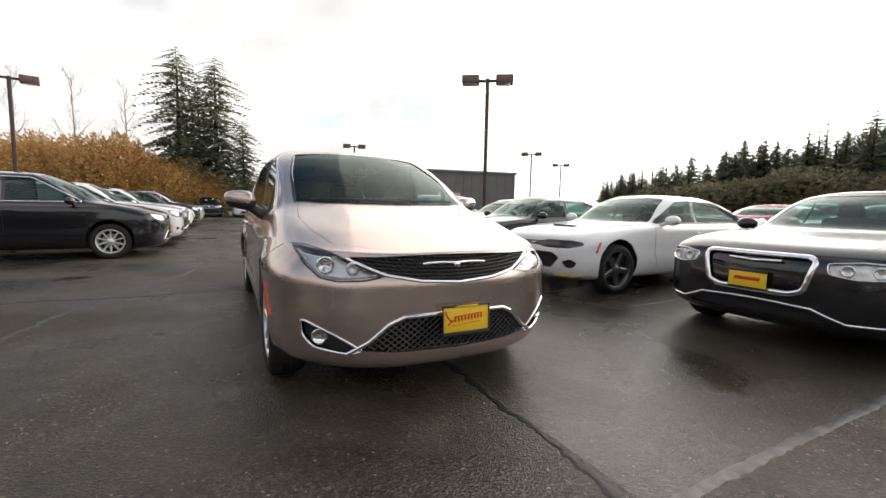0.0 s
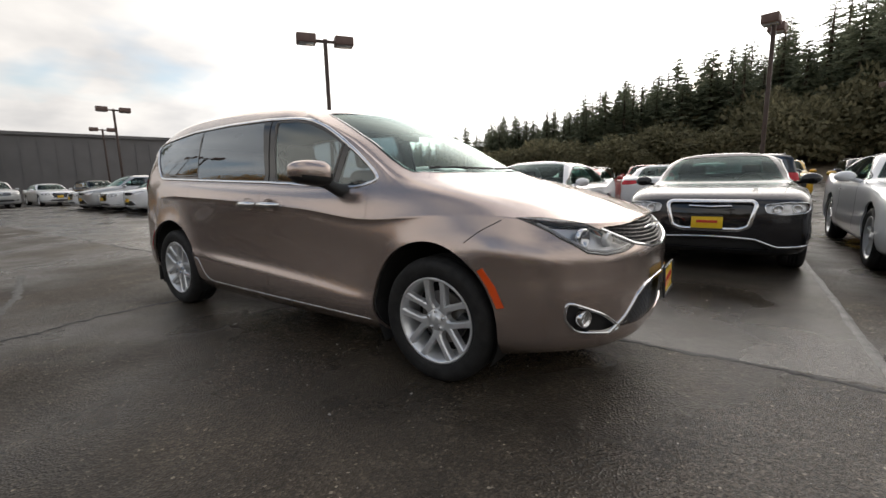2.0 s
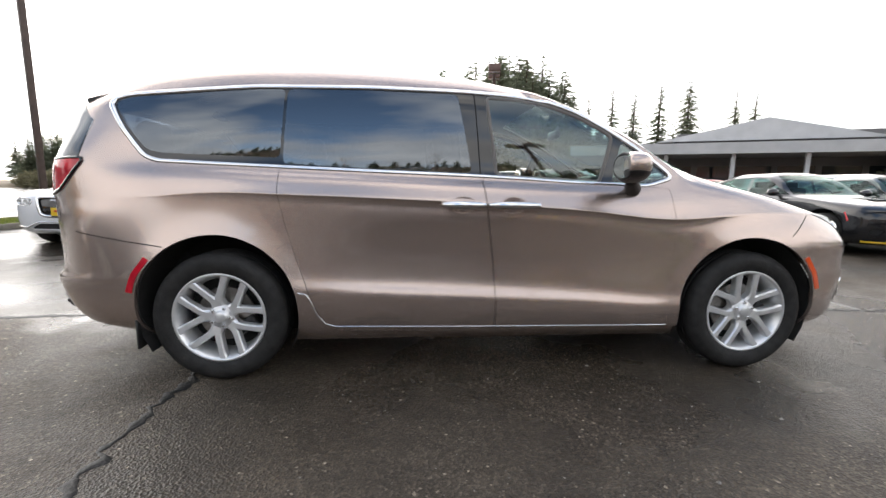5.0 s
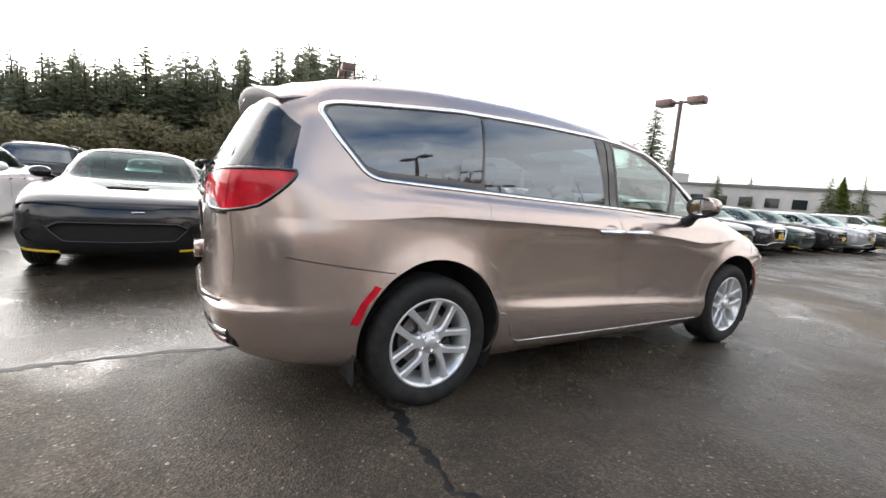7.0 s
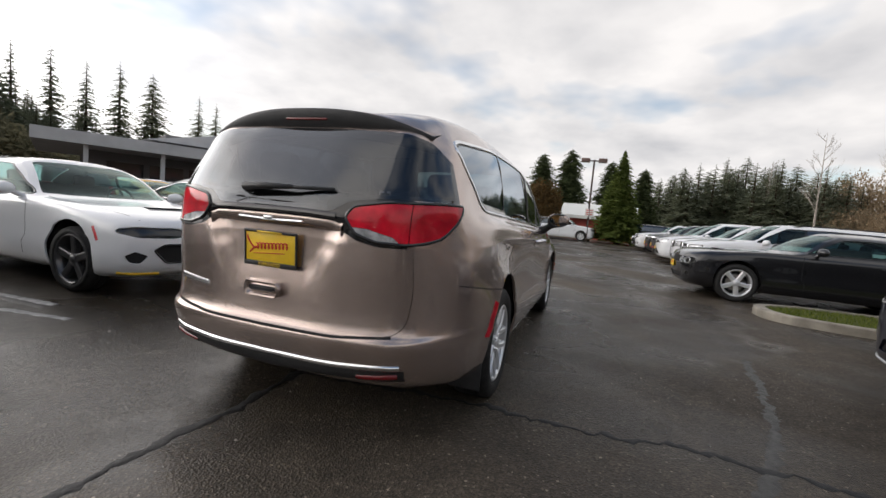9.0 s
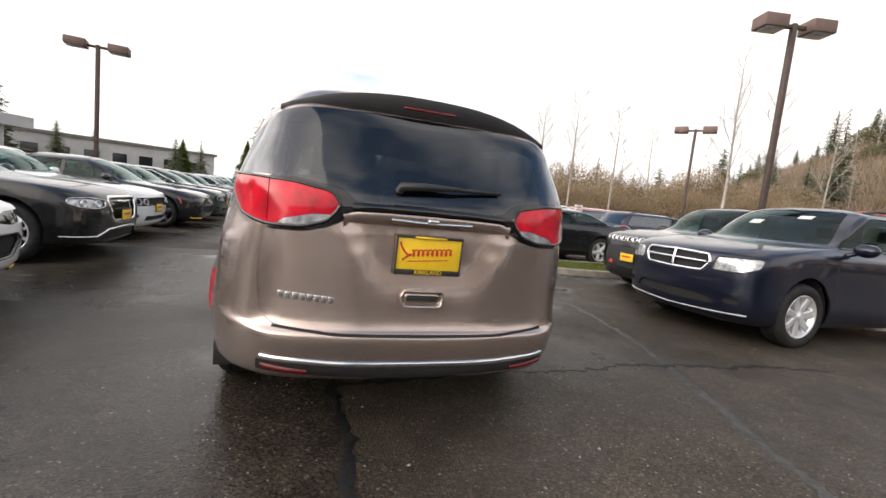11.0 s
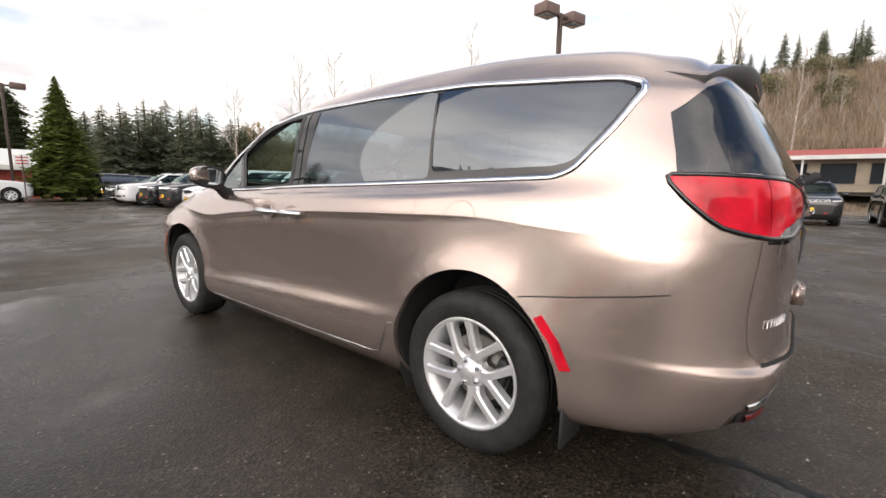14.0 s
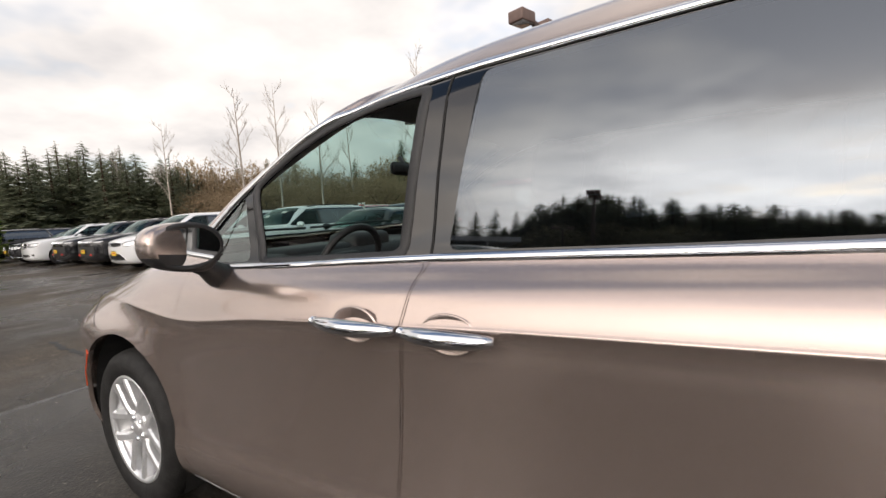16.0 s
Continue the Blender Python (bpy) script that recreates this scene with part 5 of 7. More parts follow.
        return o
    plate("front_plate", pose(2.582, .03, .535, 0, 0, 0) @ pose(0, 0, 0, 0, -2, 0))
    rp = plate("rear_plate", pose(-2.612, 0, .943, 0, 4, 180))
    tx = bpy.data.curves.new("frame_word", "FONT")
    tx.body, tx.size, tx.align_x, tx.align_y, tx.extrude = "KIRKLAND", .027, "CENTER", "CENTER", .0005
    to = new("frame_word", tx)
    to.data.materials.append(M["plate_yellow"])
    to.parent = rp
    to.matrix_basis = Matrix.Translation((.0125, 0, -.082)) @ Matrix(((0, 0, 1, 0), (1, 0, 0, 0), (0, 1, 0, 0), (0, 0, 0, 1)))

    # wheels
    ms = wheel_meshes(dict(kind="y", n=5, split=.108), r_rim=.247)
    for x, turns in ((1.545, (36, 8)), (-1.545, (58, 21))):
        for sg, tn in zip((-1, 1), turns):
            add_wheel(car, ms, x, sg * .868, .365, sg, tn)

    # cabin
    da = bmesh.new()
    box(da, 1.12, 0, .98, .62, 1.46, .30, .10, 3)
    box(da, 1.00, .36, 1.10, .26, .42, .10, .04, 3)
    box(da, .98, 0, 1.02, .22, .30, .34, .04, 3)
    part("dashboard", da, M["plastic"], car, "dark dashboard with a hooded cluster")
    pan = bmesh.new()
    box(pan, .835, -.38, 1.02, .02, .50, .07, .01)
    part("dash_strip", pan, mat("bronze_trim", (.22, .12, .08), .35, .3), car)
    st = bmesh.new()
    rim_pts = [Matrix.Translation((.70, .37, 1.06)) @ pose(0, 0, 0, 0, 66, 0) @ Vector((math.cos(a) * .185, math.sin(a) * .185, 0)) for a in np.linspace(0, 2 * math.pi, 33)[:-1]]
    tube(st, rim_pts, .016, 8, close=True)
    for a in (0.0, math.pi / 2, -math.pi / 2):
        tube(st, [Matrix.Translation((.70, .37, 1.06)) @ pose(0, 0, 0, 0, 66, 0) @ Vector((math.cos(a) * r, math.sin(a) * r, -.02)) for r in (.03, .18)], .018, 6)
    box(st, .72, .37, 1.055, .05, .15, .13, .02)
    part("steering_wheel", st, M["plastic"], car, "black steering wheel")

    def seat(x, y, name="seat"):
        s = bmesh.new()
        box(s, 0, 0, .56, .52, .50, .20, .07, 3)
        box(s, 0, 0, 0, .17, .48, .68, .07, 3, Matrix.Translation((-.30, 0, .93)) @ pose(0, 0, 0, 0, -14, 0))
        o = part(name, s, M["seat"], car, "black cloth seat")
        o.matrix_basis = Matrix.Translation((x, y, 0))
        h = bmesh.new()
        box(h, 0, 0, 0, .11, .27, .19, .05, 3, Matrix.Translation((-.41, 0, 1.38)) @ pose(0, 0, 0, 0, -8, 0))
        for sy in (-.06, .06):
            tube(h, [(-.385, sy, 1.24), (-.40, sy, 1.33)], .008, 6)
        part("headrest", h, M["seat"], o)
    for x in (.12, -.85, -1.7):
        for y in (-.40, .40):
            seat(x, y)
    rv = bmesh.new()
    box(rv, .62, 0, 1.50, .035, .24, .065, .02, 2)
    tube(rv, [(.62, 0, 1.50), (.66, 0, 1.565)], .012, 6)
    part("rear_view_mirror", rv, M["plastic"], car)
    return car


build_van()


# ---- parked cars ----
def car_rings(p):
    """Rings for a car from a few lengths: ends, axles, widths, heights of bonnet, belt, roof and deck."""
    W, xf, xr, xa, xb = p["W"], p["xf"], p["xr"], p["xa"], p["xb"]
    nose = (0, .03, .13, .29, .46)
    fr = (0, .43, .76, .93, .985)
    tail = (.46, .27, .12, .03, 0)
    rr = (.985, .93, .75, .42, 0)
    mx = [xa, xa - .47] + list(np.linspace(xa - .47, xb, 6)[1:])

    def low(z, zf, zr, w, df, dr):
        rows = [(xf + df - n * p["bow"], w * W * k, zf) for n, k in zip(nose, fr)]
        rows += [(x, w * W, z + (zf - z) * (.4 if i == 0 else 0)) for i, x in enumerate(mx)]
        rows += [(xr + dr + n * p["bow"], w * W * k, zr) for n, k in zip(tail, rr)]
        return ring(*rows)
    R = [low(.22, .22, .26, .90, -.14, .16), low(.27, .27, .31, .955, -.05, .07), low(.46, .46, .48, 1.0, 0, 0), low(.62, .60, .64, .99, .01, -.01), low((p["sh"] + .62) / 2, p["nz"] - .10, p["tz"] - .14, .992, -.01, -.01)]
    zs, zb = p["sh"], p["belt"]
    front = [(xf - .06 - n * p["bow"], .97 * W * k, p["nz"]) for n, k in zip(nose, fr)]
    mid_ = [(x, W * .985, zs + (p["nz"] + .04 - zs) * (.5 if i == 0 else 0)) for i, x in enumerate(mx)]
    back = [(xr + .03 + n * p["bow"], .965 * W * k, p["tz"]) for n, k in zip(tail, rr)]
    R.append(ring(*front, *mid_, *back))
    # halfway up the bonnet and the shoulders
    xc, xd = p["xc"], p["xd"]
    gl = list(np.linspace(xc - .36, xd + .30, 6))
    cowl = [(xc - d, W * k, p["cz"]) for d, k in ((0, 0), (.02, .34), (.08, .62), (.16, .76), (.24, .84))]
    belt = cowl + [(xc - .30, W * .885, p["cz"] - .01)] + [(x, W * .90, zb + (p["cz"] - .02 - zb) * (1 - i / 5) * .8) for i, x in enumerate(gl)]
    belt += [(xd + .16, W * .88, p["dz"]), (xd + .09, W * .82, p["dz"]), (xd + .04, W * .66, p["dz"] + .01), (xd + .01, W * .36, p["dz"] + .015), (xd, 0, p["dz"] + .015)]
    a, b = R[-1], ring(*belt)
    half = (a + b) / 2
    half[:5, 2] += p.get("dome", .035)
    half[12:, 2] += .012
    half[5:12, 1] = (a[5:12, 1] * .55 + b[5:12, 1] * .45) + .008
    R += [half, b]
    xt, xe, H = p["xt"], p["xe"], p["H"]
    rl = list(np.linspace(xt - .07, xe + .06, 6))
    wr = p.get("wr", .70)
    roof = [(xt - d, W * k * wr / .70, H - h) for d, k, h in ((0, 0, .055), (.01, .24, .058), (.02, .44, .066), (.03, .55, .075), (.04, .62, .085))] + [(xt - .05, W * (wr - .03), H - .10)]
    roof += [(x, W * wr, H - .095 - .02 * abs(i - 2) / 3) for i, x in enumerate(rl)]
    roof += [(xe + .03, W * (wr - .03), H - p.get("drop", .10)), (xe + .02, W * (wr - .08), H - p.get("drop", .10) + .01), (xe + .01, W * .5, H - p.get("drop", .10) + .022), (xe, W * .27, H - p.get("drop", .10) + .03), (xe, 0, H - p.get("drop", .10) + .032)]
    c = ring(*roof)
    m_ = b * .45 + c * .55
    m_[:, 1] = b[:, 1] * .42 + c[:, 1] * .58
    m_[:6, 2] += .035
    m_[6:12, 1] += .012
    m_[12:, 2] += .03
    R += [m_, c]
    in1 = c.copy()
    in1[:, 1] *= .72
    in1[:, 2] = c[:, 2] + (H - .018 - c[:, 2]) * .66
    in1[:, 0] = c[:, 0] + ((xt + xe) / 2 - c[:, 0]) * .10
    in2 = c.copy()
    in2[:, 1] = 0
    in2[:, 2] = c[:, 2] + (H - c[:, 2]) * .92
    in2[:, 0] = c[:, 0] + ((xt + xe) / 2 - c[:, 0]) * .28
    in2[:, 2] = H - .028 * ((in2[:, 0] - (xt + xe) / 2) / max(.3, (xt - xe) / 2)) ** 2
    R += [in1, in2]
    return R, b, c


def seat_block(s, x, y, z=0.0):
    box(s, x, y, .50 + z, .50, .50, .18, .06, 2)
    box(s, 0, 0, 0, .16, .48, .62, .06, 2, Matrix.Translation((x - .28, y, .84 + z)) @ pose(0, 0, 0, 0, -16, 0))
    box(s, 0, 0, 0, .10, .26, .17, .04, 2, Matrix.Translation((x - .40, y, 1.22 + z)) @ pose(0, 0, 0, 0, -8, 0))


def build_car(p, paint, label, category="car", group=""):
    car = thing(p["name"], label, category, group)
    R, belt, roof = car_rings(p)
    W = p["W"]
    arch = [(p["xa"], .40, p["ra"]), (p["xb"], .40, p["ra"])]

    def bulge(x, w, z):
        add = 0.0
        if w > W * .75 and z < p["sh"] + .1:
            for cx, cz, r in arch:
                d = abs(math.hypot(x - cx, z - cz) - r)
                add = max(add, p.get("flare", .012) * max(0, 1 - d / .11) ** 1.5)
        return add
    bm = skin(R, 4, 3, bulge)
    bvh = BVHTree.FromBMesh(bm)
    side = lambda sg: (lambda f: f.calc_center_median().y * sg > .3 and f.normal.y * sg > .12)
    front = lambda f: f.calc_center_median().x > p["xa"] + .2 and f.normal.x > .03
    rear = lambda f: f.calc_center_median().x < p["xb"] - .2 and f.normal.x < -.03
    topf = lambda f: f.normal.z > .2 and f.calc_center_median().x > p["xt"] - .3 and f.calc_center_median().z > .9
    und = bmesh.new()
    for sg in (-1, 1):
        for cx, cz, r in arch:
            rows = [[und.verts.new((cx + math.cos(a) * r, sg * y, cz + math.sin(a) * r)) for y in (W * .96, W * .6)] for a in np.linspace(-.5, math.pi + .5, 14)]
            for a, b in zip(rows, rows[1:]):
                und.faces.new((a[0], a[1], b[1], b[0]))
            und.faces.new([a[1] for a in rows])
    box(und, (p["xa"] + p["xb"]) / 2, 0, .31, p["xa"] - p["xb"] - 2 * p["ra"], W * 1.8, .18)
    box(und, (p["xf"] + p["xr"]) / 2, 0, .34, p["xf"] - p["xr"] - .5, W * 1.15, .2)
    part("underbody", und, M["cavity"], car, smooth=False)
    dlo = [(x, z + .022) for x, w, z in belt[6:13]]
    dlo[0] = (dlo[0][0] + .10, dlo[0][1])
    tops = [(x, z - .022) for x, w, z in roof[6:13]]
    tops[-1] = (tops[-1][0] + .03, tops[-1][1] - .03)
    dlo = rounded(dlo + tops[::-1], .06, 3)
    xm = p.get("xB", (p["xt"] + p["xe"]) / 2 + .1)
    for sg in (-1, 1):
        for cx, cz, r in arch:
            poly = [(cx + math.cos(a) * r, cz + math.sin(a) * r) for a in np.linspace(-.5, math.pi + .5, 24)] + [(cx - r * .9, -.1), (cx + r * .9, -.1)]
            bmesh.ops.delete(bm, geom=cut(bm, poly, "xz", side(sg)), context="FACES")
        band = take(bm, cut(bm, dlo, "xz", side(sg)), -.005)
        for nm, x0, x1 in (("front_window", xm + .03, 9), ("rear_side_window", -9, xm - .03)):
            g = take(band, cut(band, [(max(x0, -4), .8), (min(x1, 4), .8), (min(x1, 4), 2.0), (max(x0, -4), 2.0)], "xz", lambda f: True))
            part(nm, g, M["tinted" if nm[0] == "r" and p.get("privacy") else "clear"], car).visible_shadow = False
        part("pillar", band, M["gloss_black"], car)
        tr = bmesh.new()
        ribbon(tr, sink(bvh, "xz", sg, dense(dlo, .06)), .022, .006)
        part("window_trim", tr, M[p.get("trim", "gloss_black")], car)
        for x, zt in ((p["xc"] - .20, p["sh"] + .05), (xm, p["belt"])) + (((p["xb"] + .42, p["belt"]),) if p.get("doors", 4) == 4 else ()):
            sm = bmesh.new()
            q = sink(bvh, "xz", sg, [(x - (.05 if z_ < .5 else 0), z_) for z_ in np.linspace(.34, zt, 10)])
            if len(q) > 2:
                ribbon(sm, q, .008, .0015, close=False)
                part("door_gap", sm, M["cavity"], car)
        for x in (xm + .16, p["xb"] + .62)[:p.get("doors", 4) // 2]:
            q = sink(bvh, "xz", sg, [(x, p["belt"] - .14), (x - .16, p["belt"] - .135)], .022)
            if len(q) == 2:
                hd = bmesh.new()
                tube(hd, [q[0][0], (q[0][0] + q[1][0]) / 2 + q[0][1] * .01, q[1][0]], .012, 6)
                part("door_handle", hd, M[p.get("handle", paint)], car)
        mm = bmesh.new()
        bmesh.ops.create_uvsphere(mm, u_segments=14, v_segments=9, radius=1, matrix=Matrix.Translation((p["xc"] - .42, sg * (W + .09), p["belt"] + .06)) @ Matrix.Diagonal((.085, .12, .075, 1)))
        tube(mm, [(p["xc"] - .40, sg * W * .9, p["belt"] - .02), (p["xc"] - .41, sg * (W + .03), p["belt"] + .03)], .03, 6)
        part("wing_mirror", mm, M[p.get("mirror", paint)], car)
    wsx = rounded([(p["xc"] - .02, 0), (p["xc"] - .04, -W * .33), (p["xc"] - .10, -W * .60), (p["xc"] - .24, -W * .80), (p["xt"] + .0, -W * .585), (p["xt"] + .04, 0), (p["xt"] + .0, W * .585), (p["xc"] - .24, W * .80), (p["xc"] - .10, W * .60), (p["xc"] - .04, W * .33)], .04, 2)
    part("windscreen", take(bm, cut(bm, wsx, "xy", topf), -.004), M["clear"], car).visible_shadow = False
    xd, xe = p["xd"], p["xe"]
    if p.get("gate"):
        z0, z1 = p["dz"] + .03, p["H"] - p.get("drop", .1) - .0
        poly = rounded([(-W * .72, z0), (W * .72, z0), (W * .58, z1), (-W * .58, z1)], .08, 3)
        g = take(bm, cut(bm, poly, "yz", lambda f: f.calc_center_median().x < xe + .1 and f.normal.x < -.1), .002)
    else:
        poly = rounded([(xd + .02, -W * .62), (xe - .02, -W * .52), (xe - .03, W * .52), (xd + .02, W * .62)], .06, 3)
        g = take(bm, cut(bm, poly, "xy", lambda f: f.normal.z > .15 and f.calc_center_median().x < xe + .1 and f.calc_center_median().z > p["dz"]), -.004)
    part("rear_window", g, M["tinted" if p.get("privacy") else "clear"], car).visible_shadow = False
    # bonnet shut lines
    for sg in (-1, 1):
        sm = bmesh.new()
        q = sink(bvh, "xy", 1, [(x, sg * W * (.80 - .10 * w * w)) for w, x in zip(np.linspace(0, 1, 10), np.linspace(p["xc"] - .12, p["xf"] - .22, 10))])
        ribbon(sm, q, .008, .0015, close=False)
        part("bonnet_gap", sm, M["cavity"], car)
    # face and tail
    for nm, poly, ma, off, trim, both in p["face"]:
        for sg in ((1, -1) if both else (1,)):
            pl = [(sg * a * W, b) for a, b in (poly if both else poly + [(-a, b) for a, b in poly[::-1] if a > .001])]
            g = take(bm, cut(bm, rounded(pl, .02, 2), "yz", front), off)
            if len(g.faces) == 0:
                g.free()
                continue
            if isinstance(ma, tuple):
                # projectors set into the lamp's bowl
                old = set(g.faces)
                for y_ in (.66, .84):
                    c = sink(bvh, "yz", 1, [(sg * y_ * W, .757)], -.016)[0][0]
                    lathe(g, [(.044, .016), (.047, -.012), (.036, -.016), (.030, .002), (.0005, -.004)], 16, Matrix.Translation(c) @ pose(0, 0, 0, 0, 0, 90 + sg * 12))
                for f in g.faces:
                    f.material_index = 0 if f in old else 1
                o = part(nm, g, [M[q] for q in ma], car)
            else:
                o = part(nm, g, M[ma], car)
            if trim:
                tr = bmesh.new()
                ribbon(tr, sink(bvh, "yz", 1, dense(rounded(pl, .03, 3), .04)), trim[1], .008)
                part(nm + "_trim", tr, M[trim[0]], o)
    for nm, poly, ma, off in p["tail"]:
        for sg in (1, -1):
            g = take(bm, cut(bm, rounded([(sg * a * W, b) for a, b in poly], .02, 2), "yz", rear), off)
            part(nm, g, M[ma], car)
    for nm, pts, ma, wd, th in p.get("strips", ()):
        sm = bmesh.new()
        q = sink(bvh, "yz", 1, dense([(a * W, b) for a, b in pts], .05, False), .004)
        if len(q) > 2:
            ribbon(sm, q, wd, th, close=False)
            part(nm, sm, M[ma], car)
    if p.get("scoop"):
        sc = bmesh.new()
        q = sink(bvh, "xy", 1, [(p["xf"] - .75, 0)])[0][0]
        box(sc, q.x, 0, q.z + .004, .12, .42, .018, .008)
        part("bonnet_scoop", sc, M["cavity"], car)
    if p.get("marker"):
        for sg in (-1, 1):
            sm = bmesh.new()
            ribbon(sm, sink(bvh, "xz", sg, [(p["xa"] + p["ra"] + .05, .60), (p["xa"] + p["ra"] + .02, .68), (p["xa"] + p["ra"] - .02, .74)], .003), .03, .006, close=False)
            part("side_marker", sm, M["bright_red"], car)
    if p.get("rails"):
        for sg in (-1, 1):
            rl = bmesh.new()
            xs = np.linspace(p["xt"] - .25, p["xe"] + .1, 9)
            q = sink(bvh, "xy", 1, [(x, sg * W * .60) for x in xs])
            tube(rl, [v + Vector((0, 0, .035 if 0 < i < 8 else 0)) for i, (v, n) in enumerate(q)], .016, 6)
            part("roof_rail", rl, M["plastic"], car)
    edge_in(bm, .0005, .018)
    part("body", bm, M[paint], car)
    tub = bmesh.new()
    box(tub, (p["xc"] + xd) / 2 - .05, 0, .66, p["xc"] - xd - .25, W * 1.72, .62)
    bmesh.ops.delete(tub, geom=[f for f in tub.faces if f.normal.z > .5], context="FACES")
    box(tub, p["xc"] - .30, 0, p["cz"] - .14, .45, W * 1.55, .20, .06)
    part("cabin", tub, M["seat"], car, smooth=False)
    for y in (-.38, .38):
        s = bmesh.new()
        seat_block(s, (p["xt"] + p["xe"]) / 2 + .35, y, p["H"] - 1.50 if not p.get("gate") else .12)
        part("seat", s, M["seat"], car)
    s = bmesh.new()
    box(s, p["xe"] + .55, 0, p["belt"] - .1, .16, W * 1.4, .5, .06)
    part("rear_seat", s, M["seat"], car)
    st = bmesh.new()
    tube(st, [Matrix.Translation((p["xc"] - .62, .37, p["belt"] - .02)) @ pose(0, 0, 0, 0, 66, 0) @ Vector((math.cos(a) * .18, math.sin(a) * .18, 0)) for a in np.linspace(0, 2 * math.pi, 17)[:-1]], .015, 6, close=True)
    part("steering_wheel", st, M["plastic"], car)
    if p.get("plate"):
        y, z = p["plate"]
        q = sink(bvh, "yz", 1, [(y, z)])[0][0]
        pl = bmesh.new()
        box(pl, q.x + .02, y, z, .012, .31, .16, .004)
        o = part("dealer_plate", pl, M["plate_yellow"], car, "yellow dealer plate")
        sc = bmesh.new()
        box(sc, q.x + .028, y, z + .01, .004, .21, .03, .002)
        part("script_bar", sc, M["plate_red"], o)
        fr = bmesh.new()
        for dz in (-.075, .075):
            box(fr, q.x + .024, y, z + dz, .012, .32, .018, .004)
        part("plate_frame", fr, M["plastic"], o)
    for q in p.get("stickers", ()):
        sk = bmesh.new()
        h = sink(bvh, "xy", 1, [q], .004)
        if h:
            c, n = h[0]
            rot = n.to_track_quat("Z", "X").to_matrix().to_4x4()
            box(sk, 0, 0, 0, .10, .16, .003, m=Matrix.Translation(c) @ rot)
            part("window_sticker", sk, M["paper"], car)
    ms = wheel_meshes(p["rims"][0], p["rt"], p["rt"] * p["rims"][2], .235, p["rims"][1])
    for i, x in enumerate((p["xa"], p["xb"])):
        for j, sg in enumerate((-1, 1)):
            add_wheel(car, ms, x, sg * (W - .125), p["rt"], sg, 17 * i + 29 * j, nuts=False)
    return car


FIVE = (dict(kind="five", n=5), "dark_alloy", .74)
FIVE_S = (dict(kind="five", n=5), "alloy", .70)
TEN = (dict(kind="ten", n=10), "alloy", .68)
SEVEN = (dict(kind="five", n=7), "alloy", .66)
lights_sedan = [("tail_light", [(.30, .93), (.30, 1.0), (.86, .99), (.93, .93), (.90, .86), (.60, .87)], "red_lens", .004)]
lights_suv = [("tail_light", [(.66, .92), (.66, 1.12), (.90, 1.12), (.95, .92)], "red_lens", .004)]

SALOON = dict(name="saloon", W=.95, xf=2.42, xr=-2.60, xa=1.55, xb=-1.50, bow=.72, sh=.90, belt=.995, nz=.86, tz=1.02, xc=.98, cz=1.03, xt=.12, xe=-1.02, xd=-1.72, dz=1.07, H=1.475, ra=.385, rt=.355, rims=TEN, trim="chrome", handle="chrome", flare=.010, plate=(-.02, .60),
    face=[("grille", [(0, .84), (.42, .84), (.46, .80), (.40, .56), (.30, .52), (0, .52)], "gloss_black", -.03, ("chrome", .045), False), ("headlight", [(.53, .80), (.55, .715), (.72, .69), (.90, .705), (.965, .75), (.94, .815), (.75, .825)], ("lamp_inside", "reflector"), -.022, ("chrome", .010), True), ("lower_intake", [(0, .405), (.44, .395), (.56, .34), (.62, .30), (0, .295)], "cavity", -.02, None, False)],
    strips=[("bumper_trim", [(-.97, .345), (-.68, .335), (-.57, .375), (-.46, .42), (-.2, .435), (0, .44), (.2, .435), (.46, .42), (.57, .375), (.68, .335), (.97, .345)], "chrome", .022, .010), ("badge", [(-.22, .785), (0, .775), (.22, .785)], "chrome", .022, .006)], tail=lights_sedan)
MUSCLE = dict(name="muscle_saloon", W=.95, xf=2.40, xr=-2.64, xa=1.52, xb=-1.53, bow=.74, sh=.90, belt=.99, nz=.80, tz=1.05, xc=.95, cz=1.00, xt=.10, xe=-1.00, xd=-1.85, dz=1.06, H=1.47, ra=.385, rt=.355, rims=FIVE, flare=.022, scoop=True, marker=True,
    face=[("headlight_band", [(0, .735), (.30, .735), (.42, .760), (.80, .768), (.93, .742), (.945, .70), (.80, .655), (.45, .648), (.30, .668), (0, .675)], "gloss_black", -.02, None, False), ("grille", [(0, .58), (.55, .58), (.66, .52), (.52, .38), (0, .37)], "cavity", -.03, ("gloss_black", .02), False), ("side_intake", [(.70, .46), (.82, .51), (.90, .46), (.85, .385), (.77, .375)], "cavity", -.02, None, True)],
    strips=[("splitter_guard", [(-.90, .275), (-.80, .268), (-.56, .262)], "plate_yellow", .04, .012), ("splitter_guard", [(.90, .275), (.80, .268), (.56, .262)], "plate_yellow", .04, .012), ("grille_badge", [(.10, .70), (.22, .705)], "chrome", .016, .008)], tail=lights_sedan)
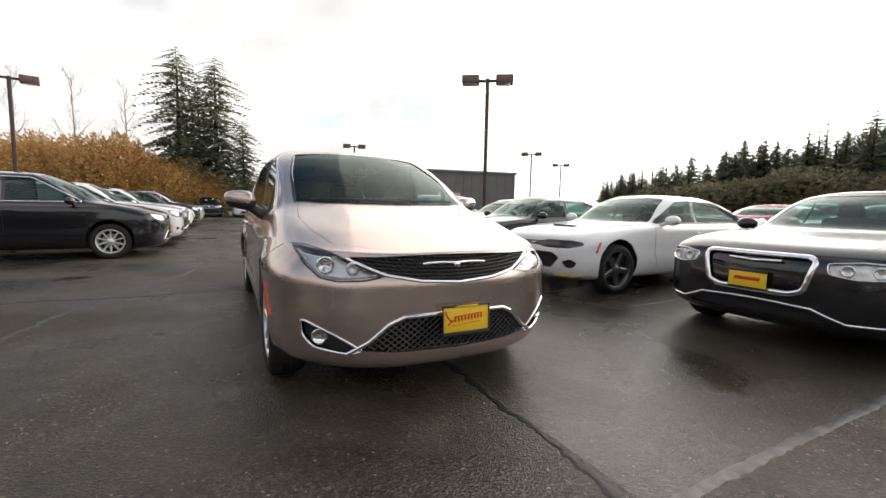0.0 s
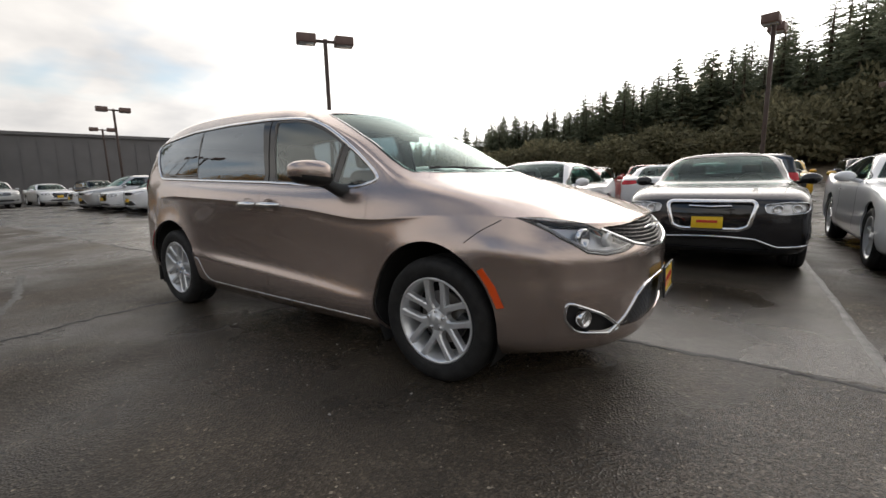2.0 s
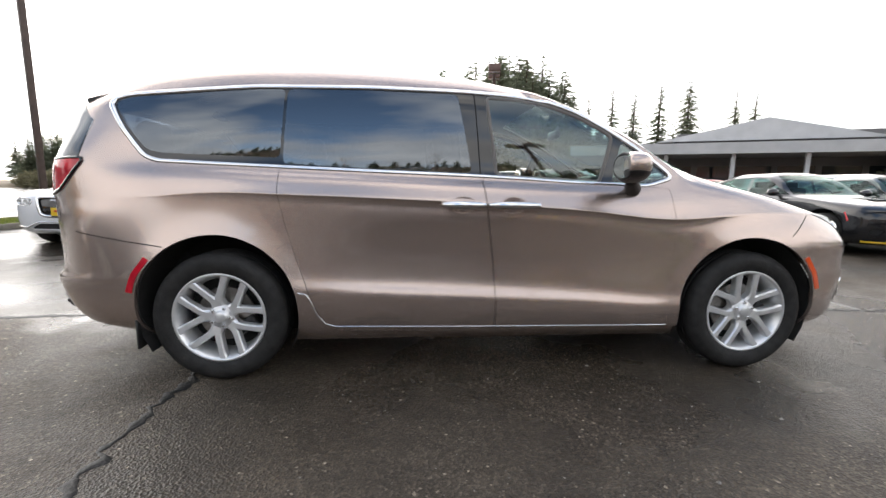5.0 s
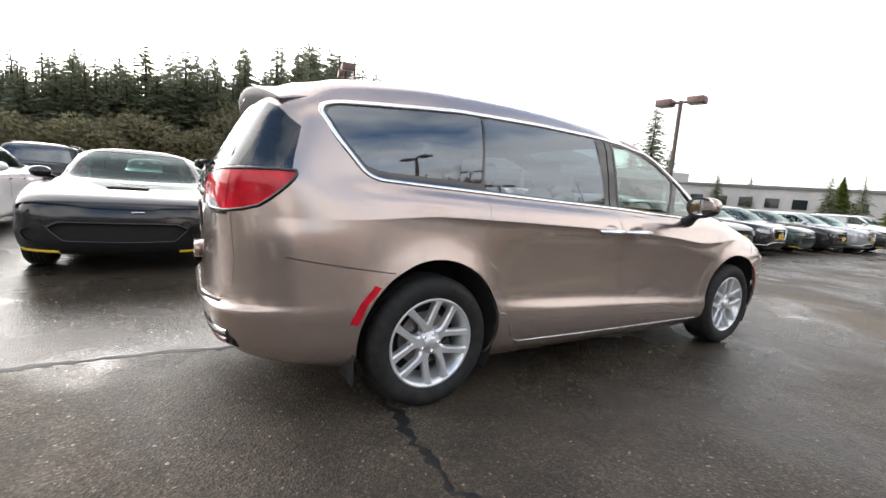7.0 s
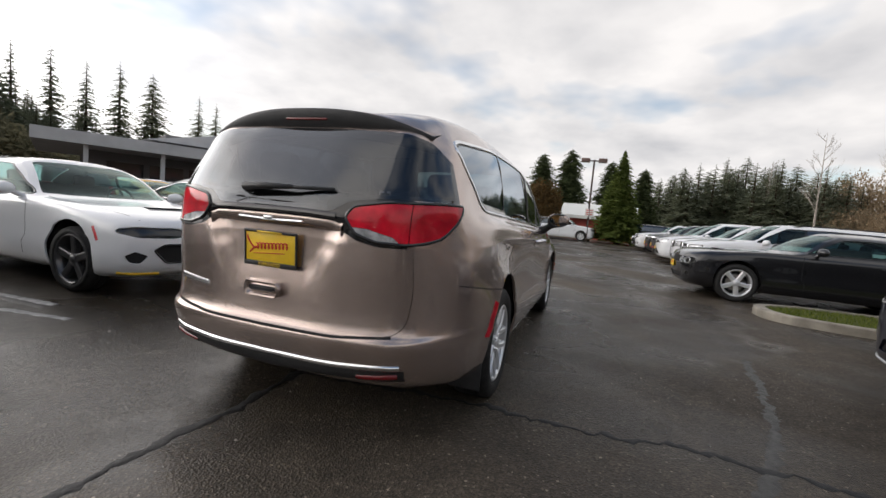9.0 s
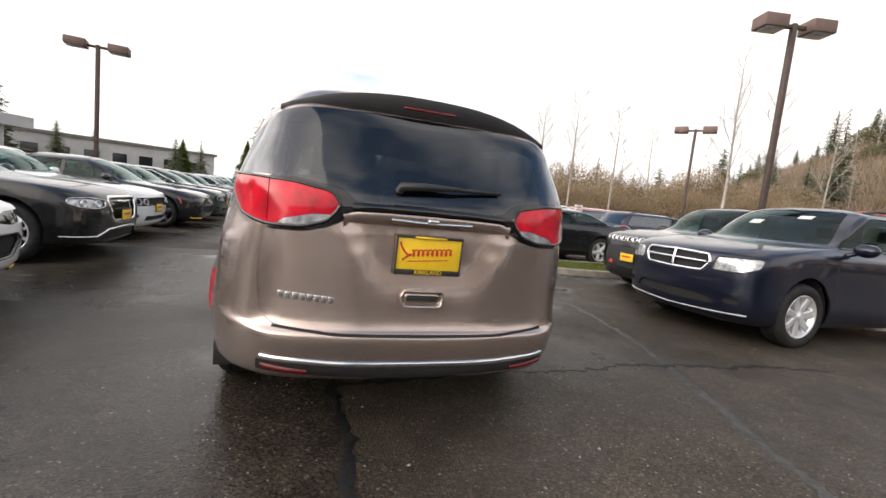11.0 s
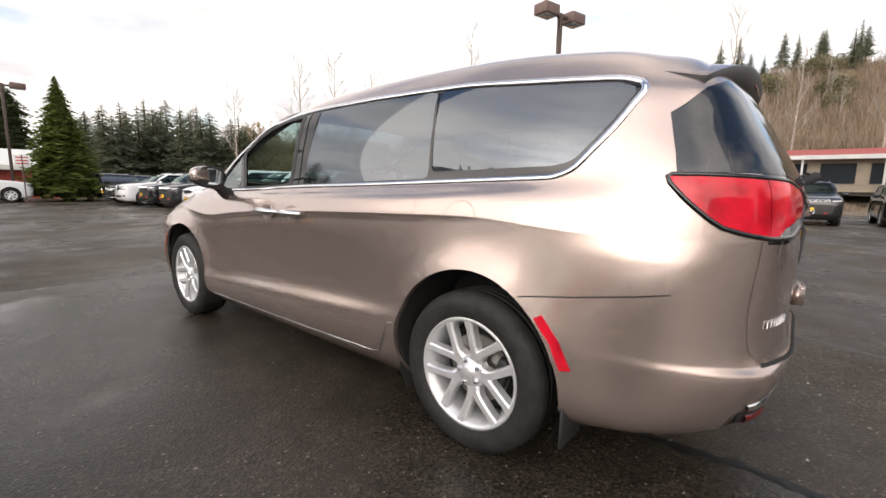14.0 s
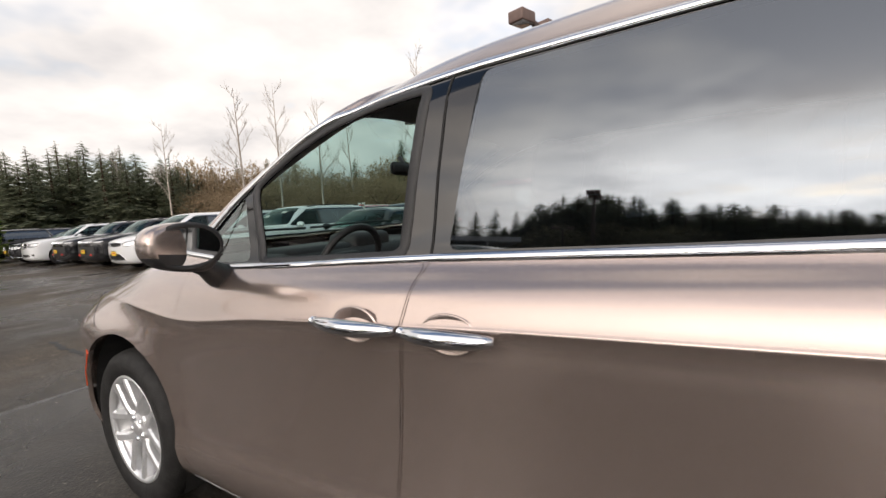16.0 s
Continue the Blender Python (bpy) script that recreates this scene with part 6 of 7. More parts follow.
COUPE = dict(name="coupe", W=.96, xf=2.42, xr=-2.58, xa=1.50, xb=-1.44, bow=.62, sh=.92, belt=1.01, nz=.84, tz=1.06, xc=.72, cz=1.02, xt=-.02, xe=-1.05, xd=-1.80, dz=1.09, H=1.45, ra=.39, rt=.36, rims=FIVE_S, doors=2, xB=-.72, flare=.016, scoop=True, plate=(-.05, .58),
    face=[("grille_band", [(0, .765), (.93, .755), (.95, .68), (.90, .62), (0, .62)], "cavity", -.04, ("gloss_black", .016), False), ("lower_intake", [(0, .42), (.55, .43), (.62, .34), (0, .33)], "cavity", -.03, None, False), ("fog_pocket", [(.76, .46), (.86, .47), (.86, .40), (.76, .40)], "cavity", -.02, None, True)],
    strips=[("lamp_ring", [(.60 + .07 * math.cos(a), .69 + .055 * math.sin(a)) for a in np.linspace(0, 6.3, 13)], "white_lens", .016, .02), ("lamp_ring", [(.80 + .07 * math.cos(a), .69 + .055 * math.sin(a)) for a in np.linspace(0, 6.3, 13)], "white_lens", .016, .02), ("lamp_ring", [(-.60 + .07 * math.cos(a), .69 + .055 * math.sin(a)) for a in np.linspace(0, 6.3, 13)], "white_lens", .016, .02), ("lamp_ring", [(-.80 + .07 * math.cos(a), .69 + .055 * math.sin(a)) for a in np.linspace(0, 6.3, 13)], "white_lens", .016, .02)], tail=lights_sedan)
SUV = dict(name="sport_utility", W=.92, xf=2.40, xr=-2.46, xa=1.46, xb=-1.42, bow=.75, sh=.98, belt=1.085, nz=.98, tz=1.08, xc=1.20, cz=1.15, xt=.36, xe=-2.02, xd=-2.36, dz=1.14, H=1.66, ra=.40, rt=.36, rims=SEVEN, gate=True, privacy=True, rails=True, xB=-.10, flare=.022, drop=.12, wr=.74,
    face=[("grille", [(0, .955), (.46, .94), (.50, .86), (.42, .75), (0, .74)], "cavity", -.03, ("chrome", .035), False), ("headlight", [(.56, .93), (.54, .78), (.84, .78), (.95, .84), (.95, .95)], "white_lens", -.008, ("gloss_black", .012), True), ("lower_intake", [(0, .50), (.52, .50), (.62, .40), (0, .38)], "cavity", -.02, None, False), ("fog_pocket", [(.70, .50), (.84, .51), (.84, .43), (.70, .43)], "cavity", -.02, None, True)],
    strips=[("grille_bar", [(-.46, .85), (0, .85), (.46, .85)], "chrome", .03, .01), ("grille_post", [(0, .75), (.0005, .85), (0, .95)], "chrome", .035, .012), ("lower_trim", [(-.9, .335), (0, .30), (.9, .335)], "silver", .02, .01)], tail=lights_suv, stickers=((.78, -.25), (.62, .25)))
TRAIL = dict(SUV, name="trail_utility", W=.92, xf=2.30, xr=-2.30, xa=1.38, xb=-1.32, H=1.67, xc=1.05, xt=.30, xe=-1.85, xd=-2.18, nz=.97, sh=1.0, belt=1.10, plate=(-.02, .60), bow=.6, stickers=(),
    face=[("grille_slot", [(.02 + k * .155, .88), (.02 + k * .155, .96), (.12 + k * .155, .96), (.12 + k * .155, .88)], "cavity", -.02, ("chrome", .02), True) for k in range(4)] + [("headlight", [(.66, .94), (.66, .89), (.94, .90), (.96, .95)], "white_lens", -.005, None, True), ("lower_intake", [(0, .78), (.70, .78), (.74, .60), (.66, .44), (0, .42)], "plastic", -.01, None, False)],
    strips=[("tow_hook", [(.45, .46), (.50, .50), (.55, .46)], "plate_red", .03, .03), ("tow_hook", [(-.45, .46), (-.50, .50), (-.55, .46)], "plate_red", .03, .03)])
FAMILY = dict(SUV, name="family_van", W=.99, xf=2.50, xr=-2.62, xa=1.54, xb=-1.52, H=1.74, xc=1.38, cz=1.16, xt=.42, xe=-2.15, xd=-2.52, nz=.93, sh=1.0, belt=1.11, dz=1.18, bow=.9, xB=-.05, plate=(.0, .56), stickers=(), rails=False, rims=TEN, trim="chrome",
    face=[("grille", [(0, .90), (.42, .87), (.44, .83), (.38, .79), (0, .765)], "cavity", -.03, ("chrome", .02), False), ("headlight", [(.48, .86), (.50, .79), (.72, .77), (.86, .82), (.90, .94), (.75, .93)], "reflector", -.01, ("gloss_black", .01), True), ("lower_intake", [(0, .55), (.36, .54), (.52, .42), (.60, .36), (0, .34)], "cavity", -.03, ("chrome", .02), False)], strips=[])


def repaint(car, paint, old):
    for o in car.children_recursive:
        if o.type == "MESH":
            for s in o.material_slots:
                if s.material == M[old]:
                    s.link = "OBJECT"
                    s.material = M[paint]


def park(src, old, paint, x, y, heading, label, category="car"):
    """Another car of the same kind, in its own colour, standing at a place."""
    c = copy_thing(src, pose(x, y, 0, 0, 0, heading))
    if paint != old:
        repaint(c, paint, old)
    tagged(c, label, category)
    return c


saloon = build_car(SALOON, "black", "black saloon with a chrome-framed grille and yellow plate", "car", "parked cars")
saloon.matrix_basis = pose(2.62, 5.36, 0, 0, 0, -90)
muscle = build_car(MUSCLE, "white", "white muscle saloon with black wheels and yellow splitter guards", "car", "parked cars")
muscle.matrix_basis = pose(-.43, 5.24, 0, 0, 0, -90)
coupe = build_car(COUPE, "white", "white coupe with a black grille band and yellow plate", "car", "parked cars")
coupe.matrix_basis = pose(5.12, 5.65, 0, 0, 0, -90)
suv = build_car(SUV, "navy", "dark navy sport utility with chrome cross grille", "car", "parked cars")
suv.matrix_basis = pose(-.45, -6.12, 0, 0, 0, 90)
trail = build_car(TRAIL, "black", "black trail utility with slotted grille and yellow plate", "car", "parked cars")
trail.matrix_basis = pose(1.55, -7.15, 0, 0, 0, 90)
family = build_car(FAMILY, "white", "white minivan with chrome grille trim in a row", "minivan", "parked cars")
family.matrix_basis = pose(15.0, -6.4, 0, 0, 0, 90)

# the row facing the minivan's left side
park(muscle, "white", "black", -3.30, 5.2, -90, "black muscle saloon with yellow splitter guards")
park(saloon, "black", "white", -6.15, 6.6, -90, "white saloon with chrome-framed grille")
ROW_N = (("muscle", "graphite", 7.75), ("coupe", "green", 10.2), ("saloon", "graphite", 12.7), ("muscle", "green", 15.2), ("coupe", "black", 17.7), ("saloon", "silver", 20.2), ("muscle", "black", 22.7))
KIND = dict(muscle=(muscle, "white"), coupe=(coupe, "white"), saloon=(saloon, "black"), suv=(suv, "navy"), trail=(trail, "black"), family=(family, "white"))
WORD = dict(muscle="muscle saloon", coupe="coupe", saloon="saloon", suv="sport utility", trail="trail utility", family="minivan")
HUE = dict(graphite="dark grey", green="dark green", black="black", silver="silver", white="white", red="red", yellow="yellow", navy="navy", orange="orange-red")


def row(items, y, heading, where):
    for kind, paint, x in items:
        src, old = KIND[kind]
        park(src, old, paint, x, y + .12 * math.sin(x * 3), heading + 1.5 * math.sin(x * 5), f"{HUE[paint]} {WORD[kind]} parked {where}", "minivan" if kind == "family" else "car")


row(ROW_N, 5.35, -90, "in a row of stock")
row((("saloon", "silver", -8.9), ("suv", "black", -5.9), ("coupe", "red", -1.9), ("saloon", "white", .7), ("suv", "graphite", 3.2), ("coupe", "yellow", 6.0), ("muscle", "silver", 8.6), ("saloon", "red", 11.3), ("suv", "white", 14.0), ("family", "silver", 16.8)), 13.6, 90, "in the second row of stock")
row((("suv", "black", -4.2), ("trail", "red", -1.3), ("suv", "silver", 1.5), ("trail", "yellow", 4.2), ("suv", "black", 7.0), ("saloon", "silver", 9.8), ("suv", "white", 12.6), ("trail", "graphite", 15.4)), 21.5, -90, "in the third row of stock")
# the row across the aisle
park(coupe, "white", "graphite", 6.0, -5.6, 90, "dark grey coupe with a yellow plate by a grassy kerb island")
row((("suv", "white", 9.2), ("suv", "white", 12.0), ("trail", "black", 18.0), ("trail", "graphite", 20.7), ("suv", "white", 23.4), ("saloon", "black", 26.0)), -6.3, 90, "across the aisle")
row((("suv", "navy", 9.3), ("family", "red", 12.3), ("saloon", "black", 6.0), ("suv", "graphite", 15.3)), -13.0, -90, "behind the aisle's row")
row((("family", "graphite", -7.05), ("suv", "white", -9.75), ("saloon", "black", -12.4), ("suv", "white", -15.0), ("saloon", "white", -17.6), ("suv", "black", -20.2), ("family", "silver", -22.8)), -4.75, 90, "along the aisle")
row((("family", "black", -13.3), ("saloon", "silver", -16.0), ("family", "white", -18.6), ("saloon", "white", -21.2), ("family", "silver", -23.8), ("saloon", "white", -26.4)), 6.9, -90, "beyond a grassy island")
for k, (kind, paint) in enumerate((("suv", "black"), ("family", "white"), ("suv", "silver"), ("saloon", "white"), ("suv", "graphite"))):
    src, old = KIND[kind]
    park(src, old, paint, -36.5, -2.2 + 2.75 * k, 0, f"{HUE[paint]} {WORD[kind]} at the far end of the lot")
park(suv, "navy", "silver", .05, -22.4, 90, "silver sport utility across the lot")
park(trail, "black", "red", 3.1, -23.0, 90, "red trail utility across the lot")
park(trail, "black", "black", -2.95, -20.4, 90, "black trail utility with slotted grille by a fence")
park(suv, "navy", "graphite", -5.9, -21.4, 90, "dark grey sport utility across the lot")
park(suv, "navy", "white", 29.5, .9, -90, "white sport utility side-on under the trees")
park(suv, "navy", "white", 31.0, 6.4, -95, "white sport utility near rust-coloured shrub")
park(trail, "black", "black", 31.0, -4.6, 88, "black utility side-on under a cedar")
park(trail, "black", "navy", 36.0, -7.4, 90, "navy utility at the lot's far edge")


# ---- lamp posts ----
def lamp_post():
    p = thing("street_lamp", "brown steel car park lamp with two box heads", "lamp", "car park lamps")
    b = bmesh.new()
    lathe(b, [(.30, 0), (.30, .62), (.27, .68), (.0005, .68)], 20, axis="z")
    bmesh.ops.recalc_face_normals(b, faces=b.faces)
    part("base", b, M["kerb"], p, "round concrete base")
    t = bmesh.new()
    box(t, 0, 0, 3.4, .13, .13, 5.6, .02)
    part("pole", t, M["bronze_metal"], p)
    a = bmesh.new()
    box(a, 0, 0, 6.12, .09, .62, .09, .01)
    part("arm", a, M["bronze_metal"], p)
    for sg in (-1, 1):
        h = bmesh.new()
        box(h, 0, 0, 0, .50, .62, .30, .03)
        o = part("lamp_head", h, M["lamp_box"], p)
        o.matrix_basis = pose(0, sg * .62, 6.15)
        l = bmesh.new()
        box(l, 0, 0, -.152, .42, .48, .01)
        part("lamp_glass", l, M["white_lens"], o)
    return p


post = lamp_post()
post.matrix_basis = pose(-9.1, 7.6, 0, 0, 0, -34)
post.scale = (1, 1, .955)
for x, y, a in ((-31.5, 8.8, -12), (-44, 12.0, -12), (3.35, 16.6, -10), (14.6, 7.9, -172), (3.7, -10.8, -15), (12.6, -17.7, 130), (30.5, -.9, 0), (-19.6, -8.9, 14), (-27, 24, -40), (-33, 33, -40), (10, 34, 60)):
    lamp_ = copy_thing(post, pose(x, y, 0, 0, 0, a))
    lamp_.scale = (1, 1, {-15: 1.06, -172: .90}.get(a, 1.0))


# ---- buildings ----
def boxed(name, mm, sx, sy, sz, material, parent, at, bevel=0.0):
    b = bmesh.new()
    box(b, 0, 0, sz / 2, sx, sy, sz, bevel)
    o = part(name, b, M[material], parent, smooth=False)
    o.matrix_basis = at
    return o


def grey_hall():
    h = thing("warehouse", "low grey metal-clad hall with a flat roof", "building", at=pose(-56, 22, 0, 0, 0, 80))
    boxed("wall", 0, 32, 14, 6.0, "grey_wall", h, pose(0, 0, 0))
    for k in range(26):
        boxed("cladding_rib", 0, .10, .06, 5.8, "grey_wall", h, pose(-15.6 + k * 1.25, -7.03, 0))
    boxed("roof", 0, 32.4, 14.4, .3, "grey_wall", h, pose(0, 0, 6.0))
    boxed("door", 0, 3.2, .12, 3.2, "pale_wall", h, pose(6, -7.1, 0))


def showroom():
    h = thing("showroom", "pale flat-roofed car showroom with a deep canopy", "building", at=pose(29.5, 40, 0, 0, 0, -28))
    boxed("wall", 0, 25, 14, 4.0, "grey_wall", h, pose(4.5, 3, 0))
    boxed("canopy", 0, 30, 20, .9, "pale_wall", h, pose(3.5, 0, 4.0))
    boxed("upper_storey", 0, 16, 10, 1.6, "grey_wall", h, pose(6, 3, 4.9))
    b = bmesh.new()
    vs = [b.verts.new(v) for v in ((-9, -6, 0), (9, -6, 0), (9, 6, 0), (-9, 6, 0), (0, -6, 2.0), (0, 6, 2.0))]
    for f in ((0, 1, 4), (2, 3, 5), (1, 2, 5, 4), (3, 0, 4, 5)):
        b.faces.new([vs[i] for i in f])
    part("roof", b, M["pale_wall"], h, smooth=False).matrix_basis = pose(5, 2, 5.6)
    for k in range(7):
        boxed("shop_window", 0, 2.7, .1, 2.9, "dark_glass", h, pose(-5.4 + k * 3.2, -4.06, .3))
    for k in range(6):
        boxed("column", 0, .3, .3, 4.0, "pale_wall", h, pose(-8.4 + k * 5, -9.3, 0))


def far_hall():
    h = thing("long_hall", "pale long hall far across the lot", "building", at=pose(71, 31, 0, 0, 0, -62))
    boxed("wall", 0, 30, 14, 5.0, "pale_wall", h, pose(0, 0, 0))
    boxed("roof", 0, 30.6, 14.6, .4, "grey_wall", h, pose(0, 0, 5.0))
    for k in range(9):
        boxed("window", 0, 1.6, .1, 1.3, "dark_glass", h, pose(-12 + k * 3, -7.05, 2.4))


def red_roof():
    h = thing("shop_building", "cream low building with a red metal roof behind a fence", "building", at=pose(-13.0, -53, 1.35, 0, 0, 0))
    boxed("wall", 0, 53, 10, 3.0, "cream", h, pose(0, 0, 0))
    b = bmesh.new()
    vs = [b.verts.new(v) for v in ((-27.5, 6.2, 0), (27.5, 6.2, 0), (27.5, -5.6, 0), (-27.5, -5.6, 0), (-26.5, 0, 1.0), (26.5, 0, 1.0))]
    for f in ((0, 1, 5, 4), (2, 3, 4, 5), (1, 2, 5), (3, 0, 4)):
        b.faces.new([vs[i] for i in f])
    part("roof", b, M["roof_red"], h, smooth=False).matrix_basis = pose(0, 0, 3.0)
    boxed("fascia", 0, 55.1, .12, .35, "pale_wall", h, pose(0, 6.25, 2.72))
    for k in range(16):
        boxed("window", 0, 2.3, .1, 1.7, "dark_glass", h, pose(-24.0 + k * 3.2, 5.06, .7))
    for k in range(11):
        boxed("post", 0, .16, .16, 2.75, "pale_wall", h, pose(-26.0 + k * 5.2, 6.0, 0))


def red_shed():
    h = thing("shed", "small shed with a red metal roof beyond the lot", "building", at=pose(21.5, -54, 1.2, 0, 0, 4))
    boxed("wall", 0, 6.5, 4.5, 2.9, "cream", h, pose(0, 0, 0))
    b = bmesh.new()
    vs = [b.verts.new(v) for v in ((-3.7, 2.8, 0), (3.7, 2.8, 0), (3.7, -2.8, 0), (-3.7, -2.8, 0), (-3.4, 0, .8), (3.4, 0, .8))]
    for f in ((0, 1, 5, 4), (2, 3, 4, 5), (1, 2, 5), (3, 0, 4)):
        b.faces.new([vs[i] for i in f])
    part("roof", b, M["roof_red"], h, smooth=False).matrix_basis = pose(0, 0, 2.9)
    boxed("door", 0, 1.8, .1, 2.1, "pale_wall", h, pose(-.8, 2.28, 0))


def red_cabin():
    h = thing("cabin", "small red cabin with a pale roof among the trees", "building", at=pose(38.5, -1.7, 0, 0, 0, 84))
    boxed("wall", 0, 6, 4.4, 2.0, "roof_red", h, pose(0, 0, 0))
    b = bmesh.new()
    vs = [b.verts.new(v) for v in ((-3.3, -2.7, 0), (3.3, -2.7, 0), (3.3, 2.7, 0), (-3.3, 2.7, 0), (-3.3, 0, 1.2), (3.3, 0, 1.2))]
    for f in ((0, 1, 5, 4), (2, 3, 4, 5), (1, 2, 5), (3, 0, 4)):
        b.faces.new([vs[i] for i in f])
    part("roof", b, M["paper"], h, smooth=False).matrix_basis = pose(0, 0, 2.0)
    boxed("window", 0, 1.1, .1, .9, "dark_glass", h, pose(-1.5, 2.25, .9))
    boxed("fascia", 0, 6.6, .08, .3, "paper", h, pose(0, 2.72, 1.78))


grey_hall(), showroom(), far_hall(), red_roof(), red_shed(), red_cabin()


def sign_panel(x, y, a):
    s = thing("lot_sign", "small white and red sign on a post", "sign", at=pose(x, y, 0, 0, 0, a))
    b = bmesh.new()
    tube(b, [(0, 0, 0), (0, 0, 2.4)], .03, 8)
    part("post", b, M["bronze_metal"], s)
    b = bmesh.new()
    box(b, 0, 0, 2.1, .03, .6, .6, .005)
    o = part("panel", b, M["paper"], s)
    for k in range(3):
        b = bmesh.new()
        box(b, -.018, 0, 2.27 - k * .15, .006, .45, .05)
        part("word_bar", b, M["plate_red"], o)
    return s


sign_panel(9.9, -9.6, 0).scale = (.6, .6, .72)
sign_panel(27.5, -1.0, 0)

# chain fence along the far side
fence = thing("chain_fence", "grey wire fence along the lot's far edge", "fence")
for k in range(22):
    b = bmesh.new()
    tube(b, [(-30 + k * 3.0, -32.5, 0), (-30 + k * 3.0, -32.5, 1.7)], .03, 6)
    part("post", b, M["grey_wall"], fence)
for z in (.15, .6, 1.1, 1.65):
    b = bmesh.new()
    tube(b, [(-30, -32.5, z), (33, -32.5, z)], .012, 5)
    part("rail", b, M["grey_wall"], fence)


# ---- lie of the land ----
def land(x, y):
    """Height of the ground: flat in the lot, wooded rises to the north and south."""
    h = 0.0
    if y > 66:
        h += min(13.0, (y - 66) * .20) * max(0.0, min(1.0, 1.15 - abs(x - 22) / 95))
    if y < -56:
        k = max(0.0, min(1.0, (112 - x) / 60)) * max(0.25, min(1.0, (110 + x) / 60))
        h += min(27.0, (-56 - y) * .42) * k
    return h


# ---- trees ----
def spray(bm, base, tip, width, rng, n=5, droop=.25):
    """A drooping branch: a comb of small pointed leaves along a line."""
    base, tip = Vector(base), Vector(tip)
    d = tip - base
    side = d.cross(Vector((0, 0, 1)))
    if side.length < 1e-5:
        side = Vector((1, 0, 0))
    side.normalize()
    L_ = d.length
    for k in range(n):
        a = (k + .3) / n
        p = base + d * a + Vector((0, 0, -droop * L_ * a * a))
        w = width * (1 - .55 * a) * rng.uniform(.7, 1.25)
        for sg in (-1, 1):
            q = p + side * sg * w + d.normalized() * w * rng.uniform(.35, .8) + Vector((0, 0, rng.uniform(-.5, .12) * w))
            e = p + d * (.9 / n) * rng.uniform(.7, 1.3) + Vector((0, 0, rng.uniform(-.25, .15) * w))
            f = p + side * sg * w * .35 + Vector((0, 0, -w * rng.uniform(.15, .5)))
            v = [bm.verts.new(z_) for z_ in (p, f, q, e)]
            bm.faces.new((v[0], v[1], v[2]))
            bm.faces.new((v[0], v[2], v[3]))


def conifer_mesh(seed, h, r, bare, tiers, per, power=1.0, leafy=.26, combs=5):
    rng = random.Random(seed)
    crown = bmesh.new()
    for i in range(tiers):
        a = i / (tiers - 1)
        z = h * (bare + (1 - bare) * a)
        rad = r * (1 - a) ** power * rng.uniform(.72, 1.15) + .006 * h
        n = max(3, int(per * (1 - .5 * a)))
        for k in range(n):
            if rng.random() < .10:
                continue
            t = 2 * math.pi * (k + rng.random()) / n
            rr = rad * rng.uniform(.6, 1.15)
            zz = z + rng.uniform(-.5, .5) * h / tiers
            spray(crown, (math.cos(t) * rr * .08, math.sin(t) * rr * .08, zz), (math.cos(t) * rr, math.sin(t) * rr, zz - rr * rng.uniform(-.05, .30)), rr * leafy + .06, rng, combs)
    trunk = bmesh.new()
    tube(trunk, [(0, 0, -.4), (0, 0, h * .3), (0, 0, h * .65), (0, 0, h * .99)], [h * .02, h * .016, h * .009, .012], 8)
    return crown, trunk


def tree_kind(name, label, crown, trunk, leaf, bark, category="tree", group=""):
    t = thing(name, label, category, group)
    part("trunk", trunk, M[bark], t)
    part("crown", crown, M[leaf], t, smooth=False)
    return t


def fir(seed, leaf="conifer", power=.8, r=3.1, bare=.10, h=14.0, tiers=34, per=12):
    c, t = conifer_mesh(seed, h, r, bare, tiers, per, power)
    return tree_kind("conifer", "tall dark green conifer on the wooded hillside", c, t, leaf, "bark", group="hillside conifers")


rng = random.Random(5)
FIRS = [fir(1), fir(2, r=3.4, bare=.2, power=.62), fir(3, r=2.7, bare=.26, power=.55), fir(4, r=3.7, bare=.06, power=.9)]
used = [False] * 4


def plant(pool, flags, x, y, scale, label=None):
    k = rng.randrange(len(pool))
    m = pose(x, y, land(x, y), 0, 0, rng.uniform(0, 360))
    if not flags[k]:
        flags[k] = True
        o = pool[k]
        o.matrix_basis = m
    else:
        o = copy_thing(pool[k], m)
    o.scale = (scale * rng.uniform(.85, 1.15), scale * rng.uniform(.85, 1.15), scale)
    if label:
        tagged(o, label)
    return o


def skyline(az):
    """Height in degrees of the northern tree line by bearing."""
    xs = (30, 45, 50, 55, 60, 64, 67, 70, 73, 78, 84, 90, 97, 103, 112, 120, 126, 132)
    ys = (4, 4.4, 5.6, 6.4, 6.9, 7.6, 9.4, 14.0, 15.6, 15.6, 14.6, 13.0, 11.8, 10.2, 8.4, 6.8, 5.4, 4)
    return float(np.interp(az, xs, ys))


for az in np.arange(47, 131, .62):
    for d0 in (88, 104):
        if rng.random() < .12:
            continue
        a = az + rng.uniform(-.5, .5)
        d = d0 + rng.uniform(-7, 7)
        x, y = d * math.cos(radians(a)), d * math.sin(radians(a))
        top = 1.2 + d * math.tan(radians(skyline(a) * (rng.uniform(.74, 1.10) if a > 69 else rng.uniform(.6, 1.0))))
        s = (top - land(x, y)) / 14.0
        if s > .25:
            o = plant(FIRS, used, x, y, min(s, 1.9))
            o.scale = (o.scale.x * 1.4, o.scale.y * 1.4, o.scale.z)
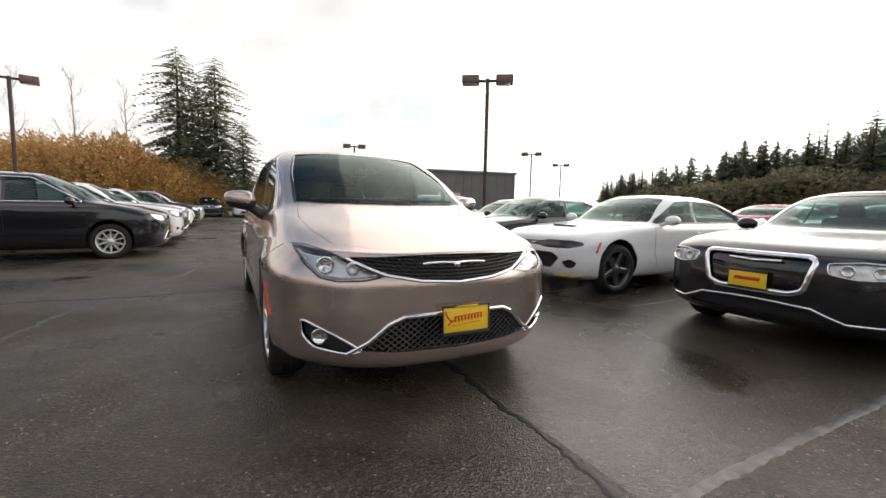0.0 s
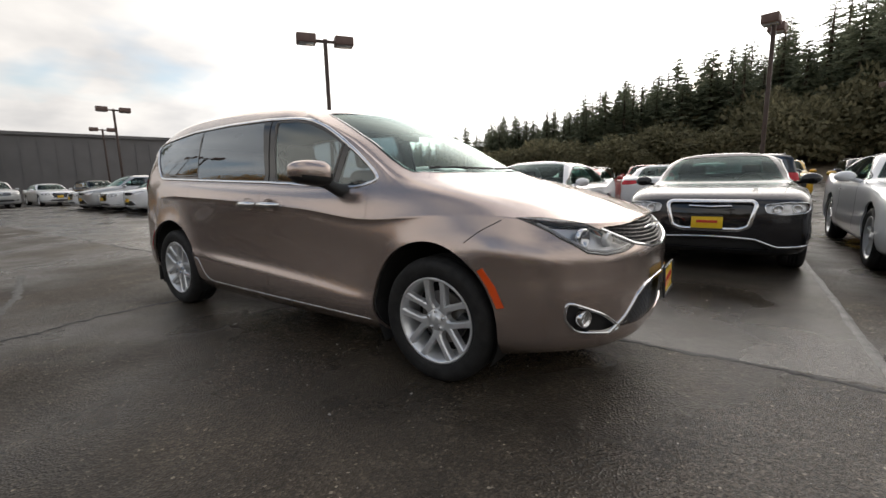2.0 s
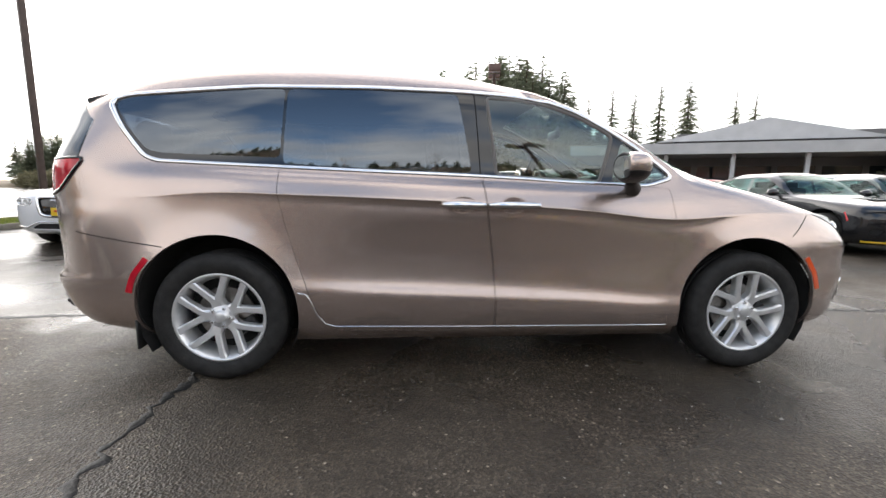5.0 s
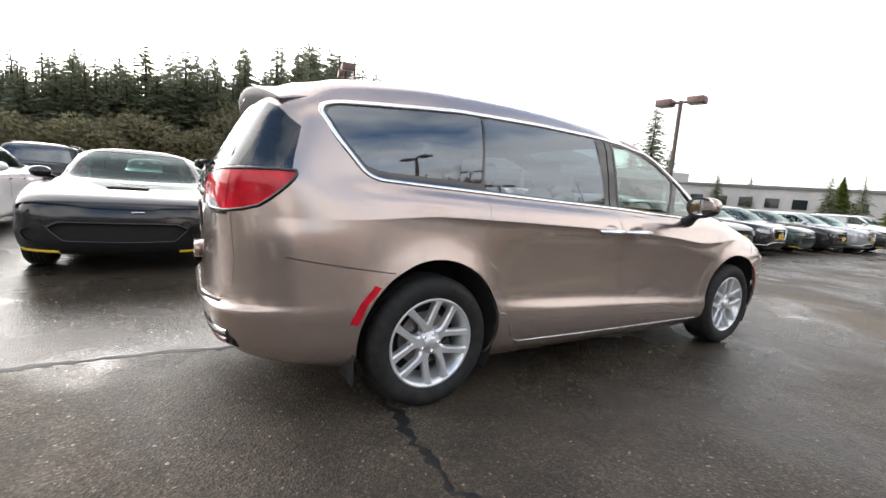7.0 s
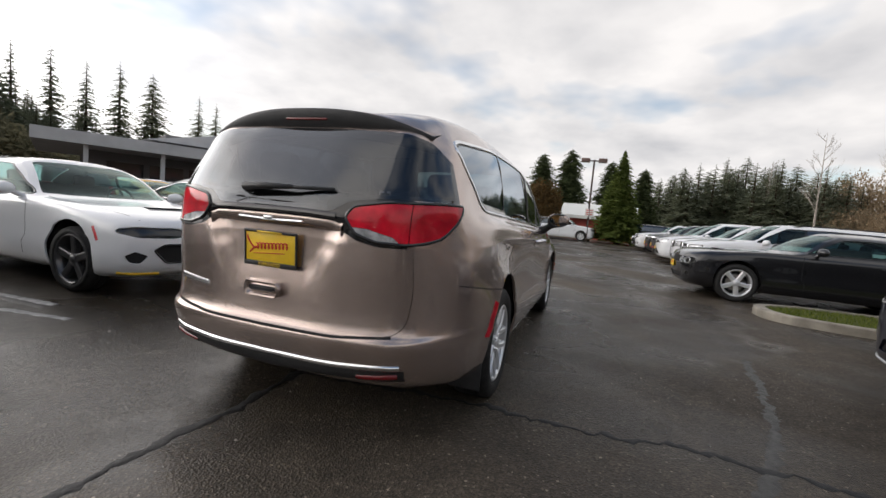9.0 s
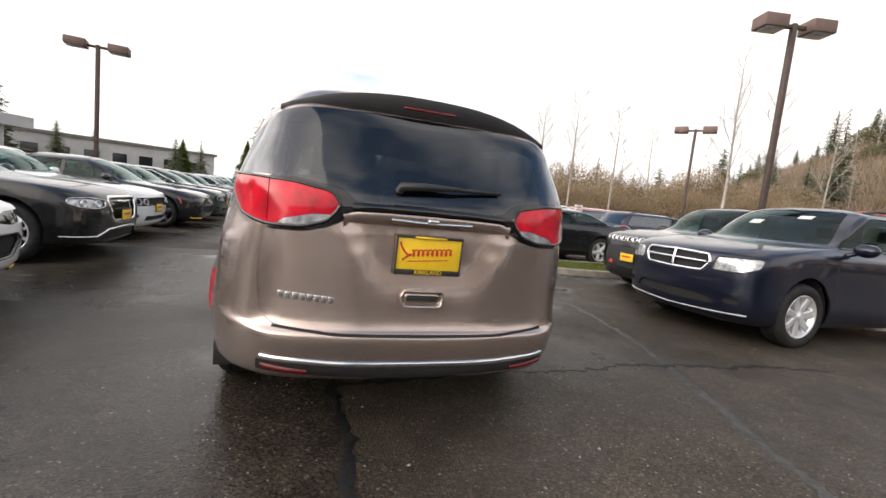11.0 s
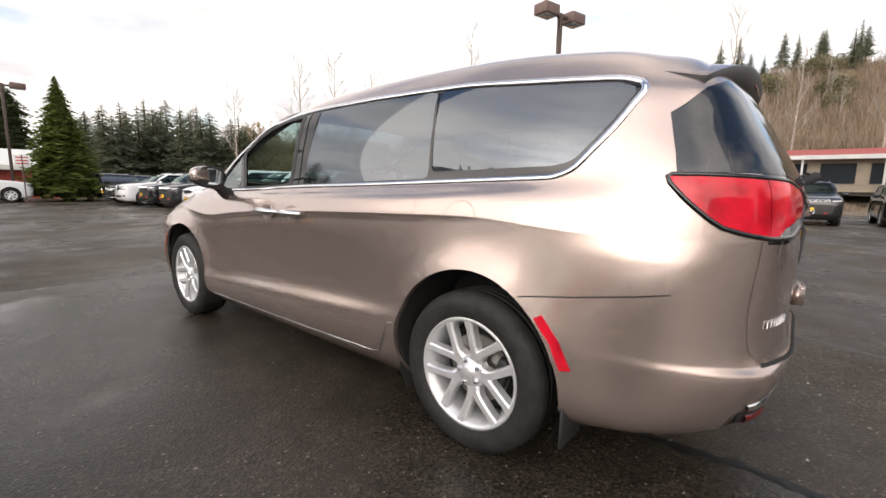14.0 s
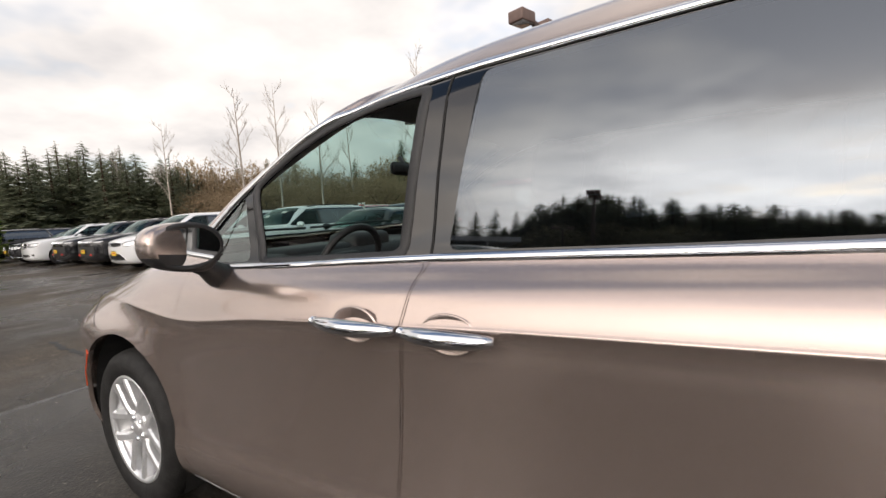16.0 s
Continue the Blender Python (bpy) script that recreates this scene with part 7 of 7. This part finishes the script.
# single spires that stand clear of the slope
for a, el in ((49.2, 10.4), (51.0, 10.8), (55.6, 12.2), (58.6, 12.8), (61.4, 12.4), (64.0, 13.0), (66.8, 12.6), (96.5, 12.0), (116, 8.4)):
    d = 90 + rng.uniform(-5, 5)
    x, y = d * math.cos(radians(a)), d * math.sin(radians(a))
    plant(FIRS, used, x, y, (1.2 + d * math.tan(radians(el)) - land(x, y)) / 14.0, "lone tall conifer above the wooded slope")
# the eastern tree line
for az in np.arange(-29, -7.0, .55):
    a = az + rng.uniform(-.4, .4)
    d = 66 + rng.uniform(-6, 8)
    el = float(np.interp(a, (-29, -26, -22, -18, -14, -10, -8), (3.5, 6.8, 6.6, 8.0, 7.2, 6.2, 5.2))) * rng.uniform(.92, 1.16)
    o = plant(FIRS, used, d * math.cos(radians(a)), d * math.sin(radians(a)), (1.2 + d * math.tan(radians(el * 1.08))) / 14.0, "dark green conifer in the tree line at the lot's edge")
    o.scale = (o.scale.x * 1.45, o.scale.y * 1.45, o.scale.z)
for a, d, el in ((12.5, 60, 4.7), (15, 62, 4.4), (31.5, 52, 11.8), (33.5, 50, 8), (29.5, 54, 7), (25, 70, 4.5), (22, 74, 4.2)):
    o = plant(FIRS, used, d * math.cos(radians(a)) - 3, d * math.sin(radians(a)), (1.2 + d * math.tan(radians(el))) / 14.0, "tall dark conifer at the lot's edge")
# open pines to the west
c, t = conifer_mesh(21, 15.5, 5.0, .10, 36, 15, .42, .12, 9)
pine = tree_kind("pine", "tall open pine with drooping branches", c, t, "conifer", "bark", group="western pines")
pine.matrix_basis = pose(-43.2, -4.7, 0)
for x, y, s in ((-43.4, -1.6, .98), (-42.6, .7, .6), (-47.0, -3.2, .86)):
    o = copy_thing(pine, pose(x, y, 0, 0, 0, x * 30))
    o.scale = (s, s, s)
# conifers along the southern crest
for k in range(46):
    x = rng.uniform(-70, 62)
    y = -rng.uniform(112, 128)
    plant(FIRS, used, x, y, rng.uniform(.35, .75), "small conifer on the brown hillside's crest")
for x, y, s in ((14, -60, .42), (-22, -62, .5), (-30, -66, .45), (34, -64, .4)):
    plant(FIRS, used, x, y, s, "young conifer on the brown hillside")
# broad dense conifers behind the shrub
c, t = conifer_mesh(41, 9.0, 2.7, .06, 56, 26, .42)
broad = tree_kind("conifer", "broad dense dark conifer behind a rust-coloured shrub", c, t, "broadleaf", "bark", group="broad conifers")
broad.matrix_basis = pose(43.5, 1.6, 0)
for x, y, q in ((44.5, 4.6, .96), (46, -2.6, .92), (47, -6.0, .86)):
    o = copy_thing(broad, pose(x, y, 0, 0, 0, x * 50))
    o.scale = (q, q, q)
# cedars at the lot's eastern edge
c, t = conifer_mesh(31, 6.9, 1.85, .09, 64, 34, .72)
cedar = tree_kind("cedar", "bright green cone-shaped cedar at the lot's edge", c, t, "cedar", "bark", group="cedars")
cedar.matrix_basis = pose(30.2, -3.0, 0)
for x, y, s in ((33.5, 3.9, .62), (35.5, 5.4, .7), (60, 16, .9)):
    o = copy_thing(cedar, pose(x, y, 0, 0, 0, x * 40))
    o.scale = (s, s, s)


def bush_mesh(seed, h, r, n, leaf_size, flat=1.0):
    rg = random.Random(seed)
    b = bmesh.new()
    for k in range(n):
        u, v = rg.uniform(0, 2 * math.pi), rg.uniform(-.75, 1)
        s = math.sqrt(1 - v * v)
        k_ = rg.uniform(.55, 1.04) * (1 + .14 * math.sin(3 * u + seed) * math.cos(4 * v))
        p = Vector((math.cos(u) * s * r * k_, math.sin(u) * s * r * k_, h * .5 + v * h * .5 * k_ * flat))
        d = (p - Vector((0, 0, h * .4))).normalized()
        q = Vector((rg.gauss(0, 1), rg.gauss(0, 1), rg.gauss(0, 1))).normalized()
        e, f = d.cross(q).normalized() * leaf_size * rg.uniform(.5, 1.3), (d * .6 + q * .6) * leaf_size * rg.uniform(.6, 1.5)
        vs = [b.verts.new(p + z_) for z_ in (e * .5, f, -e * .5, -f * .4)]
        b.faces.new(vs)
    t = bmesh.new()
    tube(t, [(0, 0, -.2), (.05, 0, h * .3), (0, .05, h * .6)], [r * .08, r * .06, r * .03], 7)
    for k in range(5):
        a = k * 1.3 + seed
        tube(t, [(0, 0, h * .25), (math.cos(a) * r * .3, math.sin(a) * r * .3, h * .5), (math.cos(a) * r * .6, math.sin(a) * r * .6, h * .72)], [r * .04, r * .03, r * .012], 5)
    return b, t


c, t = bush_mesh(3, 4.3, 1.7, 9000, .13)
shrub = tree_kind("shrub", "rust-brown rounded shrub tree at the lot's edge", c, t, "rust", "bark")
shrub.matrix_basis = pose(30.3, 2.7, 0)
c, t = bush_mesh(9, 6.6, 4.2, 16000, .19)
willow = tree_kind("willow", "ochre-leaved willow beyond the parked cars", c, t, "willow", "bark", group="ochre willows")
willow.matrix_basis = pose(-41, -9.5, 0)
for x, y, s in ((-41.2, -5.9, .80), (-41.6, -3.0, .62), (-44, -14.5, 1.05), (-40, -17.5, .95), (-46, -20, 1.1), (-37, -22, .95), (-52, -10, .9), (-58, 3.0, .75), (-35, -27, 1.0), (-30, -31, .9)):
    o = copy_thing(willow, pose(x, y, -.4, 0, 0, x * 37))
    o.scale = (s * 1.1, s, s * (1 + .1 * math.sin(x)))


def bare_tree(seed, h):
    rg = random.Random(seed)
    limbs = bmesh.new()
    trunk = bmesh.new()
    top = Vector((rg.uniform(-.4, .4), rg.uniform(-.4, .4), h))
    tube(trunk, [(0, 0, -.3), top * .35 + Vector((.1, 0, 0)), top * .7, top], [h * .009, h * .007, h * .004, .010], 6)

    def grow(p, d, l, r, depth):
        q = p + d * l + Vector((0, 0, l * .10))
        m_ = (p + q) / 2 + Vector((rg.uniform(-1, 1), rg.uniform(-1, 1), 0)) * l * .06
        tube(limbs, [p, m_, q], [r, r * .75, r * .45], 4 if depth < 2 else 3)
        if depth < 3:
            for k in range(3 if depth else 4):
                a = rg.uniform(.3, 1)
                nd = (d + Vector((rg.gauss(0, .5), rg.gauss(0, .5), rg.uniform(0, .5)))).normalized()
                grow(p + (q - p) * a, nd, l * rg.uniform(.45, .65), r * .5, depth + 1)
    for k in range(13):
        a = .3 + .68 * k / 13
        t = rg.uniform(0, 6.28)
        grow(top * a, Vector((math.cos(t) * .7, math.sin(t) * .7, rg.uniform(.6, 1.2))).normalized(), h * .19 * (1.25 - a), h * .0022, 0)
    return limbs, trunk


BARE = []
for k, hh in enumerate((15.0, 14.0)):
    l_, t_ = bare_tree(50 + k, hh)
    b_ = thing("bare_tree", "tall leafless alder with pale bark", "tree", "leafless trees")
    part("trunk", t_, M["pale_bark"], b_)
    part("crown", l_, M["pale_bark"], b_)
    BARE.append(b_)
bare_used = [False, False]
for a, d, el in ((-32, 52, 15.0), (-36, 50, 15.6), (-41, 54, 14), (-45, 60, 13), (-54, 44, 19.5), (-57.5, 46, 17), (-62, 56, 14), (-84.5, 42, 20.5), (-90, 60, 15), (-97, 55, 17), (-72, 66, 13.5), (-24.5, 60, 11), (-20, 64, 9), (2.2, 70, 8.2), (-106, 58, 16), (-168, 56, 13), (-163, 52, 14.5), (-158, 50, 13)):
    x, y = d * math.cos(radians(a)) - 1.5, d * math.sin(radians(a)) + 1.0
    o = plant(BARE, bare_used, x, y, (1.2 + d * math.tan(radians(el)) - land(x, y)) / 14.5)

# winter brush over the southern hillside
rg = random.Random(77)
br = bmesh.new()
for k in range(25000):
    x, y = rg.uniform(-85, 112), -rg.uniform(38, 118)
    if (-44 < x < 26) and -60 < y < -45:
        continue
    p = Vector((x, y, land(x, y) - .1))
    h = rg.uniform(.4, .9) if y > -56 else rg.uniform(1.2, 3.4)
    for j in range(9):
        a, b_ = rg.uniform(0, 6.28), rg.uniform(0, 6.28)
        r_ = h * rg.uniform(.08, .6)
        tip = p + Vector((math.cos(a) * r_, math.sin(a) * r_, h * rg.uniform(.55, 1.1)))
        u = Vector((math.cos(b_), math.sin(b_), 0)) * h * .011
        mid = p.lerp(tip, .55) + u * rg.uniform(-1.5, 1.5)
        v = [br.verts.new(q) for q in (p - u, p + u, mid + u * 1.3, tip, mid - u * 1.3)]
        br.faces.new(v)
solo("winter_brush", br, M["brush"], "brown leafless brush over the hillside", "brush", kind="stuff", smooth=False)

# leafless and evergreen thicket below the northern tree line
c, t = bush_mesh(17, 7.0, 3.8, 3000, .42)
thick = tree_kind("thicket", "olive-brown thicket below the conifers", c, t, "thicket", "bark", group="slope thickets")
thick.matrix_basis = pose(20, 74, land(20, 74))
for az in np.arange(46, 131, 1.9):
    for d0 in (77, 84):
        a, d = az + rng.uniform(-.8, .8), d0 + rng.uniform(-3, 4)
        x, y = d * math.cos(radians(a)), d * math.sin(radians(a))
        top = d * math.tan(radians(skyline(a) * rng.uniform(.40, .68)))
        o = copy_thing(thick, pose(x, y, land(x, y) - .3, 0, 0, rng.uniform(0, 360)))
        k = max(.35, (top - land(x, y)) / 7.0)
        o.scale = (min(1.3, k * 1.15 + .2), min(1.3, k * 1.15 + .2), k)

for k in range(44):
    x, y = rng.uniform(-55, 70), -rng.uniform(88, 117)
    q = rng.uniform(.35, .75)
    o = copy_thing(thick, pose(x, y, land(x, y) - .5, 0, 0, rng.uniform(0, 360)))
    o.scale = (q * 1.1, q * 1.1, q)
    tagged(o, "olive-brown thicket on the hillside's upper slope")

# woods and brush to the south-east
c, t = bush_mesh(23, 6.0, 3.4, 9000, .12)
scrub = tree_kind("scrub_tree", "brown winter scrub tree beyond the lot", c, t, "scrub", "bark", group="south-eastern scrub")
scrub.matrix_basis = pose(48, -36, -.3)
for az in np.arange(-60, -27, 1.7):
    for d0, hi in ((58, 5.2), (70, 7.6)):
        a, d = az + rng.uniform(-.7, .7), d0 + rng.uniform(-4, 4)
        k = (1.2 + d * math.tan(radians(hi * rng.uniform(.55, 1.05)))) / 6.0
        o = copy_thing(scrub, pose(d * math.cos(radians(a)), d * math.sin(radians(a)), -.3, 0, 0, rng.uniform(0, 360)))
        o.scale = (min(1.4, k * 1.1), min(1.4, k * 1.1), k)
for k in range(26):
    plant(FIRS, used, rng.uniform(18, 95), -rng.uniform(98, 118), rng.uniform(.4, .8), "small conifer on the brown hillside's crest")
for k in range(44):
    plant(BARE, bare_used, rng.uniform(-60, 60), -rng.uniform(62, 118), rng.uniform(.35, .62), "leafless tree on the brown hillside")
for az in np.arange(-62, -28, 2.6):
    a, d = az + rng.uniform(-.9, .9), rng.uniform(72, 80)
    plant(FIRS, used, d * math.cos(radians(a)), d * math.sin(radians(a)), (1.2 + d * math.tan(radians(rng.uniform(5.5, 8.6)))) / 14.0, "dark conifer among brown scrub")
for k in range(46):
    x, y = rng.uniform(-70, 90), -rng.uniform(60, 118)
    q = rng.uniform(.25, .6)
    o = copy_thing(scrub, pose(x, y, land(x, y) - .4, 0, 0, rng.uniform(0, 360)))
    o.scale = (q * 1.2, q * 1.2, q * rng.uniform(.8, 1.3))
    tagged(o, "brown winter scrub tree on the hillside")


# ---- ground ----
def build_ground():
    def ticks(lo, hi):
        fine = list(np.arange(lo, hi + 1, 6.0))
        out = [-2500, -1600, -1000, -650, -420, -300, -230, -180]
        return [v for v in out if v < lo - 5] + fine + [-v for v in out[::-1] if -v > hi + 5]
    xs, ys = ticks(-130, 130), ticks(-150, 150)
    bm = bmesh.new()
    V = [[bm.verts.new((x, y, land(x, y) if max(abs(x), abs(y)) < 260 else land(max(-250, min(250, x)), max(-250, min(250, y))))) for x in xs] for y in ys]
    for a, b in zip(V, V[1:]):
        for k in range(len(xs) - 1):
            bm.faces.new((a[k], a[k + 1], b[k + 1], b[k]))
    solo("ground", bm, M["asphalt"], "damp dark asphalt lot with earth beyond", "ground", kind="structure")


build_ground()


def strip(name, pts, width, material, label, wobble=.02, seed=1, rag=.5, z=.004):
    """A ragged flat strip a few millimetres thick along a line on the ground."""
    rg = random.Random(seed)
    bm = bmesh.new()
    line = dense(pts, .035, False)
    rows = []
    off = 0.0
    for i, p in enumerate(line):
        q = line[min(i + 1, len(line) - 1)]
        o = line[max(i - 1, 0)]
        d = (Vector(q) - Vector(o)).normalized()
        s = Vector((-d.y, d.x))
        off = off * .9 + rg.gauss(0, wobble * .3)
        w = width * rg.uniform(1 - rag, 1 + rag) / 2
        c = Vector(p) + s * off
        e0, e1 = c - s * w, c + s * w
        rows.append([bm.verts.new((*e0, .0005)), bm.verts.new((*(c - s * w * .6), z)), bm.verts.new((*(c + s * w * .6), z)), bm.verts.new((*e1, .0005))])
    for a, b in zip(rows, rows[1:]):
        for k in range(3):
            bm.faces.new((a[k], a[k + 1], b[k + 1], b[k]))
    bmesh.ops.recalc_face_normals(bm, faces=bm.faces)
    return solo(name, bm, M[material], label, "road mark", kind="structure")


strip("seam_1", [(-7.5, .30), (-3.6, .28), (-2.0, .30), (0, .32), (2.2, .29), (3.7, .19), (6.0, .12)], .06, "tar", "dark open seam across the asphalt", .03, 3)
strip("seam_2", [(-1.9, .36), (-1.75, -.9), (-1.8, -1.8), (-1.7, -2.6), (-1.9, -4.2)], .045, "tar", "dark crack across the asphalt", .06, 4, .7)
strip("seam_3", [(.6, -3.05), (0, -2.93), (-1.2, -2.70), (-2.67, -2.10), (-3.4, -1.82), (-5.0, -1.5)], .07, "old_seam", "pale worn seam on the asphalt", .02, 5, .5, .002)
strip("line_1", [(3.70, .15), (3.67, 1.4), (3.66, 3.0), (3.60, 5.2), (3.6, 7.6)], .06, "glare_line", "worn pale parking line", .006, 6, .22)
strip("line_2", [(1.10, 3.2), (1.08, 7.6)], .09, "line", "worn pale parking line", .006, 7, .2)
strip("line_3", [(-1.85, 3.2), (-1.9, 7.6)], .09, "line", "worn pale parking line", .006, 8, .2)
strip("line_5", [(-1.75, 3.22), (-1.83, 4.3)], .09, "white_line", "short remnant of white parking paint", .004, 10, .3, .007)
strip("line_6", [(-1.96, 2.66), (-2.08, 3.4)], .08, "white_line", "short remnant of white parking paint", .004, 11, .35)
strip("line_4", [(6.6, 3.0), (6.6, 7.6)], .09, "line", "worn pale parking line", .006, 9, .2)


def island(name, corners, h=.13):
    """A kerbed island with mossy grass."""
    t = thing(name, "concrete kerb island with mossy grass", "kerb")
    poly = rounded(corners, .55, 6)
    k = bmesh.new()
    cx, cy = sum(p[0] for p in poly) / len(poly), sum(p[1] for p in poly) / len(poly)
    inner = [(p[0] + (cx - p[0]) * .16 / max(.2, math.hypot(cx - p[0], cy - p[1])), p[1] + (cy - p[1]) * .16 / max(.2, math.hypot(cx - p[0], cy - p[1]))) for p in poly]
    rows = [[k.verts.new((*a, 0)), k.verts.new((*a, h - .02)), k.verts.new((a[0] * .9 + b[0] * .1, a[1] * .9 + b[1] * .1, h)), k.verts.new((*b, h)), k.verts.new((*b, 0.02))] for a, b in zip(poly, inner)]
    for a, b in zip(rows, rows[1:] + rows[:1]):
        for j in range(4):
            k.faces.new((a[j], a[j + 1], b[j + 1], b[j]))
    bmesh.ops.recalc_face_normals(k, faces=k.faces)
    part("kerb", k, M["kerb"], t, smooth=False)
    g = bmesh.new()
    g.faces.new([g.verts.new((*p, h - .03)) for p in inner])
    part("turf", g, mat("turf_soil", (.10, .11, .03), .95, vary=.4, vary_scale=9), t)
    rg = random.Random(len(name))
    b = bmesh.new()
    x0, x1 = min(p[0] for p in inner), max(p[0] for p in inner)
    y0, y1 = min(p[1] for p in inner), max(p[1] for p in inner)
    for _ in range(9000):
        p = (rg.uniform(x0, x1), rg.uniform(y0, y1))
        if inside(p, inner):
            a, l_ = rg.uniform(0, 6.28), rg.uniform(.02, .06)
            u = Vector((math.cos(a), math.sin(a), 0)) * .006
            o = Vector((*p, h - .03))
            v = [b.verts.new(q) for q in (o - u, o + u, o + Vector((rg.uniform(-.02, .02), rg.uniform(-.02, .02), l_)))]
            b.faces.new(v)
    part("grass", b, M["grass"], t, smooth=False)


island("kerb_island", [(2.95, -5.2), (3.3, -4.08), (4.2, -4.05), (4.6, -5.0), (4.65, -9.5), (2.95, -9.5)])
island("kerb_island_far", [(-11.1, 9.5), (-11.1, 3.2), (-10.2, 2.2), (-9.5, 3.0), (-9.5, 9.5)])

# pebbles and bits of leaf on the asphalt
rg = random.Random(12)
pb = bmesh.new()
for _ in range(4200):
    x, y = rg.uniform(-6, 6.5), rg.uniform(-4.5, 3.6)
    s = rg.uniform(.0018, .005) * (2.2 if rg.random() < .04 else 1)
    vs = [pb.verts.new((x + math.cos(a) * s * rg.uniform(.6, 1.3), y + math.sin(a) * s * rg.uniform(.6, 1.3), .0005)) for a in (0, 1.3, 2.5, 3.8, 5.0)]
    tp = pb.verts.new((x, y, s * rg.uniform(.6, 1.0)))
    for a, b in zip(vs, vs[1:] + vs[:1]):
        pb.faces.new((a, b, tp))
solo("pebbles", pb, mat("pale_grit", (.30, .28, .25), .8, vary=.4, vary_scale=30), "loose pale grit on the asphalt", "grit", kind="stuff", smooth=False)
